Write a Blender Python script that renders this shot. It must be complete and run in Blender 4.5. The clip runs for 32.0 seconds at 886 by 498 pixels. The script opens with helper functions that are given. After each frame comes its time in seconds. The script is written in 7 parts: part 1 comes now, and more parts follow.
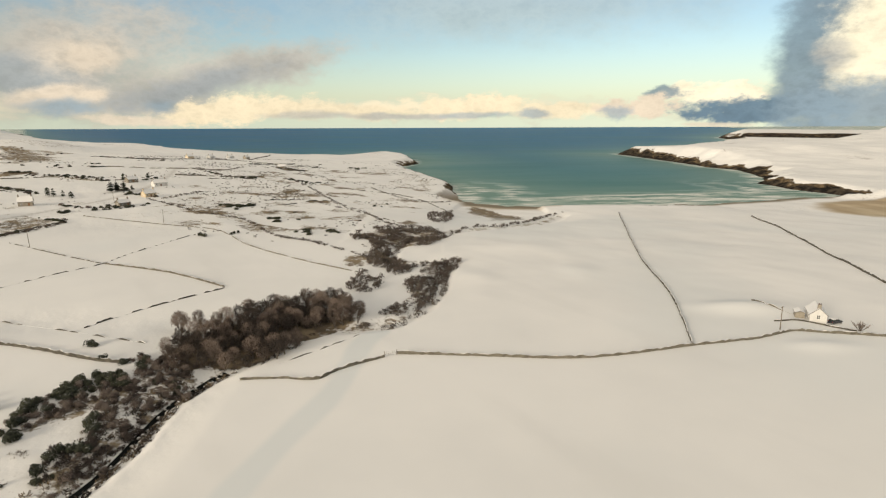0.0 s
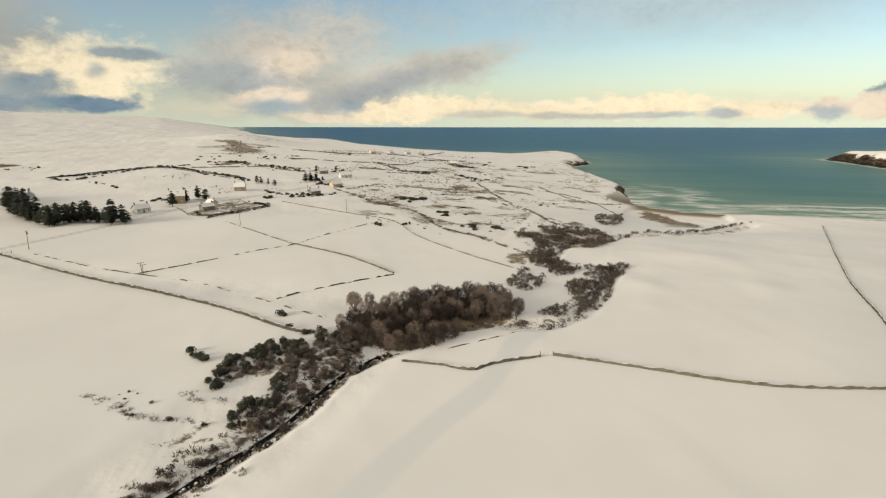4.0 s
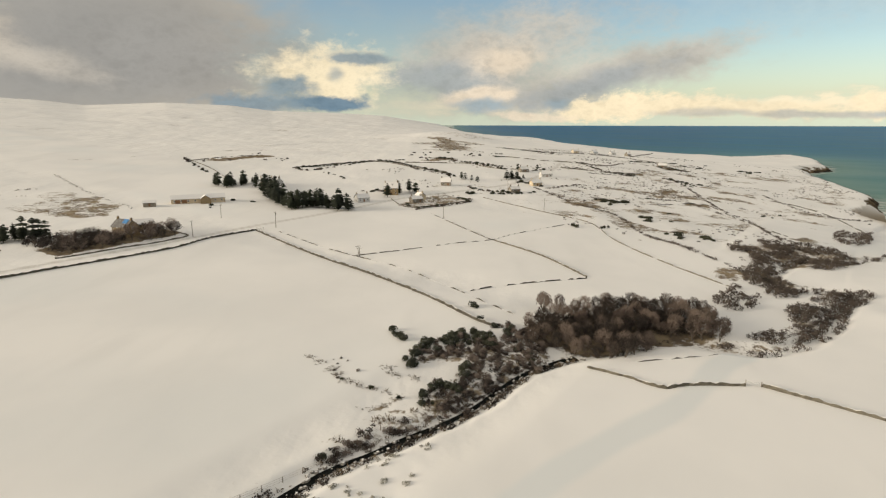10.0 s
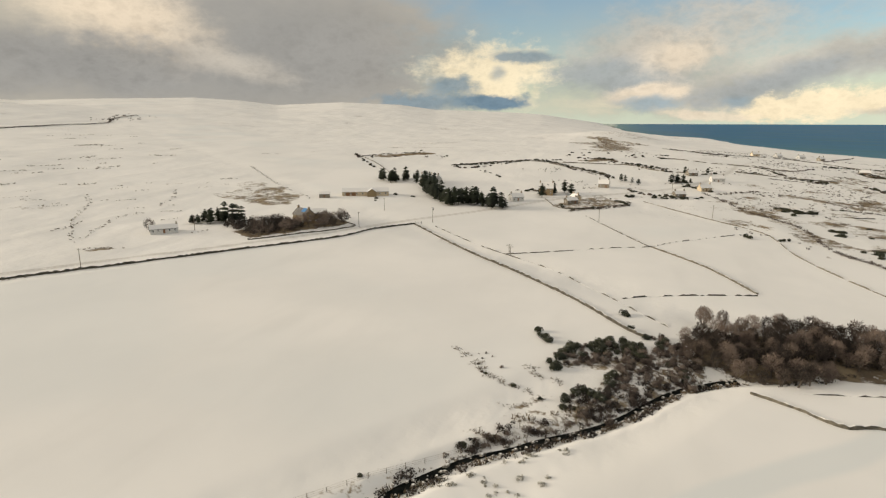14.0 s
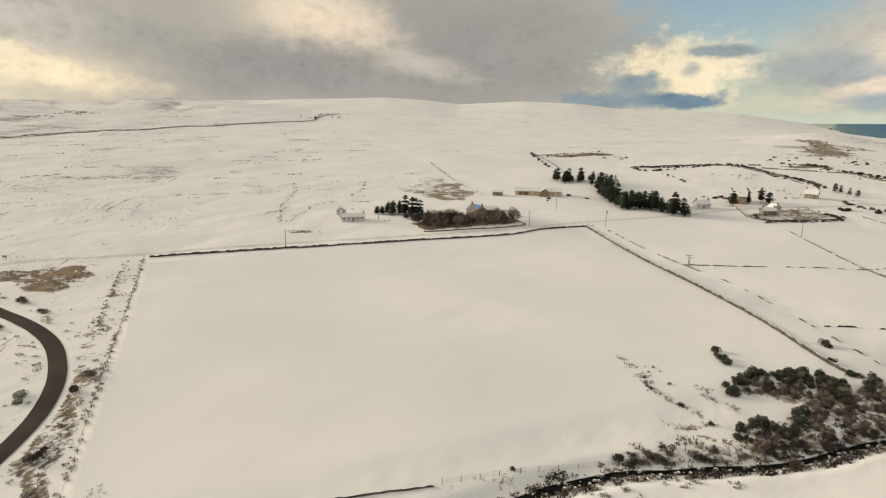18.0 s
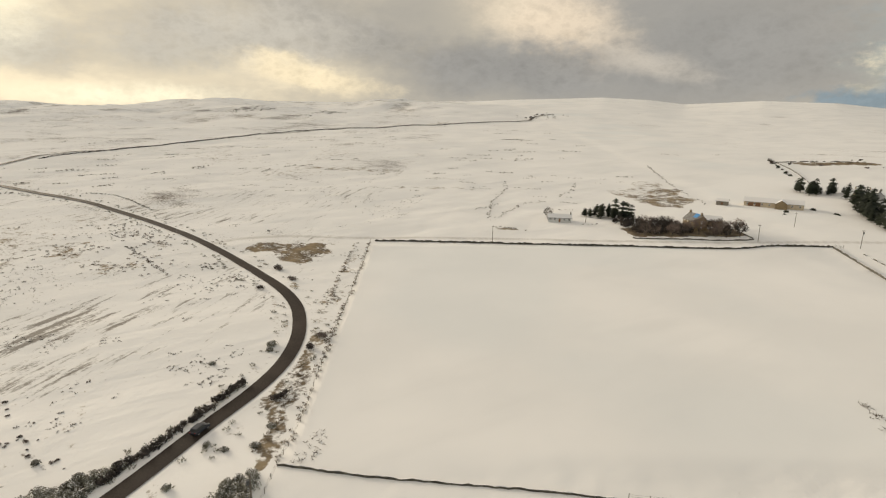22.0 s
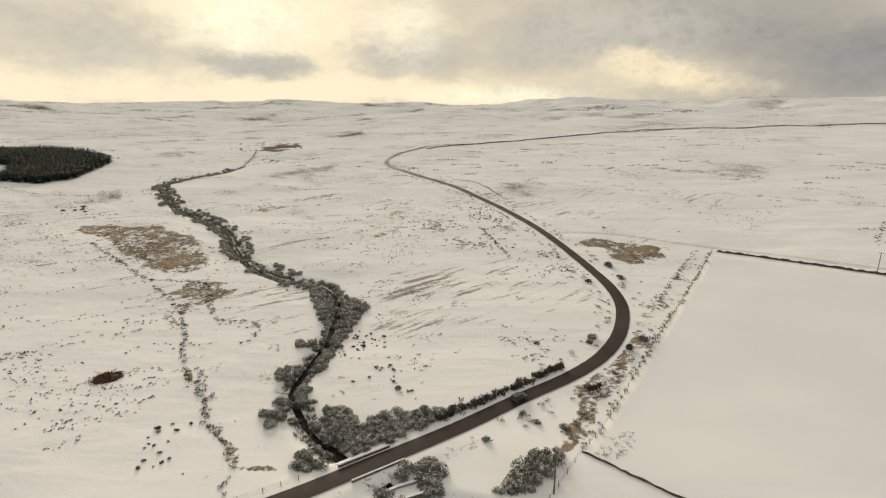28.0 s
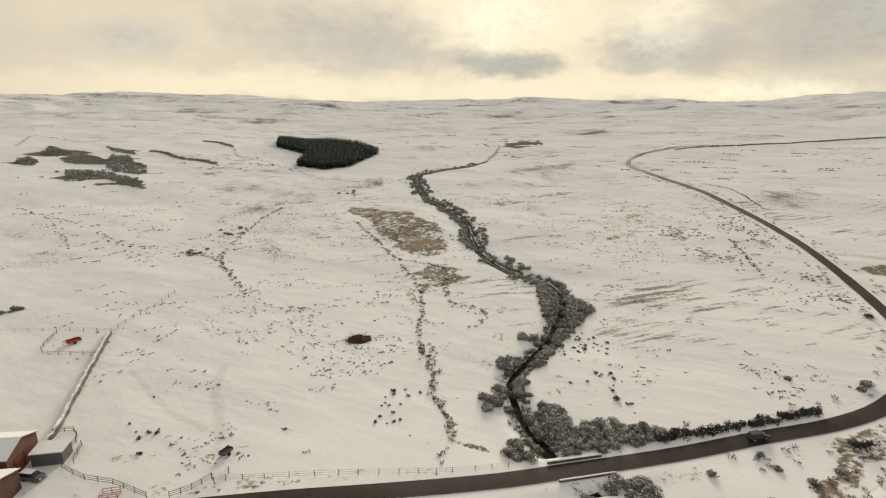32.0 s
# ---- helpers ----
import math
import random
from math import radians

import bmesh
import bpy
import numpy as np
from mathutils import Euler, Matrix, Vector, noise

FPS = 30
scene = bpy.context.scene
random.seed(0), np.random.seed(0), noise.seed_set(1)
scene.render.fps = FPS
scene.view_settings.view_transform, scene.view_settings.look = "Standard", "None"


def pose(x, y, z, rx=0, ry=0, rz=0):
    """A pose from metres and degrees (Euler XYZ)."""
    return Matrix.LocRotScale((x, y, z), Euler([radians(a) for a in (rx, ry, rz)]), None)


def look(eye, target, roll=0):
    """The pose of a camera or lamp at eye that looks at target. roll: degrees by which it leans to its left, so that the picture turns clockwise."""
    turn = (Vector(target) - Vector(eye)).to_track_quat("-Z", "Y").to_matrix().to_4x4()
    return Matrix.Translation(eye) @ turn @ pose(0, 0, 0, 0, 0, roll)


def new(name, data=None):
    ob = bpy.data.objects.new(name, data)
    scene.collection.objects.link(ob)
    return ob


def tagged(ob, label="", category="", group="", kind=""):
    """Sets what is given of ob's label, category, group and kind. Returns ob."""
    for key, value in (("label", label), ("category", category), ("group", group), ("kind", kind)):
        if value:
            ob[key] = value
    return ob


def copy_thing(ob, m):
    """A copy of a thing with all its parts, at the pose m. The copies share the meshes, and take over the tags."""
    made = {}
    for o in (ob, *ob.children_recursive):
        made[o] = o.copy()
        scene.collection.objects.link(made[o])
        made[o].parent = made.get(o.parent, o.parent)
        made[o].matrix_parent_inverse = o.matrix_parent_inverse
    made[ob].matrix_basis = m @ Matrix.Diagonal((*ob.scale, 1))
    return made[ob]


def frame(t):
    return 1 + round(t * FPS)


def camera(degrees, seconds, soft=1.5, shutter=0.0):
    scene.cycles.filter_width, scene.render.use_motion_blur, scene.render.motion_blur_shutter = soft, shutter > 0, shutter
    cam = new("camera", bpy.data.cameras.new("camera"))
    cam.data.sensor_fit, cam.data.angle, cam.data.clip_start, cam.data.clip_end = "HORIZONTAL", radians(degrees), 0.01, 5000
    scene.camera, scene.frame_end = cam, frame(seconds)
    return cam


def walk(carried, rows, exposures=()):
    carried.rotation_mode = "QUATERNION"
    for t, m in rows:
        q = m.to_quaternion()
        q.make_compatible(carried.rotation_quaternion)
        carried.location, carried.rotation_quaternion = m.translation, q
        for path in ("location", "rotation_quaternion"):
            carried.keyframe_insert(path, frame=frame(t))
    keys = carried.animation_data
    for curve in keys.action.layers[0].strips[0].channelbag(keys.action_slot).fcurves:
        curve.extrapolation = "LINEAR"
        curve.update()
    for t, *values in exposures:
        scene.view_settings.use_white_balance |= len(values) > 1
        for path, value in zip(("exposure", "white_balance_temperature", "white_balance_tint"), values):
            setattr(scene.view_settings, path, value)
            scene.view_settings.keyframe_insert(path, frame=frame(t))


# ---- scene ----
cam = camera(76.4, 32.0, 1.2)
PATH = [
    (0, (0.00, 0.00, 80.00), (-0.000, 19.484, 75.486), -0.21),
    (0.5, (-0.07, 0.14, 79.82), (-0.829, 19.605, 75.302), -0.18),
    (1, (-0.12, 0.24, 79.67), (-1.603, 19.669, 75.151), -0.14),
    (1.5, (-0.17, 0.32, 79.55), (-2.377, 19.677, 75.031), -0.10),
    (2, (-0.20, 0.37, 79.46), (-3.141, 19.630, 74.938), -0.07),
    (2.5, (-0.22, 0.40, 79.40), (-3.881, 19.531, 74.870), -0.03),
    (3, (-0.24, 0.40, 79.35), (-4.589, 19.387, 74.826), -0.00),
    (3.5, (-0.24, 0.38, 79.33), (-5.259, 19.202, 74.803), 0.02),
    (4, (-0.23, 0.34, 79.33), (-5.884, 18.981, 74.800), 0.05),
    (4.5, (-0.21, 0.28, 79.35), (-6.457, 18.733, 74.814), 0.07),
    (6.5, (-0.03, -0.10, 79.55), (-8.223, 17.567, 75.004), 0.12),
    (7, (0.04, -0.23, 79.63), (-8.586, 17.231, 75.077), 0.13),
    (7.5, (0.12, -0.37, 79.72), (-8.952, 16.864, 75.157), 0.13),
    (8, (0.21, -0.51, 79.81), (-9.335, 16.461, 75.243), 0.13),
    (8.5, (0.31, -0.66, 79.91), (-9.740, 16.013, 75.334), 0.13),
    (9, (0.42, -0.82, 80.01), (-10.167, 15.518, 75.428), 0.13),
    (9.5, (0.54, -0.98, 80.11), (-10.607, 14.977, 75.524), 0.14),
    (10, (0.67, -1.15, 80.22), (-11.046, 14.398, 75.622), 0.14),
    (10.5, (0.80, -1.32, 80.33), (-11.471, 13.788, 75.720), 0.14),
    (11, (0.95, -1.49, 80.43), (-11.868, 13.159, 75.817), 0.14),
    (11.5, (1.10, -1.66, 80.54), (-12.229, 12.520, 75.913), 0.14),
    (12, (1.26, -1.83, 80.64), (-12.549, 11.880, 76.007), 0.14),
    (12.5, (1.42, -2.00, 80.74), (-12.831, 11.241, 76.098), 0.15),
    (13, (1.60, -2.17, 80.83), (-13.078, 10.602, 76.186), 0.15),
    (13.5, (1.78, -2.33, 80.93), (-13.298, 9.958, 76.270), 0.16),
    (14, (1.97, -2.49, 81.01), (-13.499, 9.302, 76.349), 0.17),
    (14.5, (2.16, -2.65, 81.10), (-13.687, 8.625, 76.424), 0.18),
    (16.5, (2.98, -3.22, 81.36), (-14.339, 5.605, 76.665), 0.24),
    (17, (3.20, -3.35, 81.41), (-14.464, 4.768, 76.710), 0.26),
    (17.5, (3.42, -3.47, 81.46), (-14.567, 3.904, 76.749), 0.28),
    (18, (3.64, -3.58, 81.50), (-14.641, 3.017, 76.782), 0.30),
    (18.5, (3.87, -3.68, 81.53), (-14.685, 2.109, 76.807), 0.32),
    (19, (4.09, -3.78, 81.55), (-14.696, 1.183, 76.827), 0.34),
    (19.5, (4.32, -3.86, 81.57), (-14.672, 0.240, 76.840), 0.36),
    (20, (4.55, -3.94, 81.58), (-14.611, -0.718, 76.847), 0.37),
    (20.5, (4.78, -4.01, 81.59), (-14.511, -1.687, 76.848), 0.39),
    (21, (5.01, -4.07, 81.59), (-14.369, -2.659, 76.844), 0.41),
    (21.5, (5.24, -4.12, 81.58), (-14.185, -3.625, 76.834), 0.42),
    (22, (5.46, -4.17, 81.57), (-13.960, -4.575, 76.820), 0.43),
    (22.5, (5.69, -4.20, 81.56), (-13.696, -5.496, 76.802), 0.43),
    (23, (5.91, -4.22, 81.55), (-13.397, -6.382, 76.780), 0.43),
    (23.5, (6.12, -4.24, 81.53), (-13.066, -7.233, 76.756), 0.43),
    (24, (6.34, -4.25, 81.51), (-12.706, -8.056, 76.729), 0.42),
    (24.5, (6.55, -4.25, 81.49), (-12.316, -8.869, 76.701), 0.41),
    (25, (6.75, -4.24, 81.47), (-11.888, -9.691, 76.673), 0.40),
    (25.5, (6.94, -4.23, 81.45), (-11.414, -10.544, 76.646), 0.38),
    (27.5, (7.65, -4.10, 81.42), (-8.881, -14.262, 76.569), 0.26),
    (28, (7.80, -4.05, 81.42), (-8.113, -15.149, 76.564), 0.22),
    (28.5, (7.94, -4.00, 81.44), (-7.334, -15.956, 76.567), 0.19),
    (29, (8.07, -3.94, 81.46), (-6.558, -16.679, 76.581), 0.15),
    (29.5, (8.19, -3.88, 81.50), (-5.782, -17.336, 76.607), 0.12),
    (30, (8.29, -3.82, 81.55), (-4.979, -17.963, 76.646), 0.09),
    (30.5, (8.38, -3.76, 81.62), (-4.122, -18.580, 76.699), 0.07),
    (31, (8.45, -3.70, 81.70), (-3.229, -19.168, 76.770), 0.05),
    (31.5, (8.50, -3.64, 81.81), (-2.374, -19.673, 76.858), 0.05),
    (32, (8.54, -3.57, 81.93), (-1.534, -20.121, 76.966), 0.06),
]
walk(cam, [(t, look(eye, target, roll)) for t, eye, target, roll in PATH],
     ((0.0, 0.0, 6500, 10), (24.0, 0.0, 6500, 10), (28.0, -0.05, 6380, 10), (32.0, -0.09, 6280, 10)))

# ---- light ----
SUN_AZ, SUN_EL = 140.0, 13.0   # degrees to the left of the sea view; above the horizon


def make_world():
    cos, sin = np.cos, np.sin
    w = bpy.data.worlds.new("winter_sky")
    scene.world = w
    w.use_nodes = True
    nt = w.node_tree
    nt.nodes.clear()

    def math(op, a, b=None, c=None, clamp=False):
        n = nt.nodes.new("ShaderNodeMath")
        n.operation, n.use_clamp = op, clamp
        for i, v in enumerate((a, b, c)):
            if v is None:
                continue
            if isinstance(v, (int, float)):
                n.inputs[i].default_value = v
            else:
                nt.links.new(v, n.inputs[i])
        return n.outputs[0]

    def mix(f, a, b):
        n = nt.nodes.new("ShaderNodeMix")
        n.data_type = "RGBA"
        for sock, v in ((n.inputs[0], f), (n.inputs[6], a), (n.inputs[7], b)):
            if isinstance(v, tuple):
                sock.default_value = (*v, 1)
            elif isinstance(v, (int, float)):
                sock.default_value = v
            else:
                nt.links.new(v, sock)
        return n.outputs[2]

    def fog(vec, scale, detail, rough=0.55):
        n = nt.nodes.new("ShaderNodeTexNoise")
        n.inputs["Scale"].default_value, n.inputs["Detail"].default_value, n.inputs["Roughness"].default_value = scale, detail, rough
        nt.links.new(vec, n.inputs["Vector"])
        return n.outputs[0]

    coord = nt.nodes.new("ShaderNodeTexCoord")
    sep = nt.nodes.new("ShaderNodeSeparateXYZ")
    nt.links.new(coord.outputs["Generated"], sep.inputs[0])
    x, y, z = sep.outputs
    az = math("MULTIPLY", math("ARCTAN2", math("MULTIPLY", x, -1.0), y), 57.2958)
    az = math("ADD", az, math("MULTIPLY", math("LESS_THAN", az, -90.0), 360.0))
    el = math("MULTIPLY", math("ARCSINE", z), 57.2958)
    flat = nt.nodes.new("ShaderNodeMapping")
    flat.inputs["Scale"].default_value = (1.0, 1.0, 2.6)
    nt.links.new(coord.outputs["Generated"], flat.inputs[0])
    flat = flat.outputs[0]
    n1, n2, n3 = fog(flat, 5.0, 6), fog(flat, 15.0, 8, 0.62), fog(flat, 2.2, 4)
    # ragged edges: the bearings wander with the noise
    azw = math("ADD", az, math("ADD", math("MULTIPLY", math("SUBTRACT", n1, 0.5), 13.0), math("MULTIPLY", math("SUBTRACT", n2, 0.5), 8.0)))
    elw = math("ADD", el, math("ADD", math("MULTIPLY", math("SUBTRACT", n3, 0.5), 3.0), math("MULTIPLY", math("SUBTRACT", n2, 0.5), 4.5)))

    def blobs(rows):
        total = None
        for a, e, sa, se, amp in rows:
            u = math("MULTIPLY", math("SUBTRACT", azw, float(a)), 1.0 / sa)
            v = math("MULTIPLY", math("SUBTRACT", elw, float(e)), 1.0 / se)
            q = math("MULTIPLY_ADD", u, u, math("MULTIPLY", v, v))
            g = math("MULTIPLY", math("POWER", 2.71828, math("MULTIPLY", q, -1.0)), float(amp))
            total = g if total is None else math("ADD", total, g)
        return total

    sky = nt.nodes.new("ShaderNodeTexSky")
    sky.sky_type, sky.sun_disc = "NISHITA", False
    sky.sun_elevation, sky.sun_rotation = radians(SUN_EL), radians(360 - SUN_AZ)
    sky.air_density, sky.dust_density, sky.ozone_density = 1.0, 0.6, 1.5
    above = nt.nodes.new("ShaderNodeVectorMath")
    above.operation = "MAXIMUM"
    nt.links.new(coord.outputs["Generated"], above.inputs[0])
    above.inputs[1].default_value = (-1, -1, 0.035)
    nt.links.new(above.outputs[0], sky.inputs["Vector"])
    clear = nt.nodes.new("ShaderNodeVectorMath")
    clear.operation = "SCALE"
    nt.links.new(sky.outputs[0], clear.inputs[0])
    clear.inputs["Scale"].default_value = SKY_GAIN
    haze = math("MULTIPLY", math("SUBTRACT", 7.0, el), 1.0 / 8.0, None, True)
    clear = mix(math("MULTIPLY", haze, 0.45), clear.outputs[0], (0.60, 0.68, 0.62))
    cover = blobs(COVER)
    over = math("MULTIPLY", math("SUBTRACT", el, 13.0), 1.0 / 14.0, None, True)
    cover = math("ADD", math("ADD", cover, math("MULTIPLY", over, 1.2)), math("MULTIPLY", math("SUBTRACT", n1, 0.5), 0.5), None)
    cover = math("ADD", cover, math("MULTIPLY", math("SUBTRACT", n2, 0.5), 0.2))
    ramp = nt.nodes.new("ShaderNodeMapRange")
    ramp.interpolation_type = "SMOOTHSTEP"
    nt.links.new(cover, ramp.inputs[0])
    ramp.inputs[1].default_value, ramp.inputs[2].default_value = 0.1, 1.0
    glow = blobs(GLOW)
    glow = math("ADD", math("MULTIPLY", glow, 0.85), math("MULTIPLY", math("SUBTRACT", n2, 0.5), 0.16))
    soft = nt.nodes.new("ShaderNodeMapRange")
    soft.interpolation_type = "SMOOTHSTEP"
    nt.links.new(math("ADD", glow, math("MULTIPLY", math("SUBTRACT", n1, 0.44), 0.55)), soft.inputs[0])
    soft.inputs[1].default_value, soft.inputs[2].default_value = -0.42, 1.3
    glow = soft.outputs[0]
    cloud = mix(glow, CLOUD_GREY, CLOUD_CREAM)
    # thinner, brighter cloud overhead, as under any broken overcast
    cloud = mix(math("MULTIPLY", over, 0.85), cloud, CLOUD_HIGH)
    col = mix(ramp.outputs[0], clear, cloud)
    # billows: the single clouds' outlines wander with the noise
    round_ = nt.nodes.new("ShaderNodeMapping")
    round_.inputs["Scale"].default_value = (1.0, 1.0, 1.7)
    nt.links.new(coord.outputs["Generated"], round_.inputs[0])

    def wander(scale, detail, rough):
        n = nt.nodes.new("ShaderNodeTexNoise")
        n.inputs["Scale"].default_value, n.inputs["Detail"].default_value, n.inputs["Roughness"].default_value = scale, detail, rough
        nt.links.new(round_.outputs[0], n.inputs["Vector"])
        split = nt.nodes.new("ShaderNodeSeparateXYZ")
        nt.links.new(n.outputs["Color"], split.inputs[0])
        return [math("SUBTRACT", k, 0.5) for k in split.outputs]

    w1, w2 = wander(9.0, 3, 0.5), wander(30.0, 7, 0.62)
    wu = math("MULTIPLY_ADD", w1[0], 3.0, math("MULTIPLY", w2[0], 2.6))
    wv = math("MULTIPLY_ADD", w1[1], 2.6, math("MULTIPLY", w2[1], 2.4))
    puffy = math("SUBTRACT", math("ABSOLUTE", w2[2]), 0.08)
    tone = math("ADD", 1.0, math("ADD", math("MULTIPLY", w1[2], 0.5), math("MULTIPLY", puffy, -0.9)))
    for a, e, sa, se, tilt, colour, amount, soft_edge, rag in [row for rows in PUFFS for row in rows]:
        c, t = cos(radians(tilt)), sin(radians(tilt))
        da, de = math("SUBTRACT", float(a), az), math("SUBTRACT", el, float(e))
        u = math("MULTIPLY_ADD", da, c / sa, math("MULTIPLY", de, t / sa))
        v = math("MULTIPLY_ADD", da, -t / se, math("MULTIPLY", de, c / se))
        u, v = math("MULTIPLY_ADD", wu, 0.75 * rag, u), math("MULTIPLY_ADD", wv, rag, v)
        q = math("SQRT", math("MULTIPLY_ADD", u, u, math("MULTIPLY", v, v)))
        q = math("MULTIPLY_ADD", puffy, 1.6 * rag, q)
        m = nt.nodes.new("ShaderNodeMapRange")
        m.interpolation_type = "SMOOTHSTEP"
        nt.links.new(q, m.inputs[0])
        for k, value in enumerate((1.0 + soft_edge, 1.0 - soft_edge, 0.0, amount)):
            m.inputs[k + 1].default_value = value
        lit = nt.nodes.new("ShaderNodeVectorMath")
        lit.operation = "SCALE"
        lit.inputs[0].default_value = colour
        nt.links.new(tone, lit.inputs["Scale"])
        col = mix(m.outputs[0], col, lit.outputs[0])
    back = nt.nodes.new("ShaderNodeBackground")
    nt.links.new(col, back.inputs[0])
    back.inputs[1].default_value = SKY_STRENGTH
    out = nt.nodes.new("ShaderNodeOutputWorld")
    nt.links.new(back.outputs[0], out.inputs[0])


# bearing, height, half-width, half-height (degrees), weight
COVER = ((34, 5, 9, 6, 0.6), (8, 0.7, 34, 1.0, 0.8), (-36.5, 6, 5.0, 9, 1.0), (68, 6, 14, 10, 1.6), (100, 6, 26, 10, 1.6), (140, 6, 30, 14, 1.5), (185, 6, 32, 14, 1.5), (235, 10, 40, 20, 1.3))
GLOW = ((8, 0.9, 32, 1.0, 1.2), (84, 9.5, 5, 2.6, 0.5), (109, 4.6, 6, 1.8, 0.5), (130, 1.2, 14, 1.6, 0.95), (142, 10, 11, 6, 1.1), (160, 1.3, 30, 1.8, 0.95), (150, 7, 30, 8, 0.75),
        (112, 6, 16, 6, 0.25), (182, 7, 20, 8, 0.45), (70, 6, 12, 7, -0.35), (104, 8.5, 10, 2.6, -0.3), (82, 4, 12, 2.2, -0.3))
# cloud colours
BEIGE, GREY, ROSE, VEIL, DIM = (0.51, 0.46, 0.385), (0.30, 0.325, 0.33), (0.72, 0.60, 0.45), (0.46, 0.49, 0.43), (0.46, 0.44, 0.385)
SLATE, SLATE2, DEEP, SHADE = (0.195, 0.26, 0.30), (0.27, 0.345, 0.385), (0.125, 0.20, 0.265), (0.285, 0.275, 0.255)
CREAM, WHITE, HAZE, THIN = (0.83, 0.70, 0.475), (0.96, 0.86, 0.62), (0.47, 0.44, 0.375), (0.60, 0.55, 0.45)
# single clouds, back to front: bearing, height, half-width, half-height, tilt (degrees), colour, cover, softness, raggedness
NORTH_CLOUDS = ((-6.3, 10.0, 17.5, 2.42, 0, VEIL, 0.55, 0.88, 0.38), (31.0, 6.4, 9.2, 2.72, 8, BEIGE, 0.85, 0.75, 0.68), (34.8, 3.2, 7.4, 1.83, 0, GREY, 0.8, 0.75, 0.60), (31.1, 5.2, 2.8, 1.42, 10, ROSE, 0.8, 0.75, 0.60), (20.2, 4.0, 10.2, 1.68, 10, BEIGE, 0.9, 0.62, 0.60), (23.6, 2.6, 7.0, 1.17, 14, GREY, 0.8, 0.75, 0.60), (33.8, 2.1, 2.9, 0.62, 8, ROSE, 0.85, 0.62, 0.68), (30.9, 2.0, 1.2, 0.51, 12, ROSE, 0.85, 0.62, 0.68), (33.0, 1.0, 2.4, 0.63, 0, SLATE2, 0.8, 0.62, 0.60), (25.8, 1.2, 1.1, 0.49, 0, SLATE2, 0.7, 0.75, 0.60))
SEA_CLOUDS = ((19.0, 0.8, 5.5, 1.03, 4, CREAM, 0.95, 0.35, 1), (23.1, 0.6, 1.4, 1.00, 0, CREAM, 0.9, 0.4, 1), (27.5, 0.0, 3.5, 0.39, 0, ROSE, 0.8, 0.5, 1), (10.1, 0.7, 7.0, 0.75, 0, CREAM, 0.85, 0.5, 1), (-2.6, 1.1, 6.1, 0.97, 0, CREAM, 0.95, 0.35, 1.1), (-12.5, 0.7, 4.8, 0.64, 0, CREAM, 0.9, 0.4, 1), (5.2, 0.2, 6.1, 0.27, 0, DIM, 0.8, 0.6, 1), (-2.9, 0.3, 3.3, 0.27, 0, SLATE2, 0.6, 0.6, 1), (-9.3, 0.4, 1.5, 0.38, 0, SLATE2, 0.7, 0.5, 1), (13.4, 0.3, 3.2, 0.32, 0, DIM, 0.6, 0.6, 1))
EAST_CLOUDS = ((-25.2, 2.2, 3.9, 0.87, 0, WHITE, 0.95, 0.25, 0.8), (-20.6, 2.2, 1.7, 0.60, 0, SLATE, 0.85, 0.3, 1), (-18.7, 1.1, 3.5, 0.87, 0, ROSE, 0.95, 0.3, 1), (-28.1, 0.8, 5.4, 1.05, 0, DEEP, 0.95, 0.3, 0.8), (-16.7, 0.5, 1.1, 0.60, 0, SLATE2, 0.7, 0.5, 1), (-32.4, 4.4, 3.0, 6.5, 0, SLATE, 0.9, 0.35, 0.35), (-36.6, 6.9, 3.0, 4.14, 0, WHITE, 1, 0.45, 0.6), (-33.6, 5.1, 1.3, 1.12, 0, DIM, 0.7, 0.6, 0.7), (-36.0, 1.0, 5.5, 2.41, 0, SLATE2, 0.85, 0.5, 0.6), (-25.3, -0.6, 2.5, 0.20, 0, ROSE, 0.7, 0.5, 0.6))
HILL_CLOUDS = ((48.0, 3.8, 5.9, 2.33, 0, CREAM, 0.9, 0.55, 0.85), (45.3, 5.3, 3.2, 0.56, 0, SLATE, 0.85, 0.44, 0.77), (47.5, 3.8, 0.7, 0.56, 0, SLATE, 0.6, 0.66, 0.77), (48.4, 1.2, 3.7, 0.73, 0, DEEP, 0.95, 0.33, 0.68), (52.3, 2.6, 2.2, 0.70, 0, SLATE, 0.85, 0.50, 0.85), (54.9, 1.2, 3.8, 0.80, 0, SLATE, 0.85, 0.55, 0.85))
WEST_CLOUDS = ((62.6, 4.8, 11.3, 4.10, 0, SHADE, 0.75, 0.90, 0.30), (80.9, 7.9, 6.0, 2.6, -20, ROSE, 0.9, 0.75, 0.40), (72.0, 4.5, 4.0, 0.89, -15, BEIGE, 0.75, 0.90, 0.50), (81.3, 4.0, 5.7, 2.05, 0, SHADE, 0.9, 0.52, 0.55), (89.3, 4.1, 4.8, 2.56, 0, SHADE, 0.85, 0.75, 0.50))
SOUTHWEST_CLOUDS = ((109.2, 6.7, 10.5, 1.85, 0, BEIGE, 0.7, 0.84, 0.60), (106.1, 4.1, 4.1, 1.17, -12, CREAM, 0.9, 0.63, 0.60), (102.3, 2.7, 5.1, 0.91, -10, CREAM, 0.85, 0.70, 0.60), (119.5, 1.1, 6.6, 0.81, 0, WHITE, 0.8, 0.84, 0.48), (96.4, 6.0, 6.8, 1.60, -8, SHADE, 0.6, 0.84, 0.60))
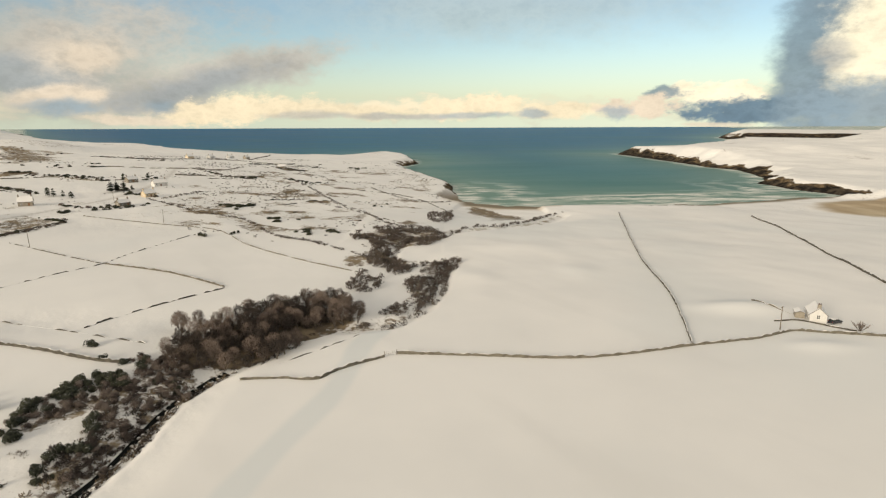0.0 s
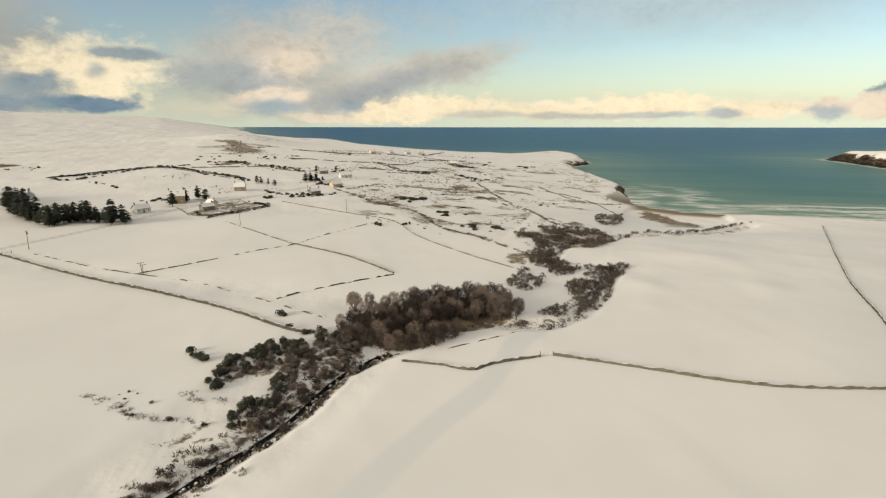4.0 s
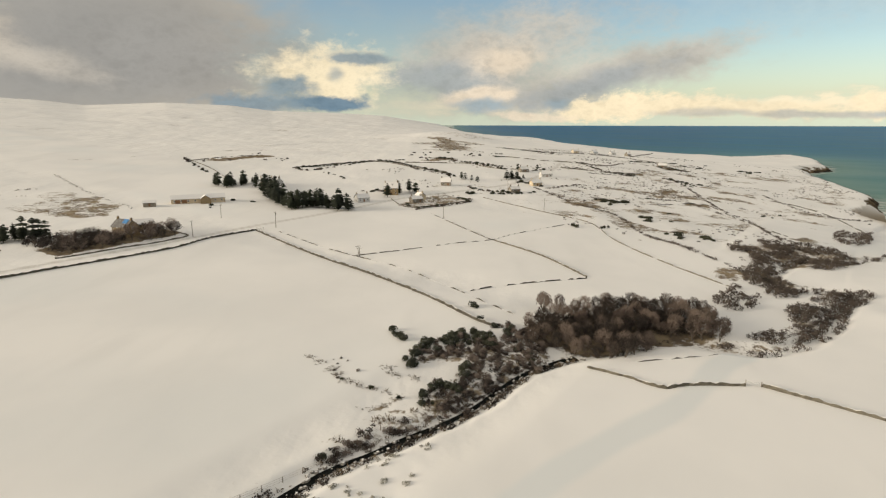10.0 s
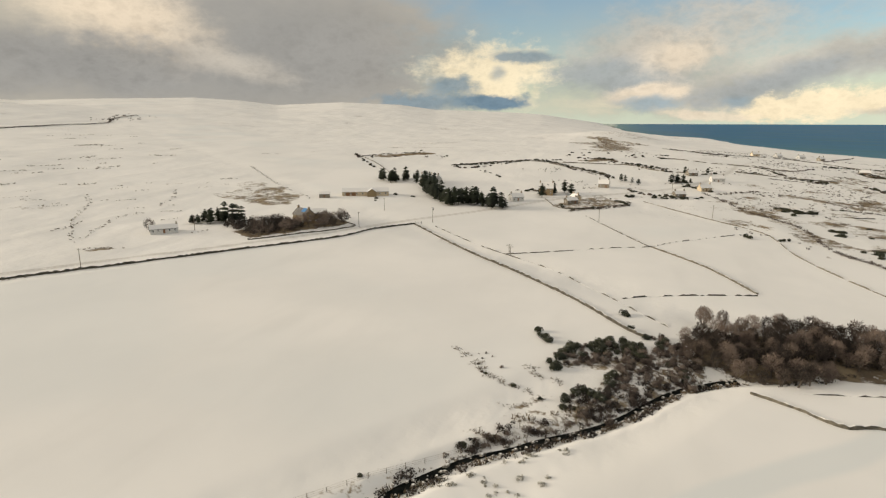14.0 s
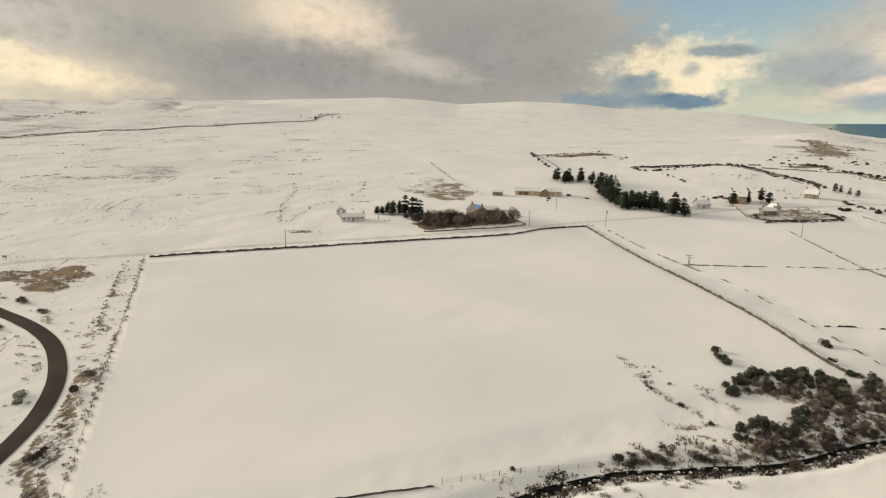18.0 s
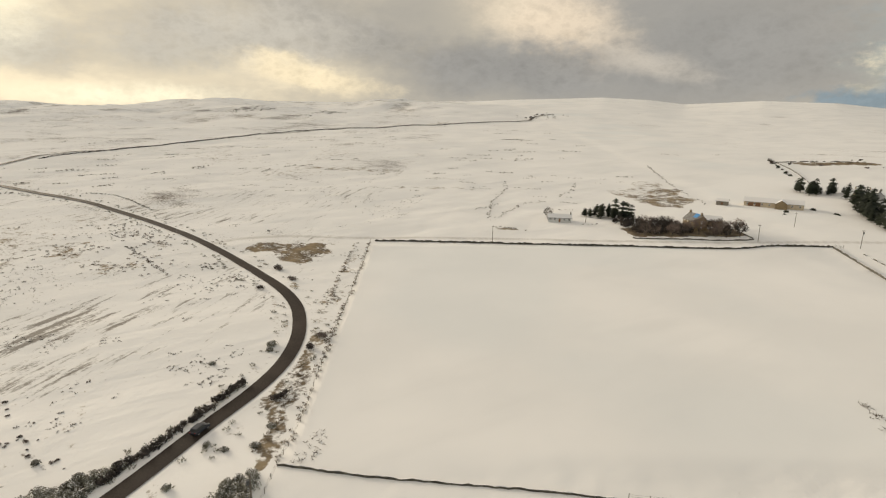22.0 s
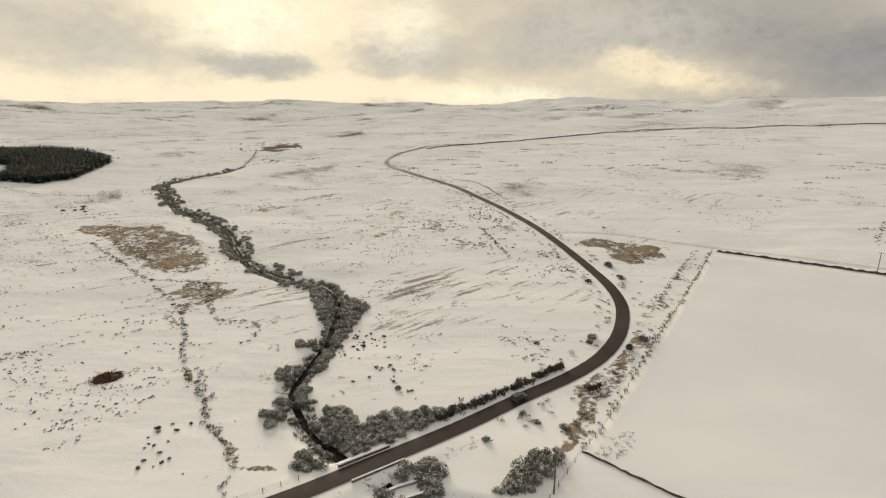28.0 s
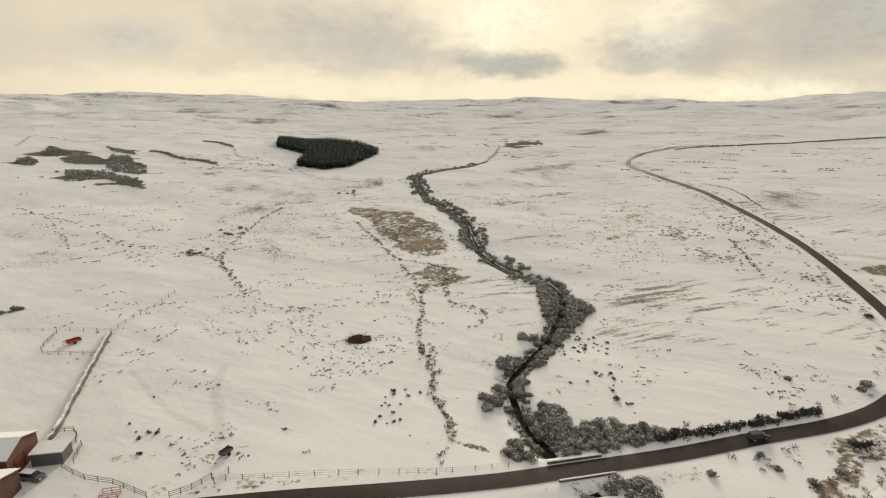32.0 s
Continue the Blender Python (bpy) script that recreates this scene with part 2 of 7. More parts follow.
SOUTH_CLOUDS = ((142.1, 3.6, 3.7, 1.14, -5, HAZE, 0.85, 0.63, 0.60), (128.7, 5.3, 4.6, 1.83, 0, HAZE, 0.9, 0.63, 0.66), (110.4, 6.5, 9.2, 2.27, 0, HAZE, 0.75, 0.84, 0.60), (106.6, 3.9, 3.6, 1.04, -10, CREAM, 0.8, 0.70, 0.60), (116.9, 4.4, 4.3, 1.13, 0, HAZE, 0.6, 0.84, 0.60))
SUNWARD_CLOUDS = ((175.9, 5.1, 3.4, 1.54, 0, THIN, 0.8, 0.84, 0.60), (156.5, 6.0, 9.2, 2.46, -6, HAZE, 0.75, 0.84, 0.60), (142.9, 7.7, 5.1, 2.47, 0, WHITE, 0.9, 0.84, 0.48), (142.6, 3.8, 4.7, 1.14, -6, HAZE, 0.8, 0.63, 0.60), (128.5, 7.9, 3.0, 2.86, 0, WHITE, 0.6, 0.90, 0.48))
PUFFS = (NORTH_CLOUDS, SEA_CLOUDS, EAST_CLOUDS, WEST_CLOUDS, HILL_CLOUDS, SOUTHWEST_CLOUDS, SOUTH_CLOUDS, SUNWARD_CLOUDS)
CLOUD_GREY, CLOUD_CREAM, CLOUD_HIGH = (0.30, 0.29, 0.268), (0.94, 0.80, 0.555), (0.50, 0.465, 0.41)
SKY_GAIN, SKY_STRENGTH = 0.125, 1.15
make_world()

sun = new("sun", bpy.data.lights.new("sun", "SUN"))
sun.data.energy, sun.data.angle, sun.data.color = 3.7, radians(20), (1.0, 0.86, 0.66)
sun.matrix_world = look((0, 0, 0), (math.sin(radians(SUN_AZ)) * math.cos(radians(SUN_EL)), -math.cos(radians(SUN_AZ)) * math.cos(radians(SUN_EL)), -math.sin(radians(SUN_EL))))

# ---- materials ----


class Mat:
    """A small builder for procedural materials."""

    def __init__(self, name, rough=0.8):
        self.m = bpy.data.materials.new(name)
        self.m.use_nodes = True
        self.nt = self.m.node_tree
        self.b = self.nt.nodes["Principled BSDF"]
        self.b.inputs["Roughness"].default_value = rough
        geo = self.nt.nodes.new("ShaderNodeNewGeometry")
        self.geo = geo
        self.place = geo.outputs["Position"]

    def node(self, kind, **inputs):
        n = self.nt.nodes.new(kind)
        for k, v in inputs.items():
            self.put(n.inputs[k], v)
        return n

    def put(self, sock, v):
        if isinstance(v, tuple):
            sock.default_value = (*v, 1) if len(v) == 3 and sock.type == "RGBA" else v
        elif isinstance(v, (int, float)):
            sock.default_value = v
        else:
            self.nt.links.new(v, sock)

    def noise(self, size, detail=4, rough=0.55, stretch=None, turn=0.0, vec=None):
        v = vec or self.place
        if stretch or turn:
            for spin, size_by in ((-turn, (1, 1, 1)), (0, stretch or (1, 1, 1))):
                mp = self.nt.nodes.new("ShaderNodeMapping")
                self.nt.links.new(v, mp.inputs[0])
                mp.inputs["Scale"].default_value = size_by
                mp.inputs["Rotation"].default_value = (0, 0, radians(spin))
                v = mp.outputs[0]
        n = self.node("ShaderNodeTexNoise", Vector=v, Scale=1.0 / size, Detail=detail, Roughness=rough)
        return n.outputs[0]

    def math(self, op, a, b=0.0, clamp=False):
        n = self.nt.nodes.new("ShaderNodeMath")
        n.operation, n.use_clamp = op, clamp
        self.put(n.inputs[0], a)
        self.put(n.inputs[1], b)
        return n.outputs[0]

    def step(self, v, lo, hi):
        n = self.nt.nodes.new("ShaderNodeMapRange")
        n.interpolation_type = "SMOOTHSTEP"
        self.put(n.inputs[0], v)
        n.inputs[1].default_value, n.inputs[2].default_value = lo, hi
        return n.outputs[0]

    def mix(self, f, a, b):
        n = self.nt.nodes.new("ShaderNodeMix")
        n.data_type = "RGBA"
        for s, v in ((n.inputs[0], f), (n.inputs[6], a), (n.inputs[7], b)):
            self.put(s, v)
        return n.outputs[2]

    def attr(self, name):
        n = self.nt.nodes.new("ShaderNodeAttribute")
        n.attribute_name = name
        return n.outputs["Fac"]

    def up(self):
        s = self.nt.nodes.new("ShaderNodeSeparateXYZ")
        self.nt.links.new(self.geo.outputs["Normal"], s.inputs[0])
        return s.outputs[2]

    def one(self):
        return self.nt.nodes.new("ShaderNodeObjectInfo").outputs["Random"]

    def bump(self, h, strength=0.4, distance=0.1):
        n = self.node("ShaderNodeBump", Height=h, Strength=strength, Distance=distance)
        self.nt.links.new(n.outputs[0], self.b.inputs["Normal"])

    def done(self, colour=None, rough=None):
        if colour is not None:
            self.put(self.b.inputs["Base Color"], colour)
        if rough is not None:
            self.put(self.b.inputs["Roughness"], rough)
        return self.m


SNOW = (0.80, 0.79, 0.78)


def plain(name, a, b, size=0.6, rough=0.8, bump=0.2, snow=None, metal=0.0, odd=0.25):
    """A surface that varies between two colours; snow: how far up-facing parts are covered (normal's rise where it starts)."""
    k = Mat(name, rough)
    n = k.noise(size, 5)
    c = k.mix(k.step(k.math("ADD", n, k.math("MULTIPLY", k.math("SUBTRACT", k.one(), 0.5), odd)), 0.3, 0.7), a, b)
    if snow is not None:
        f = k.step(k.math("ADD", k.up(), k.math("MULTIPLY", k.math("SUBTRACT", k.noise(size * 1.7, 3), 0.5), 0.9)), snow, snow + 0.3)
        c = k.mix(f, c, SNOW)
    k.bump(n, bump, 0.05)
    k.b.inputs["Metallic"].default_value = metal
    return k.done(c)


STREAK_TURN = -12


def ground_material():
    k = Mat("snowy_ground", 0.85)
    k.b.inputs["Specular IOR Level"].default_value = 0.0
    veg, sand, rock, lane, pink = (k.attr(n) for n in ("veg", "sand", "rock", "lane", "heath"))
    fine, mid, wide = k.noise(1.1, 6, 0.62), k.noise(7, 5, 0.6), k.noise(60, 4)
    drift = k.noise(22, 4, 0.5, (1.0, 0.28, 1.0), 35)
    snow = k.mix(k.step(wide, 0.35, 0.7), (0.83, 0.82, 0.80), (0.77, 0.765, 0.75))
    snow = k.mix(k.math("MULTIPLY", k.step(drift, 0.52, 0.75), 0.5), snow, (0.72, 0.715, 0.70))
    # plants that stand out of the snow
    t = k.math("ADD", k.math("ADD", k.math("ADD", k.math("MULTIPLY", fine, 0.38), k.math("MULTIPLY", k.noise(2.8, 4, 0.6, (0.6, 1, 1), 50), 0.27)), k.math("MULTIPLY", mid, 0.35)), k.math("SUBTRACT", veg, 1.0))
    grass = k.mix(k.step(mid, 0.35, 0.7), (0.085, 0.062, 0.04), (0.26, 0.20, 0.12))
    c = k.mix(k.math("MULTIPLY", k.step(t, -0.05, 0.05), 0.95), snow, grass)
    th = k.math("ADD", k.math("ADD", k.math("MULTIPLY", fine, 0.6), k.math("MULTIPLY", k.noise(14, 5, 0.6, (1, 0.4, 1), -20), 0.4)), k.math("SUBTRACT", pink, 1.0))
    c = k.mix(k.math("MULTIPLY", k.step(th, -0.04, 0.09), 0.85), c, (0.125, 0.098, 0.080))
    st = k.math("ADD", k.math("ADD", k.math("MULTIPLY", k.noise(3.0, 6, 0.66, (0.16, 1.0, 1.0), STREAK_TURN), 0.75), k.math("MULTIPLY", fine, 0.25)), k.math("SUBTRACT", k.attr("streak"), 1.0))
    c = k.mix(k.math("MULTIPLY", k.step(st, -0.035, 0.07), 0.75), c, (0.15, 0.125, 0.095))
    c = k.mix(k.math("MULTIPLY", k.attr("glaze"), 0.75), c, (0.70, 0.73, 0.735))
    c = k.mix(k.math("MULTIPLY", lane, k.step(fine, 0.2, 0.6)), c, (0.52, 0.50, 0.47))
    beach = k.mix(k.step(k.noise(25, 4, 0.5, (1, 0.3, 1), 10), 0.35, 0.65), (0.40, 0.32, 0.22), (0.52, 0.44, 0.32))
    beach = k.mix(k.attr("wet"), beach, (0.24, 0.205, 0.155))
    c = k.mix(sand, c, beach)
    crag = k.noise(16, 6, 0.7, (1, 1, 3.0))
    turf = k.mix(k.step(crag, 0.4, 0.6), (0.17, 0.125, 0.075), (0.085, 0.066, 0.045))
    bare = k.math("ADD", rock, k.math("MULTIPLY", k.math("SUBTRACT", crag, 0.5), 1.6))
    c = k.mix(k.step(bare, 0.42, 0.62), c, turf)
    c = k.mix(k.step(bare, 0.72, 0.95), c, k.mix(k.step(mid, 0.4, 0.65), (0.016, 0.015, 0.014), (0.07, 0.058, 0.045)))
    uneven = k.math("ADD", k.math("MULTIPLY", fine, 0.3), k.math("ADD", k.math("MULTIPLY", mid, 1.0), k.math("MULTIPLY", drift, 5.0)))
    k.bump(k.math("MULTIPLY", uneven, k.attr("rough")), 0.6, 0.45)
    return k.done(c)


def sea_material():
    k = Mat("sea_water", 0.22)
    shore, foam = k.attr("shallow"), k.attr("surf")
    swell = k.noise(70, 5, 0.6, (0.35, 1.0, 1.0), 8)
    # base colour goes from blue far off to teal near the viewpoint
    far_blue = k.mix(k.step(swell, 0.3, 0.7), (0.0, 0.092, 0.225), (0.003, 0.105, 0.245))
    c = k.mix(k.attr("near"), far_blue, (0.078, 0.205, 0.198))
    c = k.mix(shore, c, (0.20, 0.30, 0.255))
    c = k.mix(k.math("MULTIPLY", k.step(k.noise(120, 5, 0.6, (0.3, 1.0, 1.0), 5), 0.42, 0.7), 0.35), c, (0.035, 0.135, 0.150))
    lace = k.math("MULTIPLY", foam, k.step(k.noise(14, 6, 0.72, (0.25, 1.0, 1.0), 4), 0.40, 0.62))
    c = k.mix(lace, c, (0.78, 0.78, 0.74))
    k.bump(k.math("ADD", k.noise(9, 6, 0.65, (0.5, 1, 1), 8), k.math("MULTIPLY", swell, 2.0)), 0.5, 0.6)
    k.b.inputs["IOR"].default_value = 1.33
    k.b.inputs["Specular IOR Level"].default_value = 0.001
    return k.done(c, k.math("ADD", k.math("MULTIPLY", lace, 0.5), 0.25))


def road_material():
    k = Mat("wet_asphalt", 0.7)
    k.b.inputs["Specular IOR Level"].default_value = 0.08
    n, w = k.noise(0.35, 5), k.noise(14, 4, 0.6)
    c = k.mix(k.step(n, 0.3, 0.7), (0.026, 0.020, 0.017), (0.044, 0.034, 0.028))
    c = k.mix(k.math("MULTIPLY", k.step(w, 0.45, 0.7), 0.5), c, (0.066, 0.050, 0.042))
    k.bump(n, 0.2, 0.02)
    return k.done(c)


M_GROUND, M_SEA, M_ROAD = ground_material(), sea_material(), road_material()
M_WALL = plain("mossy_drystone", (0.048, 0.044, 0.035), (0.15, 0.138, 0.11), 0.9, 0.9, 0.8, 0.55)
M_SNOW = plain("settled_snow", (0.80, 0.79, 0.78), (0.74, 0.735, 0.72), 2.0, 0.7, 0.3)
M_GORSE = plain("frosted_gorse_leaf", (0.013, 0.018, 0.009), (0.045, 0.048, 0.026), 0.7, 0.85, 0.0, 0.95)
M_FROST = plain("snow_dusted_heather", (0.075, 0.071, 0.052), (0.25, 0.238, 0.185), 0.6, 0.85, 0.0, 0.76)
M_TWIG = plain("bare_brown_twigs", (0.040, 0.029, 0.024), (0.165, 0.132, 0.112), 2.2, 0.85, 0.0, 1.0, 0.0, 0.7)
M_BIRCH = plain("frosted_birch_twigs", (0.030, 0.022, 0.018), (0.195, 0.150, 0.124), 2.4, 0.85, 0.0, 0.98, 0.0, 1.0)
M_THICKET = plain("dark_willow_twigs", (0.022, 0.017, 0.014), (0.105, 0.084, 0.070), 4.0, 0.85, 0.0, 1.05)
M_BARK = plain("dark_birch_bark", (0.05, 0.04, 0.032), (0.14, 0.12, 0.10), 0.4, 0.9, 0.4)
M_PINE = plain("dark_pine_needles", (0.010, 0.016, 0.009), (0.032, 0.042, 0.020), 1.0, 0.85, 0.0, 1.15)
M_STONE = plain("grey_field_stone", (0.12, 0.115, 0.10), (0.30, 0.28, 0.25), 0.6, 0.9, 0.6, 0.75)
M_TIMBER = plain("weathered_timber", (0.11, 0.095, 0.075), (0.22, 0.19, 0.155), 0.3, 0.9, 0.4)
M_BURN = plain("dark_stream_water", (0.006, 0.007, 0.007), (0.020, 0.022, 0.020), 2.0, 0.6, 0.6)
M_BURN.node_tree.nodes["Principled BSDF"].inputs["Specular IOR Level"].default_value = 0.004

# ---- the lie of the land ----


def vnoise(x, y, seed=0):
    """Smooth value noise in 0..1, one unit a cell."""
    xi, yi = np.floor(x), np.floor(y)
    u, v = x - xi, y - yi
    u, v = u * u * (3 - 2 * u), v * v * (3 - 2 * v)

    def h(a, b):
        n = np.sin(a * 127.1 + b * 311.7 + seed * 74.7) * 43758.5453
        return n - np.floor(n)

    if np.size(x) > 5000:
        x0, y0 = int(xi.min()), int(yi.min())
        nx, ny = int(xi.max()) - x0 + 2, int(yi.max()) - y0 + 2
        if nx * ny < 3 * np.size(x):
            table = h(np.arange(x0, x0 + nx, dtype=float)[:, None], np.arange(y0, y0 + ny, dtype=float)[None, :]).ravel()
            at = (xi.astype(np.int64) - x0) * ny + (yi.astype(np.int64) - y0)
            a, b, c, d = table[at], table[at + ny], table[at + 1], table[at + ny + 1]
            return (a + (b - a) * u) * (1 - v) + (c + (d - c) * u) * v
    return (h(xi, yi) * (1 - u) + h(xi + 1, yi) * u) * (1 - v) + (h(xi, yi + 1) * (1 - u) + h(xi + 1, yi + 1) * u) * v


def fbm(x, y, size, octaves=4, seed=0):
    total, amp, norm = 0.0, 1.0, 0.0
    for k in range(octaves):
        total = total + amp * vnoise(x / size * 2 ** k + 17.3 * k, y / size * 2 ** k - 9.1 * k, seed + k)
        norm, amp = norm + amp, amp * 0.5
    return total / norm


def smooth(a, b, v):
    v = np.clip((v - a) / (b - a), 0, 1)
    return v * v * (3 - 2 * v)


def spline(points, step=3.0):
    """Points along a smooth line through the given plan points."""
    p = np.array(points, float)
    p = np.vstack([2 * p[0] - p[1], p, 2 * p[-1] - p[-2]])
    out = []
    for a, b, c, d in zip(p, p[1:], p[2:], p[3:]):
        n = max(2, int(np.linalg.norm(c[:2] - b[:2]) / step))
        u = np.linspace(0, 1, n, endpoint=False)[:, None]
        out.append(0.5 * (2 * b + (c - a) * u + (2 * a - 5 * b + 4 * c - d) * u ** 2 + (3 * b - a - 3 * c + d) * u ** 3))
    return np.vstack(out + [p[-2:-1]])


def line_gap(x, y, line):
    """Distance to a plan line (told up to 45 m)."""
    best = np.full(np.shape(x), 1e3)
    n = len(line) - 1
    for k in range(0, n, 10):
        seg = line[k:k + 11, :2]
        lo, hi = seg.min(0) - 45, seg.max(0) + 45
        near = np.nonzero((x > lo[0]) & (x < hi[0]) & (y > lo[1]) & (y < hi[1]))[0]
        if not len(near):
            continue
        px, py, b = x[near], y[near], best[near]
        for (ax, ay), (bx, by) in zip(seg, seg[1:]):
            dx, dy = bx - ax, by - ay
            u = np.clip(((px - ax) * dx + (py - ay) * dy) / (dx * dx + dy * dy + 1e-9), 0, 1)
            b = np.minimum(b, np.hypot(px - ax - u * dx, py - ay - u * dy))
        best[near] = b
    return best, None


RINGS = (0, 150, 300, 450, 700, 1100, 1700, 2500, 3500, 5200)
# heights of the land along bearings (degrees to the left of the sea view) at those distances
LAND = {
    -60: (18, 18, 16, 12, 14, 24, 45, 60, 60, 60), -30: (18, 18, 15.5, 10, 9, 20, 42, 50, 50, 50),
    0: (18, 18, 15, 8, 7, 9, 16, 20, 20, 20), 30: (18, 18, 18, 22, 31, 31, 35, 38, 38, 38),
    60: (18, 18, 20, 26, 37, 52, 74, 90, 80, 70), 90: (18, 18, 20, 27, 42, 60, 82, 92, 80, 70),
    120: (18, 17, 19, 25, 38, 54, 70, 76, 70, 60), 150: (18, 16, 18, 21, 29, 43, 62, 74, 70, 60),
    180: (18, 18, 21, 28, 42, 60, 78, 84, 80, 70), 210: (18, 18, 21, 28, 42, 60, 78, 84, 80, 70),
    240: (18, 18, 20, 26, 40, 55, 70, 80, 80, 70), 270: (18, 18, 18, 20, 30, 40, 55, 65, 65, 65),
}
# bearing and slope above the eye of the hills' crest
CREST = ((30, -1.6), (36, -1.0), (43, -0.02), (47, 0.2), (53.5, 0.38), (57, 0.83), (62.6, 1.05), (68.7, 0.76), (72, 1.13), (76, 1.34),
         (82.7, 1.14), (89, 0.95), (96, 0.83), (103, 0.76), (110.5, 0.88), (116.8, 0.74), (120.4, 0.07), (127.7, 0.34), (134, 0.17),
         (140, 0.62), (147, 0.4), (156.6, 0.05), (163, 0.4), (169, 0.74), (177, 0.84), (186, 0.63), (200, 0.6), (260, 0.6), (300, 0.3), (320, -1.2))
COAST = ((-3700, 5050), (-1245, 1700), (-793, 1275), (-612, 1241), (-470, 1100), (-395, 1074), (-297, 1080), (-212, 1110), (-150, 1230),
         (-118, 1263), (-60, 1130), (-47, 1034), (-73, 964), (-46, 850), (-17, 749), (9, 683), (12, 627), (22, 559), (34, 541),
         (62, 524), (113, 518), (168, 523), (251, 532), (317, 553), (370, 576), (420, 574), (411, 611), (398, 642), (399, 675), (390, 700),
         (417, 732), (447, 806), (457, 887), (438, 941), (431, 1040), (417, 1145), (396, 1285), (440, 1330), (520, 1400), (826, 1746), (1026, 1992), (1126, 2338), (1694, 3150), (2300, 4300))


def lie(x, y):
    """The lie of the land, by bearing (turning left from the sea) and distance."""
    r, a = np.hypot(x, y), np.degrees(np.arctan2(-x, y))
    rows = np.array([LAND[k] for k in sorted(LAND)], float)
    s = ((a + 60) % 360) / 30
    k = np.floor(s).astype(int)
    u = s - k
    w = (-0.5 * u + u ** 2 - 0.5 * u ** 3, 1 - 2.5 * u ** 2 + 1.5 * u ** 3, 0.5 * u + 2 * u ** 2 - 1.5 * u ** 3, -0.5 * u ** 2 + 0.5 * u ** 3)
    q = np.interp(r, RINGS, np.arange(len(RINGS)))
    j = np.clip(np.floor(q).astype(int), 0, len(RINGS) - 2)
    v = q - j
    n = len(rows)
    z = 0
    for i in range(4):
        f = rows[(k - 1 + i) % n]
        m = len(RINGS) - 1
        ix = np.arange(len(r)) if np.ndim(r) else 0
        g = [f[ix, np.clip(j + o, 0, m)] if np.ndim(r) else f[np.clip(j + o, 0, m)] for o in (-1, 0, 1, 2)]
        z = z + w[i] * (0.5 * (2 * g[1] + (g[2] - g[0]) * v + (2 * g[0] - 5 * g[1] + 4 * g[2] - g[3]) * v ** 2 + (3 * g[1] - g[0] - 3 * g[2] + g[3]) * v ** 3))
    crest = np.interp(a % 360, [c[0] for c in CREST], [c[1] for c in CREST])
    far = 2300 + 1100 * smooth(112, 121, a % 360)
    top = 81 + far * np.tan(np.radians(crest)) + 0.0012 * far * (fbm(x, y, 260, 3, 5) - 0.5)
    rise = smooth(0.42, 1, r / far)
    keep = smooth(28, 40, a % 360) * (1 - smooth(300, 320, a % 360))
    z = z * (1 - rise * keep) + np.where(r < far, top, top - (r - far) * 0.03) * rise * keep
    # swells and hollows, larger with distance
    roll = 16.0 * smooth(420, 1300, r) * (fbm(x, y, 260, 5, 2) - 0.5) + 7.0 * smooth(260, 900, r) * (np.abs(fbm(x, y, 90, 3, 3) - 0.5) - 0.12)
    moor = smooth(70, 100, a % 360)
    roll = roll + 34.0 * smooth(900, 1500, r) * moor * (0.5 - np.abs(fbm(x, y, 420, 4, 9) - 0.5) * 2.2) * (1 - smooth(0.7, 0.95, r / far))
    return z + roll * (0.35 + 0.65 * moor) * (1 - 0.75 * smooth(0.75, 1, r / far)) + 2.2 * moor * smooth(110, 300, r) * (fbm(x, y, 45, 4, 4) - 0.5)


SHORE = np.array(COAST, float)


def sea_gap(x, y):
    """Distance inland from the shore; negative out at sea."""
    lim = (np.abs(x) < 5200) & (np.abs(y) < 5200)
    d = np.full(np.shape(x), 1e9)
    ring = np.vstack([SHORE, [(2600, 6500), (-4600, 6500)]])
    inside = np.zeros(np.shape(x), bool)
    for k in range(len(ring)):
        (ax, ay), (bx, by) = ring[k], ring[(k + 1) % len(ring)]
        if by != ay:
            inside ^= ((ay > y) != (by > y)) & (x < (bx - ax) * (y - ay) / (by - ay) + ax)
        if k < len(SHORE) - 1:
            dx, dy = bx - ax, by - ay
            u = np.clip(((x - ax) * dx + (y - ay) * dy) / (dx * dx + dy * dy), 0, 1)
            d = np.minimum(d, np.hypot(x - ax - u * dx, y - ay - u * dy))
    return np.where(inside, -d, d)


def sandy(x, y):
    """1 along the beach at the head of the bay and on the flats at its ends."""
    d = np.hypot((x - 215) / 245, (y - 560) / 95)
    e = np.hypot((x - 48) / 46, (y - 470) / 82)
    f = np.hypot((x - 345) / 120, (y - 470) / 105)
    s = 1 - smooth(0.82, 1.05, np.minimum(d, np.minimum(e, f)))
    return s * (1 - smooth(388, 408, x) * smooth(548, 562, y))


def strand(x, y):
    """1 on the broad dry sands at the far end of the bay."""
    return 1 - smooth(0.85, 1.1, np.hypot((x - 425) / 104, (y - 470) / 72) + 0.3 * (fbm(x, y, 40, 3, 51) - 0.5))


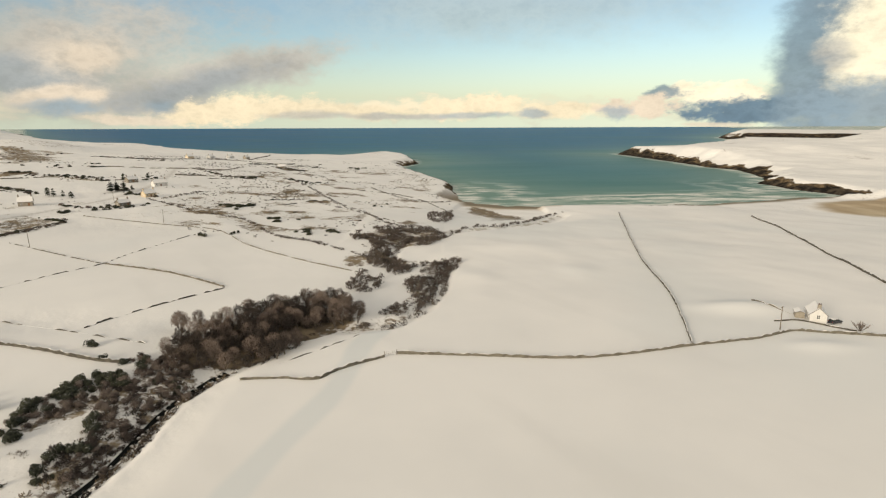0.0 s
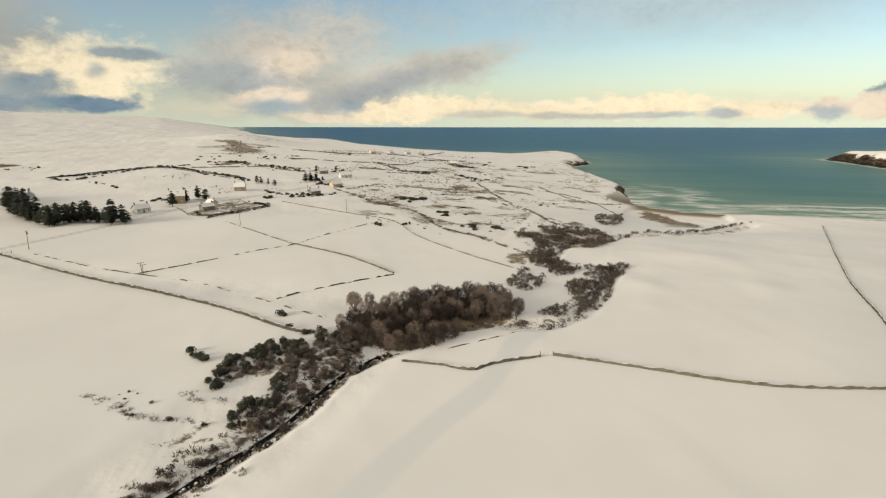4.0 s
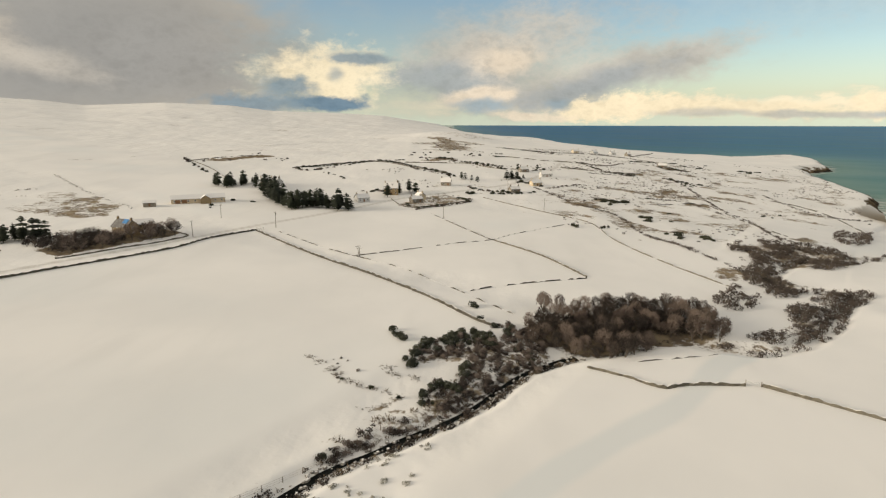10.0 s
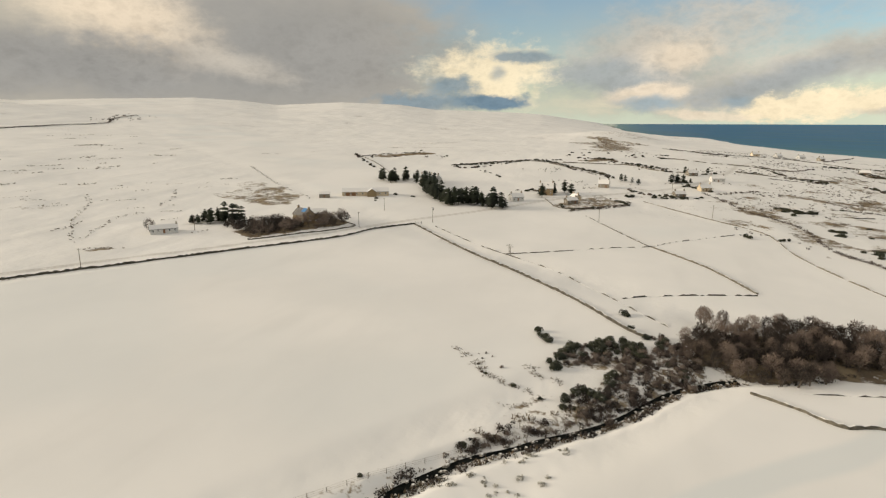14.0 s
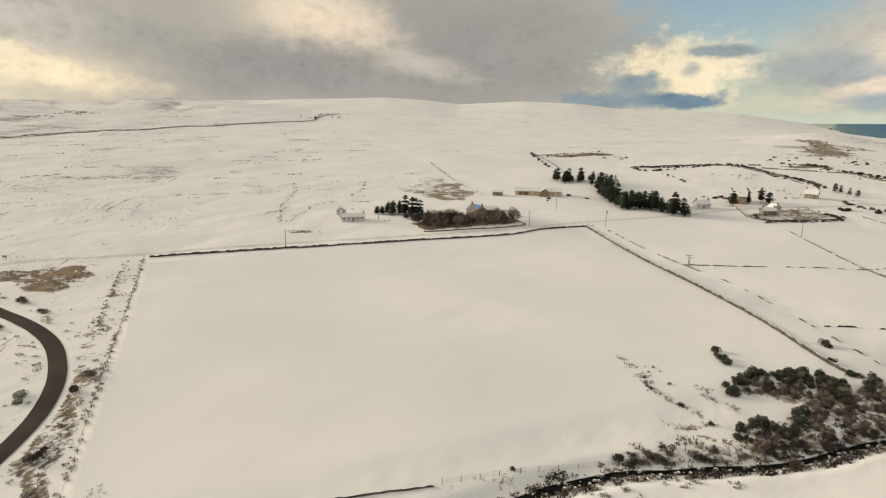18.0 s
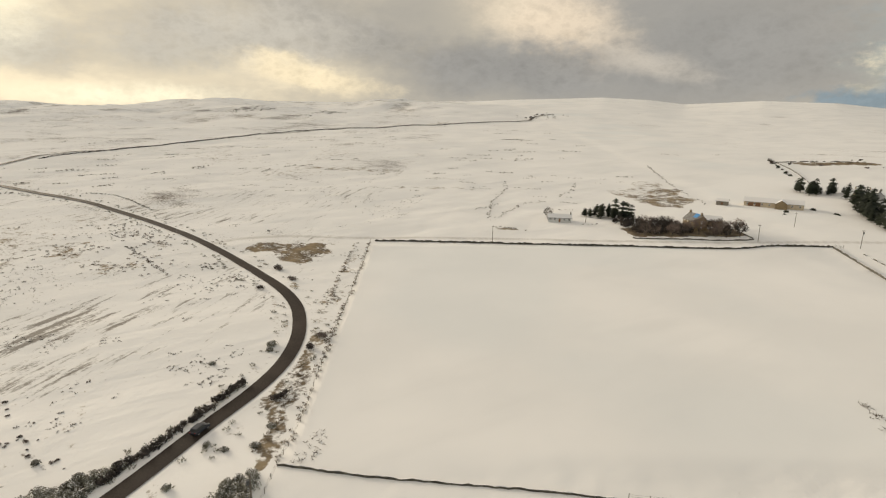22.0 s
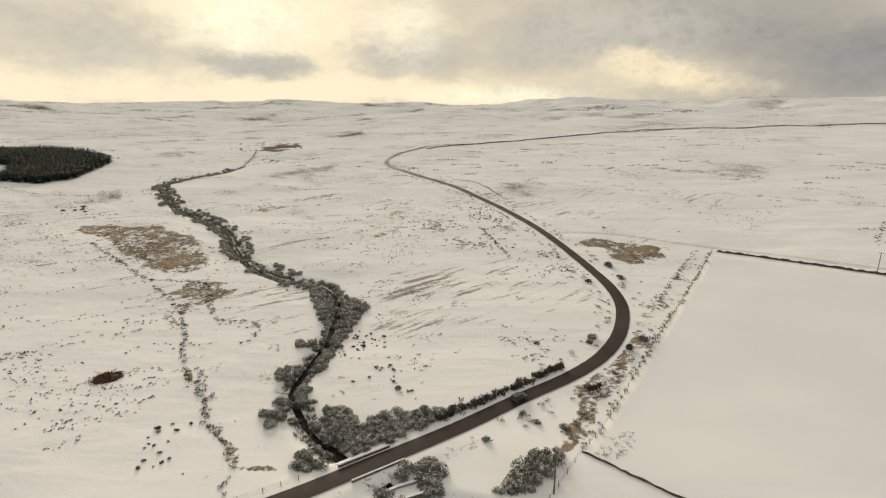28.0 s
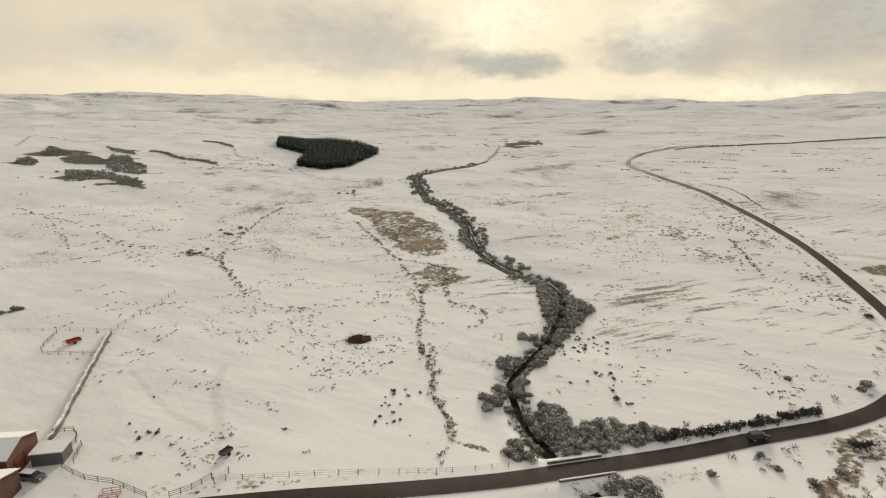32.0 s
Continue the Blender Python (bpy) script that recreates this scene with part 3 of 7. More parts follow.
def land(x, y):
    z = lie(x, y)
    z = z - 5.0 * np.exp(-((x - 46) / 48) ** 2 - ((y - 475) / 75) ** 2) - 7.5 * np.exp(-((x - 355) / 115) ** 2 - ((y - 465) / 90) ** 2)
    z = z + 1.1 * np.exp(-((x - 38) / 26) ** 2 - ((y - 282) / 12) ** 2) + 1.8 * np.exp(-((x - 100) / 13) ** 2 - ((y - 180) / 6) ** 2) + 0.8 * np.exp(-((x - 106) / 9) ** 2 - ((y - 147) / 4) ** 2)
    z = z + 0.8 * np.exp(-((x - 10) / 9) ** 2 - ((y - 222) / 10) ** 2) + 0.7 * np.exp(-((x - 56) / 7) ** 2 - ((y - 233) / 9) ** 2)
    z = z + 16 * np.exp(-((x + 640) / 90) ** 2 - ((y - 870) / 90) ** 2)
    r, a = np.hypot(x, y), np.degrees(np.arctan2(-x, y))
    # the headland's long low back, and the cliffs of the next one across a cove
    fall = np.interp(a, (-60, -38.5, -36.5, -34, -30, -26, -20), (-0.02, 0.010, 0.022, 0.032, 0.036, 0.042, 0.046))
    roof = np.maximum(80 - r * fall, 12) + 5 * (fbm(x, y, 120, 4, 55) - 0.5)
    z = np.where((a < -8) & (a > -70) & (r > 700) & (r < 2400), np.minimum(z, roof), z)
    cove = smooth(-39, -37, a) * (1 - smooth(-22, -20, a))
    step = np.where(r < 2900, 26 + 0.006 * (r - 2360), 29 - 0.022 * (r - 2900))
    z = z + cove * smooth(2295, 2360, r) * (np.clip(step, -4, 40) - z)
    near = (y > 380) & (x > -4700)
    if np.any(near):
        xs, ys, zs = x[near], y[near], z[near]
        r = np.hypot(xs, ys)
        g = sea_gap(xs, ys) + 14 * (fbm(xs, ys, 45, 3, 8) - 0.5) * smooth(450, 900, r) * (1 - sandy(xs, ys))
        s = sandy(xs, ys)
        steep = 0.055 * s + (0.55 + 0.5 * vnoise(xs / 60, ys / 60, 3)) * (1 - s) * np.where(xs > 300, 0.6 + 0.5 * (fbm(xs, ys, 30, 3, 56) - 0.5), 1.0)
        rim = np.clip(g, 0, None) * steep
        dune = s * 5.0 * smooth(62, 95, g) * (1 - strand(xs, ys))
        zs = np.minimum(zs, rim + dune - 0.15)
        z = z.copy()
        z[near] = np.where(g < 0, np.maximum(-4, g * 0.12 - 0.15), zs)
    return z

# ---- plan: lines on the ground, in metres ----
ROAD = ((60, -122), (22, -101), (-14.2, -85.8), (-28.3, -79.9), (-47.1, -72.3), (-57.5, -68.8), (-79.4, -61.2), (-98.7, -55.8), (-116, -50.6), (-133, -48.4),
        (-153.4, -50.8), (-178.2, -59.7), (-206.1, -79.2), (-245.6, -114.1), (-293.8, -165.6), (-350.6, -245.8), (-389.6, -321.2), (-423.8, -373.6),
        (-477.4, -406.9), (-543.1, -417.2), (-572.1, -404.1), (-625, -370.6), (-750, -325), (-823.4, -293.1), (-921.9, -225), (-971.3, -120),
        (-1037.7, -19.2), (-1123.1, 128.4), (-1209.6, 156.5), (-1275.5, 209.6))
LANE = ((-255.5, -120.1), (-266, -113.2), (-275.1, -90.1), (-271.3, -61.2), (-272.3, -31.9), (-271.6, 15.8), (-267.8, 88), (-267.2, 141.1),
        (-268.5, 179.2), (-266.0, 243), (-266.4, 303), (-251, 377), (-245, 438.8), (-264, 539.4), (-292.9, 620.6))
BURN = ((-426.9, -581.1), (-327.8, -481.8), (-252.5, -453.1), (-224.4, -429.4), (-187, -350), (-177.9, -304.8), (-164, -263), (-137.8, -208.8), (-130.8, -178),
        (-134, -158), (-122, -138.5), (-107, -126), (-94.2, -116.4), (-79.2, -108.6), (-72, -104), (-67.6, -96.7), (-64, -89.6), (-61.9, -84), (-61, -78.4), (-58.5, -70), (-59, -52), (-64, -30), (-68, 0),
        (-71, 30), (-71.6, 48), (-71.4, 58), (-70.3, 64), (-68.3, 69.4), (-66.2, 78.5), (-63.3, 90), (-62.5, 98), (-62.7, 106), (-62.4, 114), (-60.8, 122), (-57.8, 130.5))
BURN_LOW = ((-57.8, 130.5), (-48.5, 143.9), (-38.3, 160.1), (-25.2, 163.9), (-15.1, 168.4), (-7.5, 181.3), (-2.6, 201.5), (0.2, 231.2), (3.2, 246.3), (-6.2, 250.5),
            (-16.6, 240), (-25.2, 258.9), (-19.9, 302.5), (-1.3, 316.6), (7.3, 338.8), (31.3, 355.8), (69.3, 386.2), (94.9, 432.2))
ROAD_LINE, LANE_LINE, BURN_LINE = spline(ROAD, 4), spline(LANE, 5), spline(BURN, 4)
BURN_LINE = np.vstack([BURN_LINE, spline(BURN_LOW, 4)[1:]])


def carved(x, y):
    """The finished ground: the land, the burn's gully and the road's bench."""
    z = land(x, y)
    g, _ = line_gap(x, y, BURN_LINE)
    rd, _ = line_gap(x, y, ROAD_LINE)
    keep = smooth(3.5, 7.5, rd)
    wob = 1.6 * (fbm(x, y, 9, 3, 4) - 0.5)
    z = z - (1.3 * (1 - smooth(1.0, 5.5, g + wob)) + 0.5 * (1 - smooth(5, 20, g + 2 * wob))) * keep
    rough = smooth(12, 40, rd)
    field = in_field(x, y)
    z = z + (0.7 * (fbm(x, y, 14, 4, 6) - 0.5)) * rough * (1 - 0.8 * field) * smooth(30, 60, np.hypot(x, y))
    return z


def in_field(x, y):
    """1 on the smooth enclosed fields by the burn, 0 on rough ground."""
    a = smooth(-262, -255, x) * (1 - smooth(-92, -80, x)) * smooth(0, 2.5, y - 0.05 * (x + 85) + 36.5) * (1 - smooth(150, 170, y))
    b = smooth(-57, -48, x) * smooth(20, 60, y) * (1 - smooth(420, 470, y))
    c = (1 - smooth(-60, -30, x)) * smooth(165, 190, y) * (1 - smooth(280, 330, y))
    return np.clip(a + b + c, 0, 1)


def height(x, y):
    return float(carved(np.array([float(x)]), np.array([float(y)]))[0])


def part(name, bm, material, parent=None, label=""):
    me = bpy.data.meshes.new(name)
    bm.to_mesh(me)
    bm.free()
    me.materials.append(material)
    ob = new(name, me)
    if parent is not None:
        ob.parent = parent
    if label:
        tagged(ob, label)
    return ob


def solid(name, verts, faces, material, parent=None, label="", smooth_faces=False):
    me = bpy.data.meshes.new(name)
    me.from_pydata([tuple(v) for v in verts], [], [tuple(f) for f in faces])
    me.materials.append(material)
    if smooth_faces:
        me.polygons.foreach_set("use_smooth", [True] * len(me.polygons))
    ob = new(name, me)
    if parent is not None:
        ob.parent = parent
    if label:
        tagged(ob, label)
    return ob


def blot(x, y, px, py, rx, ry, turn=0.0):
    """A soft round patch round a place, 1 in its middle."""
    c, s = math.cos(radians(turn)), math.sin(radians(turn))
    u, v = ((x - px) * c + (y - py) * s) / rx, (-(x - px) * s + (y - py) * c) / ry
    return np.exp(-(u * u + v * v))


# rough patches: x, y, half-length, half-width, turn, strength
HEATH = ((-190, -150, 26, 4, -12, 0.42), (-161, -161, 18, 3, -14, 0.42), (-216, -138, 20, 4, -10, 0.43),
         (-153, -139, 16, 3, -12, 0.42), (-219, -295, 24, 5, 0, 0.49), (-263, -302, 26, 6, 0, 0.49), (-208, -192, 16, 4, -10, 0.49), (-238, -181, 14, 6, 10, 0.50),
         (-150, -128, 20, 3, -15, 0.41), (-503, -82, 60, 9, 80, 0.48), (-421, -32, 40, 5, 85, 0.46), (-395, 135, 34, 14, 60, 0.47), (-100, -185, 16, 8, 40, 0.52),
         (40, -640, 22, 16, 0, 0.62), (-3, -582, 20, 14, 10, 0.62)) +  ((25, -500, 18, 9, 20, 0.62), (-5, -456, 16, 8, 10, 0.62), (62, -585, 14, 8, 0, 0.7), (-100, 330, 26, 12, -30, 0.52),
         (-70, 300, 30, 10, -30, 0.55), (-35, 262, 24, 10, -40, 0.52), (-60, 395, 26, 16, 0, 0.5), (-180, -47, 60, 4, 3, 0.46), (-115, -43, 24, 4, 8, 0.52), (-30, 460, 40, 10, -30, 0.45), (-100, 465, 12, 6, 20, 0.6), (-22, 385, 16, 24, 20, 0.62), (-600, 870, 60, 40, 30, 0.45),
         (-555, 380, 40, 12, 80, 0.62), (-186, 712, 20, 12, 20, 0.66)) +  ((-396, 527, 18, 8, 30, 0.6), (-420, 148, 26, 14, 0, 0.46), (-470, -590, 40, 18, 40, 0.62), (-640, -630, 40, 14, 30, 0.55), (-560, 765, 55, 24, 60, 0.50), (-470, 640, 40, 16, 60, 0.50), (-395, 515, 26, 8, 80, 0.55), (-555, 335, 22, 10, 70, 0.56))
# boggy ditches and worn edges: line, half-width, strength
DITCH_ROWS = (
    (((-44.7, -88.2), (-48.9, -95.1), (-50.2, -103.8), (-55.3, -112.7), (-58.8, -121.5), (-63.7, -135.6), (-73.9, -152.6), (-81.3, -172.9), (-94.1, -202.7)), 1.3, 0.62),
    (((-37.3, -176.6), (-44.8, -176.1), (-54.9, -170), (-63.6, -165.7), (-70.9, -157.8)), 2.0, 0.55), (((-85.6, -80.2), (-89.4, -87.8), (-91.7, -95.4), (-106.6, -106.5), (-114.9, -109.3)), 1.4, 0.6),
    (((-194.4, -111.5), (-235.9, -139), (-277.5, -175.9), (-295.4, -195.3)), 3.0, 0.56), (((-97.2, -220.6), (-98.9, -207.4), (-106, -192.9), (-96.2, -171.1), (-84.6, -168.8)), 1.5, 0.58),
    (((-29.8, -187.1), (-29.3, -220.4), (-28.9, -246.3), (-21.7, -264.5)), 1.6, 0.6), (((-29.7, -250.5), (-57.3, -302.3), (-110.2, -393.2), (-173, -492.8)), 1.4, 0.5)) + \
    ((((92, -744.8), (43.9, -754.7), (-57.2, -660.7), (-128, -620.5), (-134.2, -518.3)), 3.0, 0.5), (((-111.3, 88.1), (-99.5, 87.1), (-92.2, 84.3), (-84.9, 85), (-79.5, 87), (-75.3, 94.1)), 1.5, 0.64),
    (((-77.3, 72.3), (-78.4, 80.3), (-76.9, 90), (-72.7, 97.1)), 1.6, 0.66), (((-299.7, 15), (-335.6, 20.9), (-410.2, 31)), 2.4, 0.55), (((-312.6, 19.1), (-357.9, 40.8), (-366.7, 60.9), (-362.1, 83.2)), 1.8, 0.52),
    (((-44.7, -88.2), (-49, -82.3)), 0.9, 0.66), (((-96, -150), (-94, -144), (-85, -137), (-74, -129), (-66, -122), (-61, -116), (-58, -114)), 0.8, 0.58),
    (((-109, -276), (-101, -246), (-97, -219), (-96, -203), (-105, -199), (-105, -188), (-100, -177)), 1.1, 0.6)) +  ((((-48, -622), (-64, -584), (-81, -541)), 4.0, 0.6), (((-80, -723), (-99, -725), (-116, -680)), 5.0, 0.62),
    (((-296, -907), (-359, -908), (-415, -914), (-444, -860), (-511, -844)), 4.0, 0.62), (((-149, -377), (-139, -367), (-137, -384), (-148, -393), (-149, -377)), 1.5, 0.62), (((-198, -411), (-227, -443), (-246, -456), (-280, -452)), 6.0, 0.6),
    (((-41, -287), (-46, -287)), 2.0, 0.66), (((-14, -258), (-22, -257), (-28, -247)), 2.0, 0.62), (((-92, -96), (-90, -90), (-87, -83), (-85, -80)), 0.9, 0.64), (((-99, 313), (-80, 298), (-57, 280), (-39, 257)), 1.4, 0.62), (((-155, 456), (-143, 487), (-111, 474)), 1.8, 0.6)) +  ((((-94, 592), (-64, 529), (-37, 447), (-21, 435), (-5, 478)), 1.6, 0.6), (((-86, 444), (-71, 426), (-47, 393), (-24, 361)), 1.6, 0.62), (((-73, 582), (-56, 543), (-35, 486), (-5, 480)), 1.6, 0.6),
    (((-72, 527), (-52, 500), (-35, 451), (-23, 437)), 1.6, 0.6), (((13, -114), (4, -110), (-4, -107), (-12, -105), (-25, -99), (-44, -87)), 0.7, 0.62), (((-37, -179), (-46, -173), (-58, -172), (-71, -169)), 2.2, 0.58),
    (((-452, 360), (-438, 396), (-439, 427), (-419, 481)), 2.5, 0.6), (((-427, 455), (-386, 451), (-314, 427)), 2.5, 0.6), (((-50, 127.7), (-42.3, 137.5), (-29.9, 151), (-21.5, 162.3), (-11.5, 167.2)), 0.9, 0.55))


# bare ground with an outline of its own: corners, edge's softness, strength
BARE = (
    (((-119, -342), (-140, -324), (-151, -304), (-150, -272), (-143, -243), (-126, -213), (-114, -207), (-103, -212), (-104, -235), (-105, -251), (-112, -277), (-113, -298)), 6.0, 0.53),
    (((-248, -105), (-263, -102), (-262, -84), (-260, -65), (-247, -61), (-229, -62), (-222, -70), (-230, -82), (-241, -94)), 5.0, 0.55),
    (((-388, 116), (-422, 145), (-415, 160), (-378, 159), (-349, 144), (-348, 123)), 9.0, 0.53),
    (((-637, 789), (-620, 839), (-506, 752), (-458, 656), (-524, 675)), 20.0, 0.55),
    (((-158, 367), (-148, 386), (-128, 370), (-106, 331), (-121, 340), (-142, 351)), 8.0, 0.47)) + \
    ((((-108, 303), (-98, 312), (-84, 294), (-90, 284)), 6.0, 0.54),
    (((-292, -192), (-270, -172), (-246, -140), (-256, -140), (-280, -175)), 6.0, 0.50),
    (((-224, -156), (-212, -134), (-203, -128), (-206, -142), (-218, -158)), 5.0, 0.50),
    (((-254, -198), (-236, -170), (-224, -158), (-228, -172), (-244, -196)), 6.0, 0.49),
)
YARDS = (
    (((18, 559), (36, 510), (69, 448), (68, 412), (40, 412), (21, 448)), 12.0, 0.56),
    (((-36, 367), (-24, 398), (-10, 375), (-11, 346)), 8.0, 0.60),
    (((-114, 486), (-96, 490), (-88, 458), (-103, 453)), 8.0, 0.60),
    (((-51, 261), (-36, 264), (-30, 234), (-38, 230)), 7.0, 0.53),
    (((-252, 281), (-263, 313), (-253, 343), (-231, 338), (-223, 325), (-234, 279)), 5.0, 0.52),
    (((-300, 82), (-303, 118), (-296, 146), (-279, 147), (-276, 120), (-278, 88)), 3.0, 0.60)) + \
    ((((-76, 141), (-73, 154), (-66, 166), (-58, 176), (-44, 184), (-28, 174), (-28, 168), (-40, 156), (-46, 140), (-58, 133), (-69, 132)), 3.0, 0.60),
    (((-86, 102), (-88, 112), (-85, 120), (-79, 128), (-74, 136), (-62, 132), (-61, 112), (-66, 104), (-76, 110)), 4.0, 0.50),
    (((-53, 316), (-41, 342), (-21, 349), (-5, 343), (2, 310), (-7, 288), (-32, 286), (-28, 240), (-35, 248), (-37, 290)), 5.0, 0.53),
    (((-300, 12), (-299, 28), (-290, 36), (-289, 18)), 4.0, 0.53),
)


def within(x, y, poly):
    """Distance inside a plan polygon, negative outside it."""
    p = [tuple(q) for q in poly]
    hit, d = np.zeros(np.shape(x), bool), np.full(np.shape(x), 1e9)
    for (ax, ay), (bx, by) in zip(p, p[1:] + p[:1]):
        if ay != by:
            hit ^= ((ay > y) != (by > y)) & (x < (bx - ax) * (y - ay) / (by - ay) + ax)
        dx, dy = bx - ax, by - ay
        u = np.clip(((x - ax) * dx + (y - ay) * dy) / (dx * dx + dy * dy), 0, 1)
        d = np.minimum(d, np.hypot(x - ax - u * dx, y - ay - u * dy))
    return np.where(hit, d, -d)


def make_ground():
    r = np.concatenate([[0.0, 30.0, 55.0], np.geomspace(76, 5200, 520)])
    # finest where the land lies open to view
    a = np.radians(np.concatenate([np.linspace(-46, 196, 1180, endpoint=False), np.linspace(196, 314, 90, endpoint=False)]))
    rays = len(a)
    R, A = np.meshgrid(r, a, indexing="ij")
    x, y = (-R * np.sin(A)).ravel(), (R * np.cos(A)).ravel()
    z = carved(x, y)
    idx = np.arange(len(r) * rays).reshape(len(r), rays)
    nxt = np.roll(idx, -1, 1)
    faces = np.stack([idx[:-1], nxt[:-1], nxt[1:], idx[1:]], -1).reshape(-1, 4)
    me = bpy.data.meshes.new("ground")
    me.vertices.add(len(x))
    me.vertices.foreach_set("co", np.stack([x, y, z], 1).ravel())
    me.loops.add(faces.size)
    me.loops.foreach_set("vertex_index", faces.ravel().astype(np.int32))
    me.polygons.add(len(faces))
    me.polygons.foreach_set("loop_start", np.arange(0, faces.size, 4, dtype=np.int32))
    me.polygons.foreach_set("use_smooth", np.ones(len(faces), bool))
    me.update(calc_edges=True)
    rr = np.hypot(x, y)
    gb, _ = line_gap(x, y, BURN_LINE)
    gr, _ = line_gap(x, y, ROAD_LINE)
    gl, _ = line_gap(x, y, LANE_LINE)
    field = in_field(x, y)
    moor = 1 - smooth(-75, -35, y + 0.06 * (x + 150))
    big = fbm(x, y, 70, 4, 31)
    veg = (0.33 + 0.34 * (big - 0.45)) * moor * smooth(60, 90, rr) * (1 - 0.35 * blot(x, y, -5, -140, 55, 50))
    low = smooth(15, 35, y)
    gw, _ = line_gap(x + 6 * low, y, BURN_LINE)
    veg = np.maximum(veg, (0.475 - 0.07 * (1 - smooth(60, 85, y)) * (y > 0)) * (1 - smooth(2, 8 + 5 * fbm(x, y, 20, 3, 9), gw)))
    veg = np.maximum(veg, 0.42 * (1 - smooth(6, 16, gr)) * (1 - smooth(150, 700, rr)))
    veg = np.maximum(veg, (0.30 + 0.34 * (big - 0.45)) * smooth(330, 700, rr))
    heath = (0.345 + 0.06 * smooth(600, 1400, rr) + 0.52 * (fbm(x, y * 1.3, 90, 6, 33) - 0.49)) * moor * smooth(110, 240, rr) + (0.30 + 0.4 * (big - 0.45)) * smooth(320, 600, rr) * (1 - moor)
    for px, py, rx, ry, turn, amount in HEATH:
        b = blot(x, y, px, py, rx * 1.15, ry * 1.3, turn)
        on = b > 0.04
        grain = fbm(x[on] * 0.6, y[on], max(5, ry * 0.9), 5, 12) - 0.5
        veg[on] = np.maximum(veg[on], amount * smooth(0.15, 0.7, b[on] * 1.15 - 0.04 + 1.6 * grain * smooth(0.04, 0.35, b[on])))
    croft = smooth(230, 330, y) * (1 - smooth(750, 900, y)) * smooth(-520, -180, x) * (1 - smooth(-20, 20, x))
    veg = np.maximum(veg, (0.36 + 0.6 * (fbm(x, y, 20, 5, 37) - 0.47)) * croft)
    veg = veg * (1 - 0.85 * field * (gb > 14)) * (gr > 3.2)
    for poly, edge, amount in BARE + YARDS:
        c = np.array(poly, float)
        lo, hi = c.min(0) - 3 * edge, c.max(0) + 3 * edge
        on = np.nonzero((x > lo[0]) & (x < hi[0]) & (y > lo[1]) & (y < hi[1]))[0]
        d = within(x[on], y[on], poly) + 3.0 * edge * (fbm(x[on], y[on], 2.2 * edge, 4, 62) - 0.5)
        veg[on] = np.maximum(veg[on], amount * smooth(-edge, edge, d))
    for line, width, amount in [(spline(p, 4), w, s) for p, w, s in DITCH_ROWS]:
        d, _ = line_gap(x, y, line)
        veg = np.maximum(veg, (amount - 0.15) * (1 - smooth(width * 0.3, width * 1.6, d + 5.0 * (fbm(x, y, 7, 3, 14) - 0.45))))
    heath = heath * (1 - field) * smooth(16, 30, gb)
    gap = np.full(len(x), 1e3)
    near = (y > 380) & (x > -4700)
    gap[near] = sea_gap(x[near], y[near])
    s = np.where(near, sandy(x, y), 0)
    dry = np.where(near, strand(x, y), 0)
    sand = np.maximum(s * (1 - smooth(np.where(x < 120, 22, 9), np.where(x < 120, 42, 22), gap + 14 * (fbm(x, y, 30, 3, 15) - 0.5))), dry * (gap < 200)) * (z < 6)
    wet = (1 - smooth(14, 34, gap + 12 * (fbm(x, y, 40, 3, 52) - 0.5)))
    slope = np.zeros(len(x))
    rim = near & (np.abs(gap) < 150)
    slope[rim] = np.hypot(carved(x[rim] + 3, y[rim]) - z[rim], carved(x[rim], y[rim] + 3) - z[rim]) / 3
    reach = 20 + 0.03 * np.clip(rr - 700, 0, None)
    rock = (1 - smooth(8, reach, gap + 34 * (fbm(x, y, 38, 5, 27) - 0.5))) * smooth(0.10, 0.30, slope) * np.where(x > 300, 1.0, 0.62) * (1 - s) * near
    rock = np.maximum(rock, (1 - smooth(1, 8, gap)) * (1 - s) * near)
    rock = np.maximum(rock, near * (x > 700) * smooth(2285, 2305, rr) * (1 - smooth(2345, 2375, rr + 50 * (fbm(x, y, 90, 3, 57) - 0.5))) * (x / np.maximum(y, 1) < 0.735))
    lane = (1 - smooth(1.3, 2.4, gl)) * 0.8
    gt, _ = line_gap(x, y, spline(((-20, 160), (-23.1, 148.8), (-25.5, 121.3), (-31.2, 102), (-36.8, 80), (-40, 55)), 4))
    glaze = (1 - smooth(2.2, 4.6, gt + 1.5 * (fbm(x, y, 16, 3, 35) - 0.5)))
    glaze = np.maximum(glaze, 0.5 * smooth(0.55, 0.75, fbm(x, y, 90, 3, 36)) * field)
    streak = (0.335 + 0.25 * (fbm(x, y, 30, 3, 39) - 0.45)) * 1.02 * np.clip(blot(x, y, -195, -160, 95, 80) * 1.2, 0, 1) + 0.44 * np.clip(blot(x, y, -150, -120, 30, 25), 0, 1) * 0.6
    streak = np.maximum(streak, 0.29 * np.clip(1.3 * blot(x, y, -470, -60, 120, 110), 0, 1)) * (gr > 4)
    streak = np.maximum(streak, 0.43 * np.clip(1.2 * blot(x, y, -95, -190, 40, 45), 0, 1))
    streak = np.maximum(streak, (0.36 + 0.34 * (fbm(x, y, 55, 4, 53) - 0.45)) * moor * smooth(100, 160, rr) * (gr > 4) * (1 - smooth(-95, -50, x + 0.12 * (y + 150))))
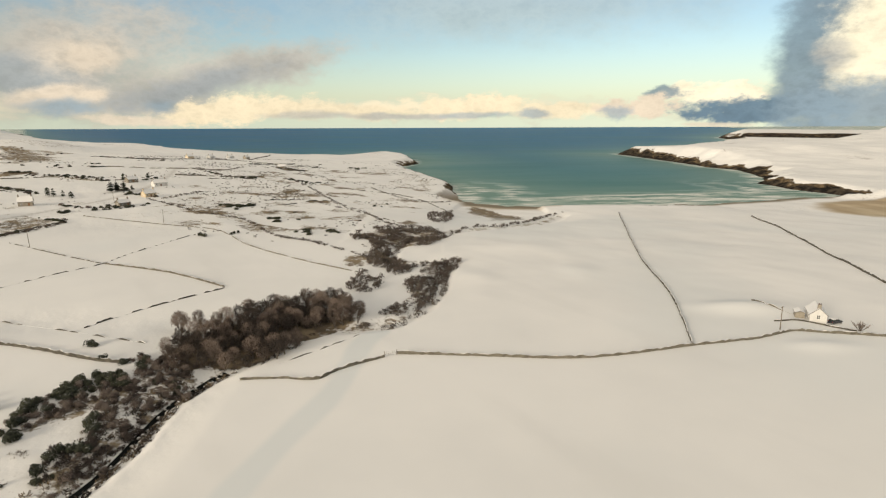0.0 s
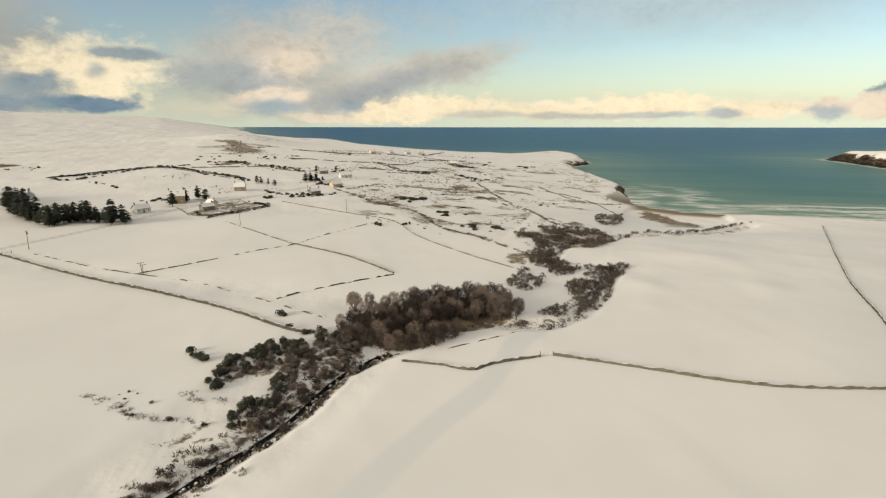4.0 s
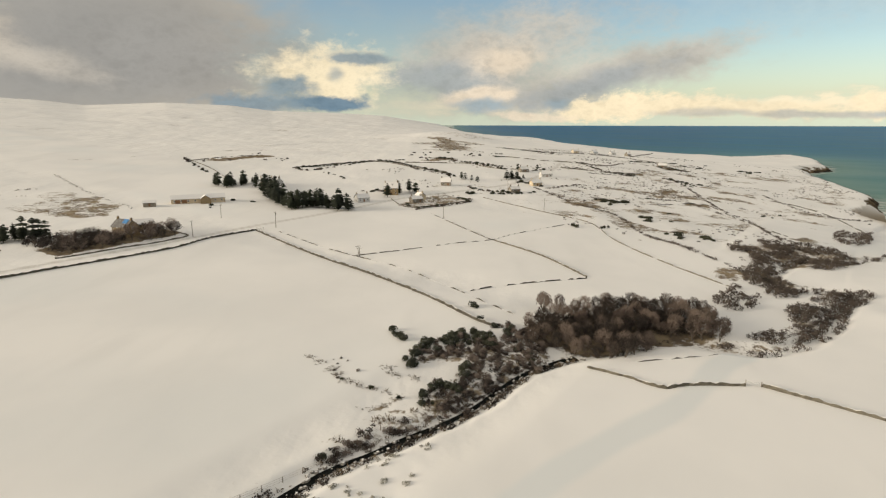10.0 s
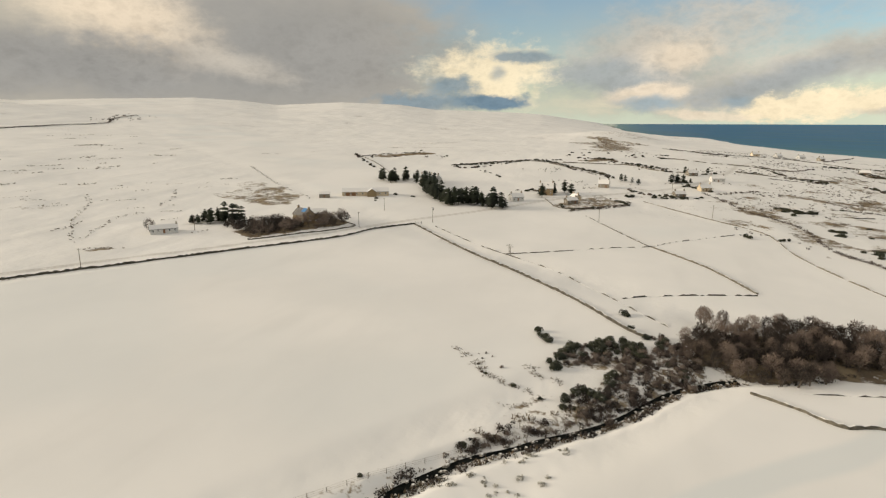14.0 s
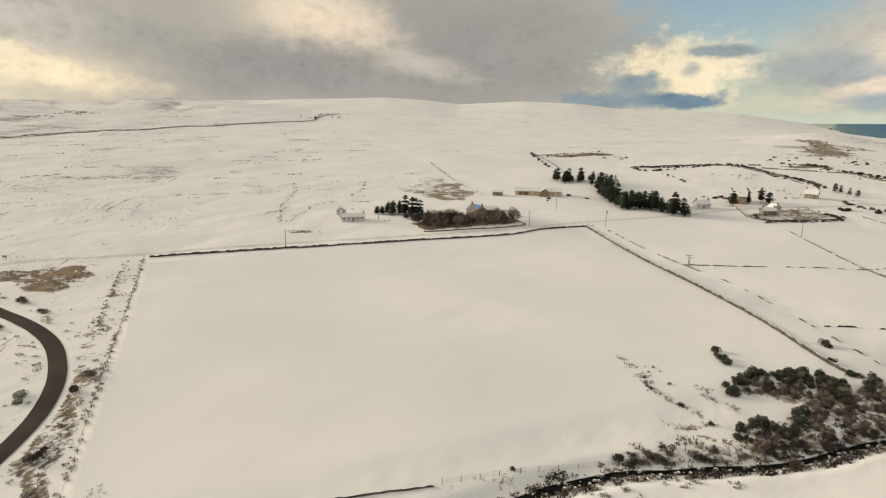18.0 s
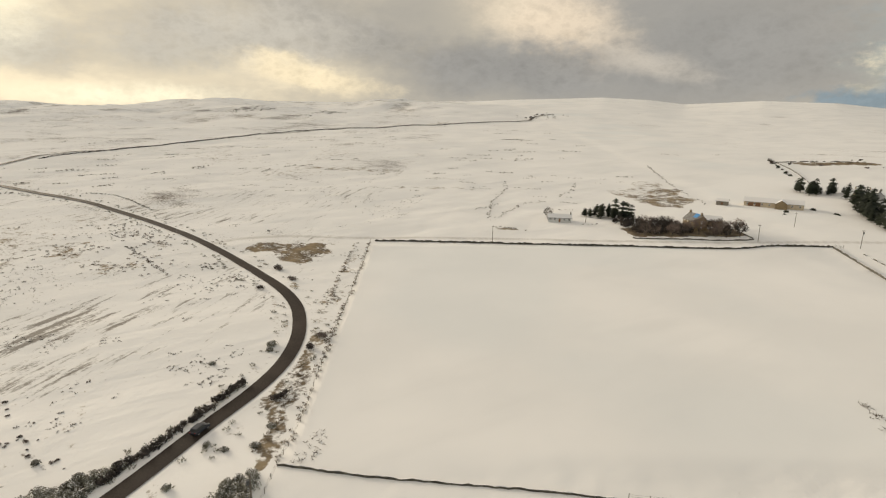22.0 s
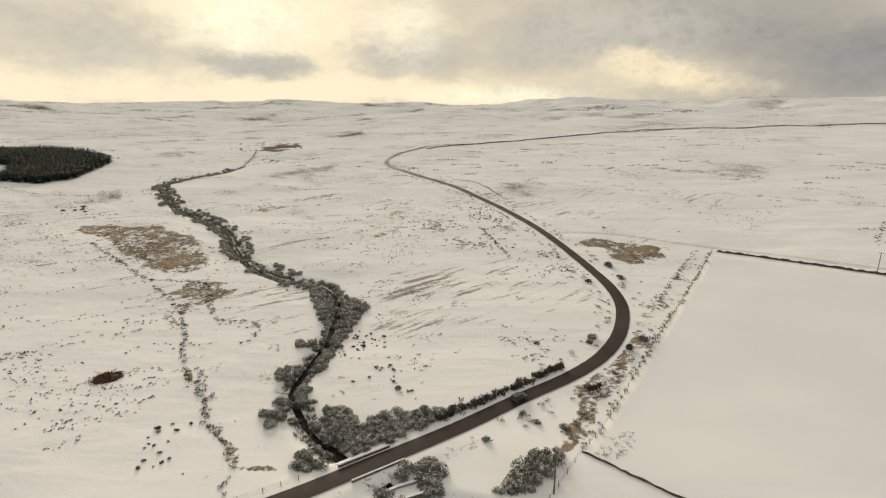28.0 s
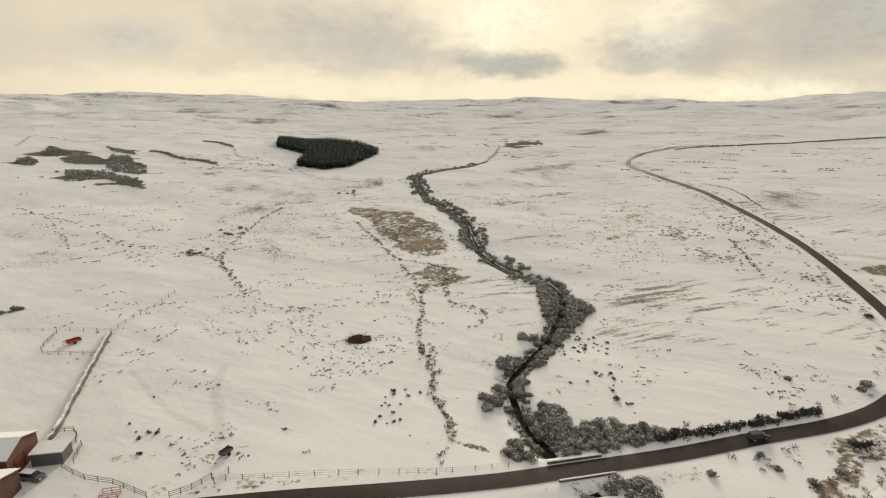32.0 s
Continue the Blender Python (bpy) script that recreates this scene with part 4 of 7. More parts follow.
    for pts, w in ((((-12, -144), (-8, -132), (-6, -115), (-4, -107)), 1.1), (((8, -152), (3, -130), (-3, -116)), 0.8), (((-326, 760), (-284, 598), (-253, 494), (-246, 407)), 3.0)):
        d, _ = line_gap(x, y, spline(pts, 4))
        lane = np.maximum(lane, 0.35 * (1 - smooth(w * 0.6, w * 1.5, d)))
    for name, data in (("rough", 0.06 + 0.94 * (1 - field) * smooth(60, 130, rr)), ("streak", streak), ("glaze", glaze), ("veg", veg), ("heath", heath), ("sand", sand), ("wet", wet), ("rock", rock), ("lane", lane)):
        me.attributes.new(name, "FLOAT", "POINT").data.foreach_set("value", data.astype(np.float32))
    me.materials.append(M_GROUND)
    return tagged(new("ground", me), "snow-covered fields, moor and hills with patches of bare heather", "ground", kind="structure")


def make_sea():
    n_a, n_r = 420, 260
    r = np.geomspace(380, 9000, n_r)
    a = np.radians(np.linspace(-75, 62, n_a))
    R, A = np.meshgrid(r, a, indexing="ij")
    x, y = (-R * np.sin(A)).ravel(), (R * np.cos(A)).ravel()
    g = -sea_gap(x, y)
    bay = blot(x, y, 200, 560, 330, 150)
    shallow = np.clip(0.9 * np.exp(-g / 130) + 0.25 * bay, 0, 1)
    surf = np.clip(1 - smooth(3, np.where(x > 380, 26, 14), g + 14 * (fbm(x, y, 40, 3, 54) - 0.5)), 0, 1) * 0.95
    lines = 0.5 + 0.5 * np.sin(g / 6.5 + 11 * fbm(x, y, 110, 4, 21))
    surf = np.maximum(surf, np.clip(2.0 * blot(x, y, 220, 590, 250, 95), 0, 1) * smooth(0.15, 0.7, 0.6 * lines + 1.3 * (fbm(x * 0.4, y, 22, 4, 25) - 0.3)) * (1 - smooth(55, 100, g)) * smooth(0.3, 0.55, fbm(x, y, 60, 3, 23) + 0.15))
    z = 0.35 * (fbm(x * 0.4, y, 25, 3, 20) - 0.5) * smooth(5, 60, g) * (R.ravel() < 1500) + 0.5 * surf * smooth(8, 30, g) * smooth(0.6, 0.9, lines)
    idx = np.arange(n_r * n_a).reshape(n_r, n_a)
    faces = np.stack([idx[:-1, :-1], idx[1:, :-1], idx[1:, 1:], idx[:-1, 1:]], -1).reshape(-1, 4)
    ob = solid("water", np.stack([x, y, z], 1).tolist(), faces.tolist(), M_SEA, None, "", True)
    # near: falls off with distance from the viewpoint, whatever the depth
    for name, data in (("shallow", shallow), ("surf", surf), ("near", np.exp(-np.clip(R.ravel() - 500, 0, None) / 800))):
        ob.data.attributes.new(name, "FLOAT", "POINT").data.foreach_set("value", data.astype(np.float32))
    return tagged(ob, "blue-green sea with surf breaking on the bay's beach", "sea", kind="structure")


def ribbon(name, line, half, lift, material, crown=0.0, wander=0.0, cols=5):
    """A strip of ground cover along a plan line."""
    line = np.asarray(line)[:, :2]
    t = np.gradient(line, axis=0)
    t /= np.linalg.norm(t, axis=1)[:, None]
    side = np.stack([-t[:, 1], t[:, 0]], 1)
    verts, faces = [], []
    u = np.linspace(-1, 1, cols)
    wide = half * (1 + wander * (vnoise(np.arange(len(line)) * 0.37, np.ones(len(line)), 30) - 0.5))
    q = line[:, None, :] + side[:, None, :] * (u[None, :] * wide[:, None])[:, :, None]
    zq = carved(q[:, :, 0].ravel(), q[:, :, 1].ravel()).reshape(len(line), cols)
    far = np.clip(np.hypot(line[:, 0], line[:, 1]) - 220, 0, 800)
    zq = np.maximum(zq, zq[:, cols // 2, None] - 0.3) + lift + 0.0011 * far[:, None] + crown * (1 - u ** 2)
    verts = np.concatenate([q, zq[:, :, None]], 2).reshape(-1, 3).tolist()
    n = len(line)
    for i in range(n - 1):
        for j in range(cols - 1):
            a = i * cols + j
            faces.append((a, a + cols, a + cols + 1, a + 1))
    return solid(name, verts, faces, material, None, "", True)


make_ground()
make_sea()
tagged(ribbon("road", ROAD_LINE, 2.1, 0.16, M_ROAD, 0.06), "dark wet asphalt road cleared of snow", "road", kind="structure")


# ---- makers of things ----
RNG = random.Random(7)


def heights(points):
    p = np.array(points, float)
    return carved(p[:, 0], p[:, 1])


def inside(poly, x, y):
    hit = False
    for (ax, ay), (bx, by) in zip(poly, poly[1:] + poly[:1]):
        if (ay > y) != (by > y) and x < (bx - ax) * (y - ay) / (by - ay) + ax:
            hit = not hit
    return hit


def fill(poly, gap, tries=30):
    """Places spread over a plan polygon, at least gap apart."""
    poly = [tuple(p) for p in poly]
    xs, ys = [p[0] for p in poly], [p[1] for p in poly]
    cells = {}
    area = (max(xs) - min(xs)) * (max(ys) - min(ys))
    for _ in range(int(area / gap ** 2 * tries)):
        x, y = RNG.uniform(min(xs), max(xs)), RNG.uniform(min(ys), max(ys))
        i, j = int(x // gap), int(y // gap)
        if any((x - a) ** 2 + (y - b) ** 2 < gap * gap for u in (-1, 0, 1) for w in (-1, 0, 1) for a, b in cells.get((i + u, j + w), ())):
            continue
        if inside(poly, x, y):
            cells.setdefault((i, j), []).append((x, y))
    return [p for c in cells.values() for p in c]


def beside(line, near, far, every, chance=1.0, sides=(-1, 1)):
    """Places scattered beside a plan line."""
    line = np.asarray(line)[:, :2]
    step = np.linalg.norm(np.diff(line, axis=0), axis=1)
    run = np.concatenate([[0], np.cumsum(step)])
    out, s = [], 0.0
    while s < run[-1]:
        if RNG.random() < chance:
            x, y = np.interp(s, run, line[:, 0]), np.interp(s, run, line[:, 1])
            u, v = np.interp(s + 1, run, line[:, 0]) - x, np.interp(s + 1, run, line[:, 1]) - y
            n = math.hypot(u, v) or 1
            d = RNG.uniform(near, far) * RNG.choice(sides)
            out.append((float(x - v / n * d), float(y + u / n * d)))
        s += every * RNG.uniform(0.6, 1.4)
    return out


def clear_of(places, line, gap):
    """The places that stand farther than gap from a plan line."""
    p = np.array(places, float)
    return [q for q, d in zip(places, line_gap(p[:, 0], p[:, 1], line)[0]) if d > gap]


def tube(verts, faces, a, b, ra, rb, sides=5):
    a, b = Vector(a), Vector(b)
    w = (b - a).normalized()
    u = w.orthogonal().normalized()
    v = w.cross(u)
    base = len(verts)
    for c, r in ((a, ra), (b, rb)):
        for k in range(sides):
            q = 2 * math.pi * k / sides
            verts.append(tuple(c + u * (math.cos(q) * r) + v * (math.sin(q) * r)))
    for k in range(sides):
        n = (k + 1) % sides
        faces.append((base + k, base + n, base + sides + n, base + sides + k))
    faces.append(tuple(base + sides + k for k in range(sides)))


def blade(verts, faces, p, way, length, width, rng):
    """One thin twig or leaf clump, a narrow kinked triangle."""
    way = Vector(way).normalized()
    side = way.cross(Vector((rng.uniform(-1, 1), rng.uniform(-1, 1), rng.uniform(-1, 1)))).normalized()
    p = Vector(p)
    b = len(verts)
    mid = p + way * (length * 0.55) + Vector((0, 0, 0.06 * length))
    verts += [tuple(p - side * width / 2), tuple(p + side * width / 2), tuple(mid + side * width * 0.45), tuple(mid - side * width * 0.45), tuple(p + way * length)]
    faces += [(b, b + 1, b + 2, b + 3), (b + 3, b + 2, b + 4)]


def empty(name, label, category, group=""):
    return tagged(new(name), label, category, group)


def bare_tree(seed, tall=6.0, spread=2.3, twigs=760, label="leafless birch with a fine brown twig crown", group="birches of the streamside wood"):
    rng = random.Random(seed)
    root = empty("birch_tree", label, "tree", group)
    tv, tf, cv, cf = [], [], [], []
    tips = []
    for k in range(rng.choice((2, 3, 3))):
        lean = Vector((rng.uniform(-0.28, 0.28), rng.uniform(-0.28, 0.28), 1)).normalized()
        a = Vector((rng.uniform(-0.15, 0.15), rng.uniform(-0.15, 0.15), -0.3))
        b = a + lean * tall * 0.42
        tube(tv, tf, a, b, 0.13, 0.08)
        for j in range(6):
            q = rng.uniform(0, 2 * math.pi)
            s = a.lerp(b, rng.uniform(0.55, 1.0))
            e = s + Vector((math.cos(q) * spread * rng.uniform(0.3, 0.75), math.sin(q) * spread * rng.uniform(0.3, 0.75), tall * rng.uniform(0.12, 0.36)))
            tube(tv, tf, s, e, 0.06, 0.025, 4)
            tips += [s.lerp(e, 0.5), e, e]
    heart = Vector((0, 0, tall * 0.62))
    for _ in range(twigs):
        if rng.random() < 0.3:
            p = rng.choice(tips) + Vector((rng.gauss(0, 0.35), rng.gauss(0, 0.35), rng.gauss(0, 0.3)))
        else:
            q, c = rng.uniform(0, 2 * math.pi), rng.uniform(-0.75, 1)
            s = math.sqrt(max(0, 1 - c * c))
            d = rng.uniform(0.45, 0.95)
            p = heart + Vector((math.cos(q) * s * spread * d, math.sin(q) * s * spread * d, c * tall * 0.36 * d))
        way = (p - heart * 0.8).normalized() + Vector((rng.gauss(0, 0.5), rng.gauss(0, 0.5), rng.gauss(0.25, 0.4)))
        blade(cv, cf, p, way, rng.uniform(0.35, 0.75) * spread / 2.2, rng.uniform(0.06, 0.13) * spread / 2.2, rng)
    solid("trunk", tv, tf, M_BARK, root)
    solid("crown", cv, cf, M_BIRCH, root)
    return root


def bush(seed, name, label, category, group, leaf, wide=1.3, tall=1.6, clumps=230, size=0.42, loose=0.25):
    """A dense low shrub: short stems under a ragged dome of leaf clumps."""
    rng = random.Random(seed)
    root = empty(name, label, category, group)
    sv, sf, cv, cf = [], [], [], []
    lobes = [(Vector((rng.uniform(-0.5, 0.5) * wide, rng.uniform(-0.5, 0.5) * wide, tall * rng.uniform(0.3, 0.55))), rng.uniform(0.5, 0.75)) for _ in range(5)]
    for c, s in lobes:
        tube(sv, sf, (c.x * 0.2, c.y * 0.2, -0.3), c, 0.05, 0.03, 4)
    for _ in range(clumps):
        c, s = rng.choice(lobes)
        q, h = rng.uniform(0, 2 * math.pi), rng.uniform(-0.5, 1)
        r = math.sqrt(max(0, 1 - h * h))
        d = rng.uniform(1 - loose, 1.08)
        p = c + Vector((math.cos(q) * r * wide * s * d, math.sin(q) * r * wide * s * d, h * tall * s * 0.85 * d))
        p.z = max(p.z, 0.02)
        n = (p - c).normalized()
        u = n.cross(Vector((rng.gauss(0, 1), rng.gauss(0, 1), rng.gauss(0, 1)))).normalized()
        v = n.cross(u)
        k = size * rng.uniform(0.5, 1.15)
        b = len(cv)
        lift = n * (k * rng.uniform(0.15, 0.5))
        cv += [tuple(p + u * k * 0.6), tuple(p + v * k * 0.55 - u * k * 0.1), tuple(p - u * k * 0.6), tuple(p - v * k * 0.5), tuple(p + lift)]
        cf += [(b, b + 1, b + 4), (b + 1, b + 2, b + 4), (b + 2, b + 3, b + 4), (b + 3, b, b + 4)]
    solid("stem", sv, sf, M_BARK, root)
    solid("foliage", cv, cf, leaf, root)
    return root


def thicket(name, label, category, places, leaf, wide, tall, clumps, size, loose, seed, low=0.7, high=1.3):
    """Shrubs grown together into one mass."""
    rng = random.Random(seed)
    v, f = [], []
    for (x, y), z in zip(places, heights(places)):
        s = rng.uniform(low, high)
        lobes = [(rng.uniform(-0.5, 0.5) * wide, rng.uniform(-0.5, 0.5) * wide, tall * rng.uniform(0.25, 0.6), rng.uniform(0.5, 0.75)) for _ in range(4)]
        for _ in range(clumps):
            cx, cy, cz, k = rng.choice(lobes)
            q, h = rng.uniform(0, 2 * math.pi), rng.uniform(-0.4, 1)
            r, d = math.sqrt(max(0, 1 - h * h)), rng.uniform(1 - loose, 1.1)
            n = Vector((math.cos(q) * r, math.sin(q) * r, h))
            p = Vector((x, y, float(z) - 0.1)) + s * Vector((cx + n.x * wide * k * d, cy + n.y * wide * k * d, max(0.05, cz + n.z * tall * k * 0.85 * d)))
            u = n.cross(Vector((rng.gauss(0, 1), rng.gauss(0, 1), rng.gauss(0, 1)))).normalized()
            w = n.cross(u)
            e = size * s * rng.uniform(0.5, 1.15)
            b = len(v)
            v += [tuple(p + u * e * 0.6), tuple(p + w * e * 0.55), tuple(p - u * e * 0.6), tuple(p - w * e * 0.5), tuple(p + n * (e * rng.uniform(0.15, 0.5)))]
            f += [(b, b + 1, b + 4), (b + 1, b + 2, b + 4), (b + 2, b + 3, b + 4), (b + 3, b, b + 4)]
    return tagged(solid(name, v, f, leaf), label, category, kind="stuff")


def pine_geometry(rng, tall, wide, cv, cf, origin=(0, 0, 0), whorls=8, boughs=9):
    ox, oy, oz = origin
    for k in range(whorls):
        f = k / (whorls - 1)
        z = tall * (0.2 + 0.76 * f) + rng.uniform(-0.05, 0.05) * tall
        r = wide * math.sqrt(max(0.02, 1 - ((f - 0.3) / 0.72) ** 2)) * rng.uniform(0.8, 1.15)
        for j in range(boughs):
            q = 2 * math.pi * (j + rng.uniform(-0.3, 0.3)) / boughs + k
            rr = r * rng.uniform(0.6, 1.2)
            w = 3.0 / boughs * rr * 1.15
            c, s = math.cos(q), math.sin(q)
            b = len(cv)
            droop = rr * rng.uniform(0.1, 0.4)
            cv += [(ox, oy, oz + z + 0.25 * tall / whorls), (ox + c * rr * 0.6 - s * w, oy + s * rr * 0.6 + c * w, oz + z - droop * 0.5),
                   (ox + c * rr, oy + s * rr, oz + z - droop), (ox + c * rr * 0.6 + s * w, oy + s * rr * 0.6 - c * w, oz + z - droop * 0.5)]
            cf += [(b, b + 1, b + 2), (b, b + 2, b + 3)]
    b = len(cv)
    cv += [(ox + 0.15, oy, oz + tall * 0.93), (ox - 0.1, oy + 0.12, oz + tall * 0.93), (ox - 0.1, oy - 0.12, oz + tall * 0.93), (ox, oy, oz + tall * 0.99)]
    cf += [(b, b + 1, b + 3), (b + 1, b + 2, b + 3), (b + 2, b, b + 3)]


def pine(seed, tall=9.0, wide=2.4):
    rng = random.Random(seed)
    root = empty("pine_tree", "dark green conifer standing in snow near the crofts", "tree", "conifers of the shelter belts")
    tv, tf, cv, cf = [], [], [], []
    tube(tv, tf, (0, 0, -0.4), (0, 0, tall * 0.9), 0.2, 0.04)
    pine_geometry(rng, tall, wide, cv, cf, whorls=13, boughs=10)
    solid("trunk", tv, tf, M_BARK, root)
    solid("crown", cv, cf, M_PINE, root)
    return root


def strew(models, places, low=0.8, high=1.25, sink=0.1, squash=(1, 1)):
    """Stands copies of the models at the places, turned and sized at random. models: functions that make one each, used once."""
    made = []
    if not places:
        return
    for i, ((x, y), z) in enumerate(zip(places, heights(places))):
        s = RNG.uniform(low, high)
        m = pose(x, y, float(z) - sink, 0, 0, RNG.uniform(0, 360)) @ Matrix.Diagonal((s * RNG.uniform(*squash), s, s * RNG.uniform(0.85, 1.15), 1))
        if len(made) < len(models):
            ob = models[len(made)]()
            made.append(ob)
            ob.matrix_basis = m
        else:
            k = RNG.choice(made)
            c = copy_thing(k, Matrix.Identity(4))
            c.matrix_basis = m


def dyke(line, tall=1.15, wide=0.75, label="drystone field wall edged with moss and snow", step=1.6, breaks=0.0, cap=True, seed=1):
    """A dry stone wall along a plan line, uneven on top, with snow lying along it."""
    rng = random.Random(seed)
    wide *= 0.72
    p = spline(line, step)[:, :2]
    t = np.gradient(p, axis=0)
    t /= np.linalg.norm(t, axis=1)[:, None] + 1e-9
    n = np.stack([-t[:, 1], t[:, 0]], 1)
    z = carved(p[:, 0], p[:, 1])
    rows, tops, gaps = [], [], []
    gone = 0
    for i in range(len(p)):
        h = tall * rng.uniform(0.55, 1.1)
        if gone <= 0 and rng.random() < breaks:
            gone = rng.randint(1, 3)
        gaps.append(gone > 0)
        if gone > 0:
            h *= 0.12
            gone -= 1
        off = rng.uniform(-0.14, 0.14)
        rows.append([(p[i] + n[i] * (d * wide / 2 * rng.uniform(0.85, 1.15) + off), z[i] + q * h) for d, q in ((-1.25, -0.25), (-1.05, 0.55), (-0.7, 1.0), (0.7, rng.uniform(0.9, 1.05)), (1.05, 0.55), (1.25, -0.25))])
        tops.append((p[i] + n[i] * off, z[i] + h))
    verts = [(a[0], a[1], b) for r in rows for a, b in r]
    faces = [(6 * i + j, 6 * i + j + 1, 6 * i + j + 7, 6 * i + j + 6) for i in range(len(p) - 1) for j in range(5)]
    faces += [tuple(range(6)), tuple(6 * (len(p) - 1) + j for j in range(5, -1, -1))]
    root = empty("field_wall", label, "wall", "field walls")
    solid("stone_courses", verts, faces, M_WALL, root)
    if cap:
        cv, cf = [], []
        for i, (c, h) in enumerate(tops):
            w = wide * rng.uniform(0.2, 0.42)
            for d, q in ((-1, 0.02), (-0.4, 0.11), (0.4, 0.11), (1, 0.02)):
                cv.append((c[0] + n[i][0] * d * w, c[1] + n[i][1] * d * w, h + q * rng.uniform(0.7, 1.2)))
        for i in range(len(tops) - 1):
            if rng.random() < 0.2 and not gaps[i]:
                cf += [(4 * i + j, 4 * i + j + 1, 4 * i + j + 5, 4 * i + j + 4) for j in range(3)]
        solid("snow_cap", cv, cf, M_SNOW, root, "thin snow on the wall's top")
    return root


def box(verts, faces, m, sx, sy, sz):
    """A box of that size standing on the pose m."""
    b = len(verts)
    for z in (0, sz):
        for x, y in ((-sx / 2, -sy / 2), (sx / 2, -sy / 2), (sx / 2, sy / 2), (-sx / 2, sy / 2)):
            verts.append(tuple(m @ Vector((x, y, z))))
    faces += [tuple(b + k for k in f) for f in ((3, 2, 1, 0), (4, 5, 6, 7), (0, 1, 5, 4), (1, 2, 6, 5), (2, 3, 7, 6), (3, 0, 4, 7))]


POST_MESH = None


def fence(line, gap=3.2, tall=1.15, rails=3, rail=0.035, label="post and wire stock fence standing in the snow", name="stock_fence", thick=0.06, material=None):
    global POST_MESH
    material = material or M_TIMBER
    p = spline(line, gap)[:, :2]
    z = carved(p[:, 0], p[:, 1])
    root = empty(name, label, "fence", "stock fences")
    if POST_MESH is None:
        v, f = [], []
        tube(v, f, (0, 0, -0.3), (0, 0, 1.0), 1.0, 0.9, 6)
        POST_MESH = bpy.data.meshes.new("post")
        POST_MESH.from_pydata(v, [], f)
        POST_MESH.materials.append(M_TIMBER)
    for (x, y), h in zip(p, z):
        o = new("post", POST_MESH)
        o.parent = root
        o.matrix_basis = pose(x, y, h, RNG.uniform(-4, 4), RNG.uniform(-4, 4), 0) @ Matrix.Diagonal((thick, thick, tall * RNG.uniform(0.9, 1.1), 1))
    for k in range(rails):
        v, f = [], []
        q = tall * (k + 0.8) / (rails + 0.1)
        for (a, b), (c, d), h, g in zip(p, p[1:], z, z[1:]):
            tube(v, f, (a, b, h + q), (c, d, g + q), rail / 2, rail / 2, 4)
        solid("rail" if rail > 0.03 else "wire", v, f, material, root)
    return root


def pole(x, y, tall=8.5, turn=0.0, arm=1.4, transformer=False):
    root = empty("utility_pole", "wooden electricity pole with a short crossarm", "pole", "electricity poles")
    root.matrix_basis = pose(x, y, height(x, y), RNG.uniform(-1.5, 1.5), RNG.uniform(-1.5, 1.5), turn)
    v, f = [], []
    tube(v, f, (0, 0, -0.5), (0, 0, tall), 0.17, 0.11, 8)
    solid("mast", v, f, M_TIMBER, root)
    v, f = [], []
    box(v, f, pose(0, 0.12, tall - 0.5), arm, 0.12, 0.14)
    solid("crossarm", v, f, M_TIMBER, root)
    for k in (-0.45, 0, 0.45):
        v, f = [], []
        tube(v, f, (k * arm, 0.12, tall - 0.36), (k * arm, 0.12, tall - 0.12), 0.05, 0.035, 6)
        solid("insulator", v, f, M_SLATE, root, "dark ceramic insulator")
    if transformer:
        v, f = [], []
        box(v, f, pose(0, -0.35, tall - 1.7), 0.6, 0.45, 0.8)
        solid("transformer", v, f, M_SLATE, root, "grey steel transformer box")
    return root


M_SLATE = plain("dark_slate", (0.05, 0.052, 0.055), (0.11, 0.11, 0.11), 0.5, 0.6, 0.3)
M_ROOF = plain("snow_covered_slates", (0.10, 0.10, 0.10), (0.18, 0.17, 0.165), 0.5, 0.7, 0.3, 0.1)
M_THAWED = plain("thawing_slates", (0.07, 0.07, 0.072), (0.15, 0.145, 0.14), 0.7, 0.6, 0.3, 0.78)
M_WHITE = plain("white_harling", (0.55, 0.545, 0.53), (0.64, 0.635, 0.62), 0.8, 0.9, 0.4)
M_TAN = plain("tan_sandstone", (0.21, 0.155, 0.085), (0.31, 0.235, 0.135), 0.5, 0.9, 0.6)
M_GREYWALL = plain("grey_rubble_wall", (0.16, 0.145, 0.12), (0.30, 0.27, 0.22), 0.5, 0.9, 0.7)
M_CREAM = plain("cream_harling", (0.52, 0.43, 0.30), (0.62, 0.53, 0.40), 0.8, 0.9, 0.4)
M_GLASS = plain("dark_window_glass", (0.015, 0.018, 0.02), (0.03, 0.034, 0.038), 0.5, 0.1, 0.0)
M_PAINT = plain("white_window_paint", (0.70, 0.70, 0.68), (0.78, 0.78, 0.76), 0.4, 0.5, 0.1)
M_BROWNDOOR = plain("brown_stained_door", (0.16, 0.075, 0.03), (0.22, 0.11, 0.05), 0.4, 0.6, 0.2)
M_TARP = plain("blue_tarpaulin", (0.03, 0.16, 0.42), (0.06, 0.24, 0.52), 0.7, 0.5, 0.4, 0.93)
M_RED = plain("red_painted_steel", (0.30, 0.028, 0.02), (0.42, 0.05, 0.03), 0.4, 0.5, 0.2)
M_TIN = plain("grey_corrugated_steel", (0.20, 0.19, 0.18), (0.32, 0.31, 0.29), 0.6, 0.6, 0.3, 0.2)
M_RUST = plain("rusty_dark_red_cladding", (0.085, 0.032, 0.022), (0.14, 0.06, 0.04), 0.5, 0.8, 0.4)
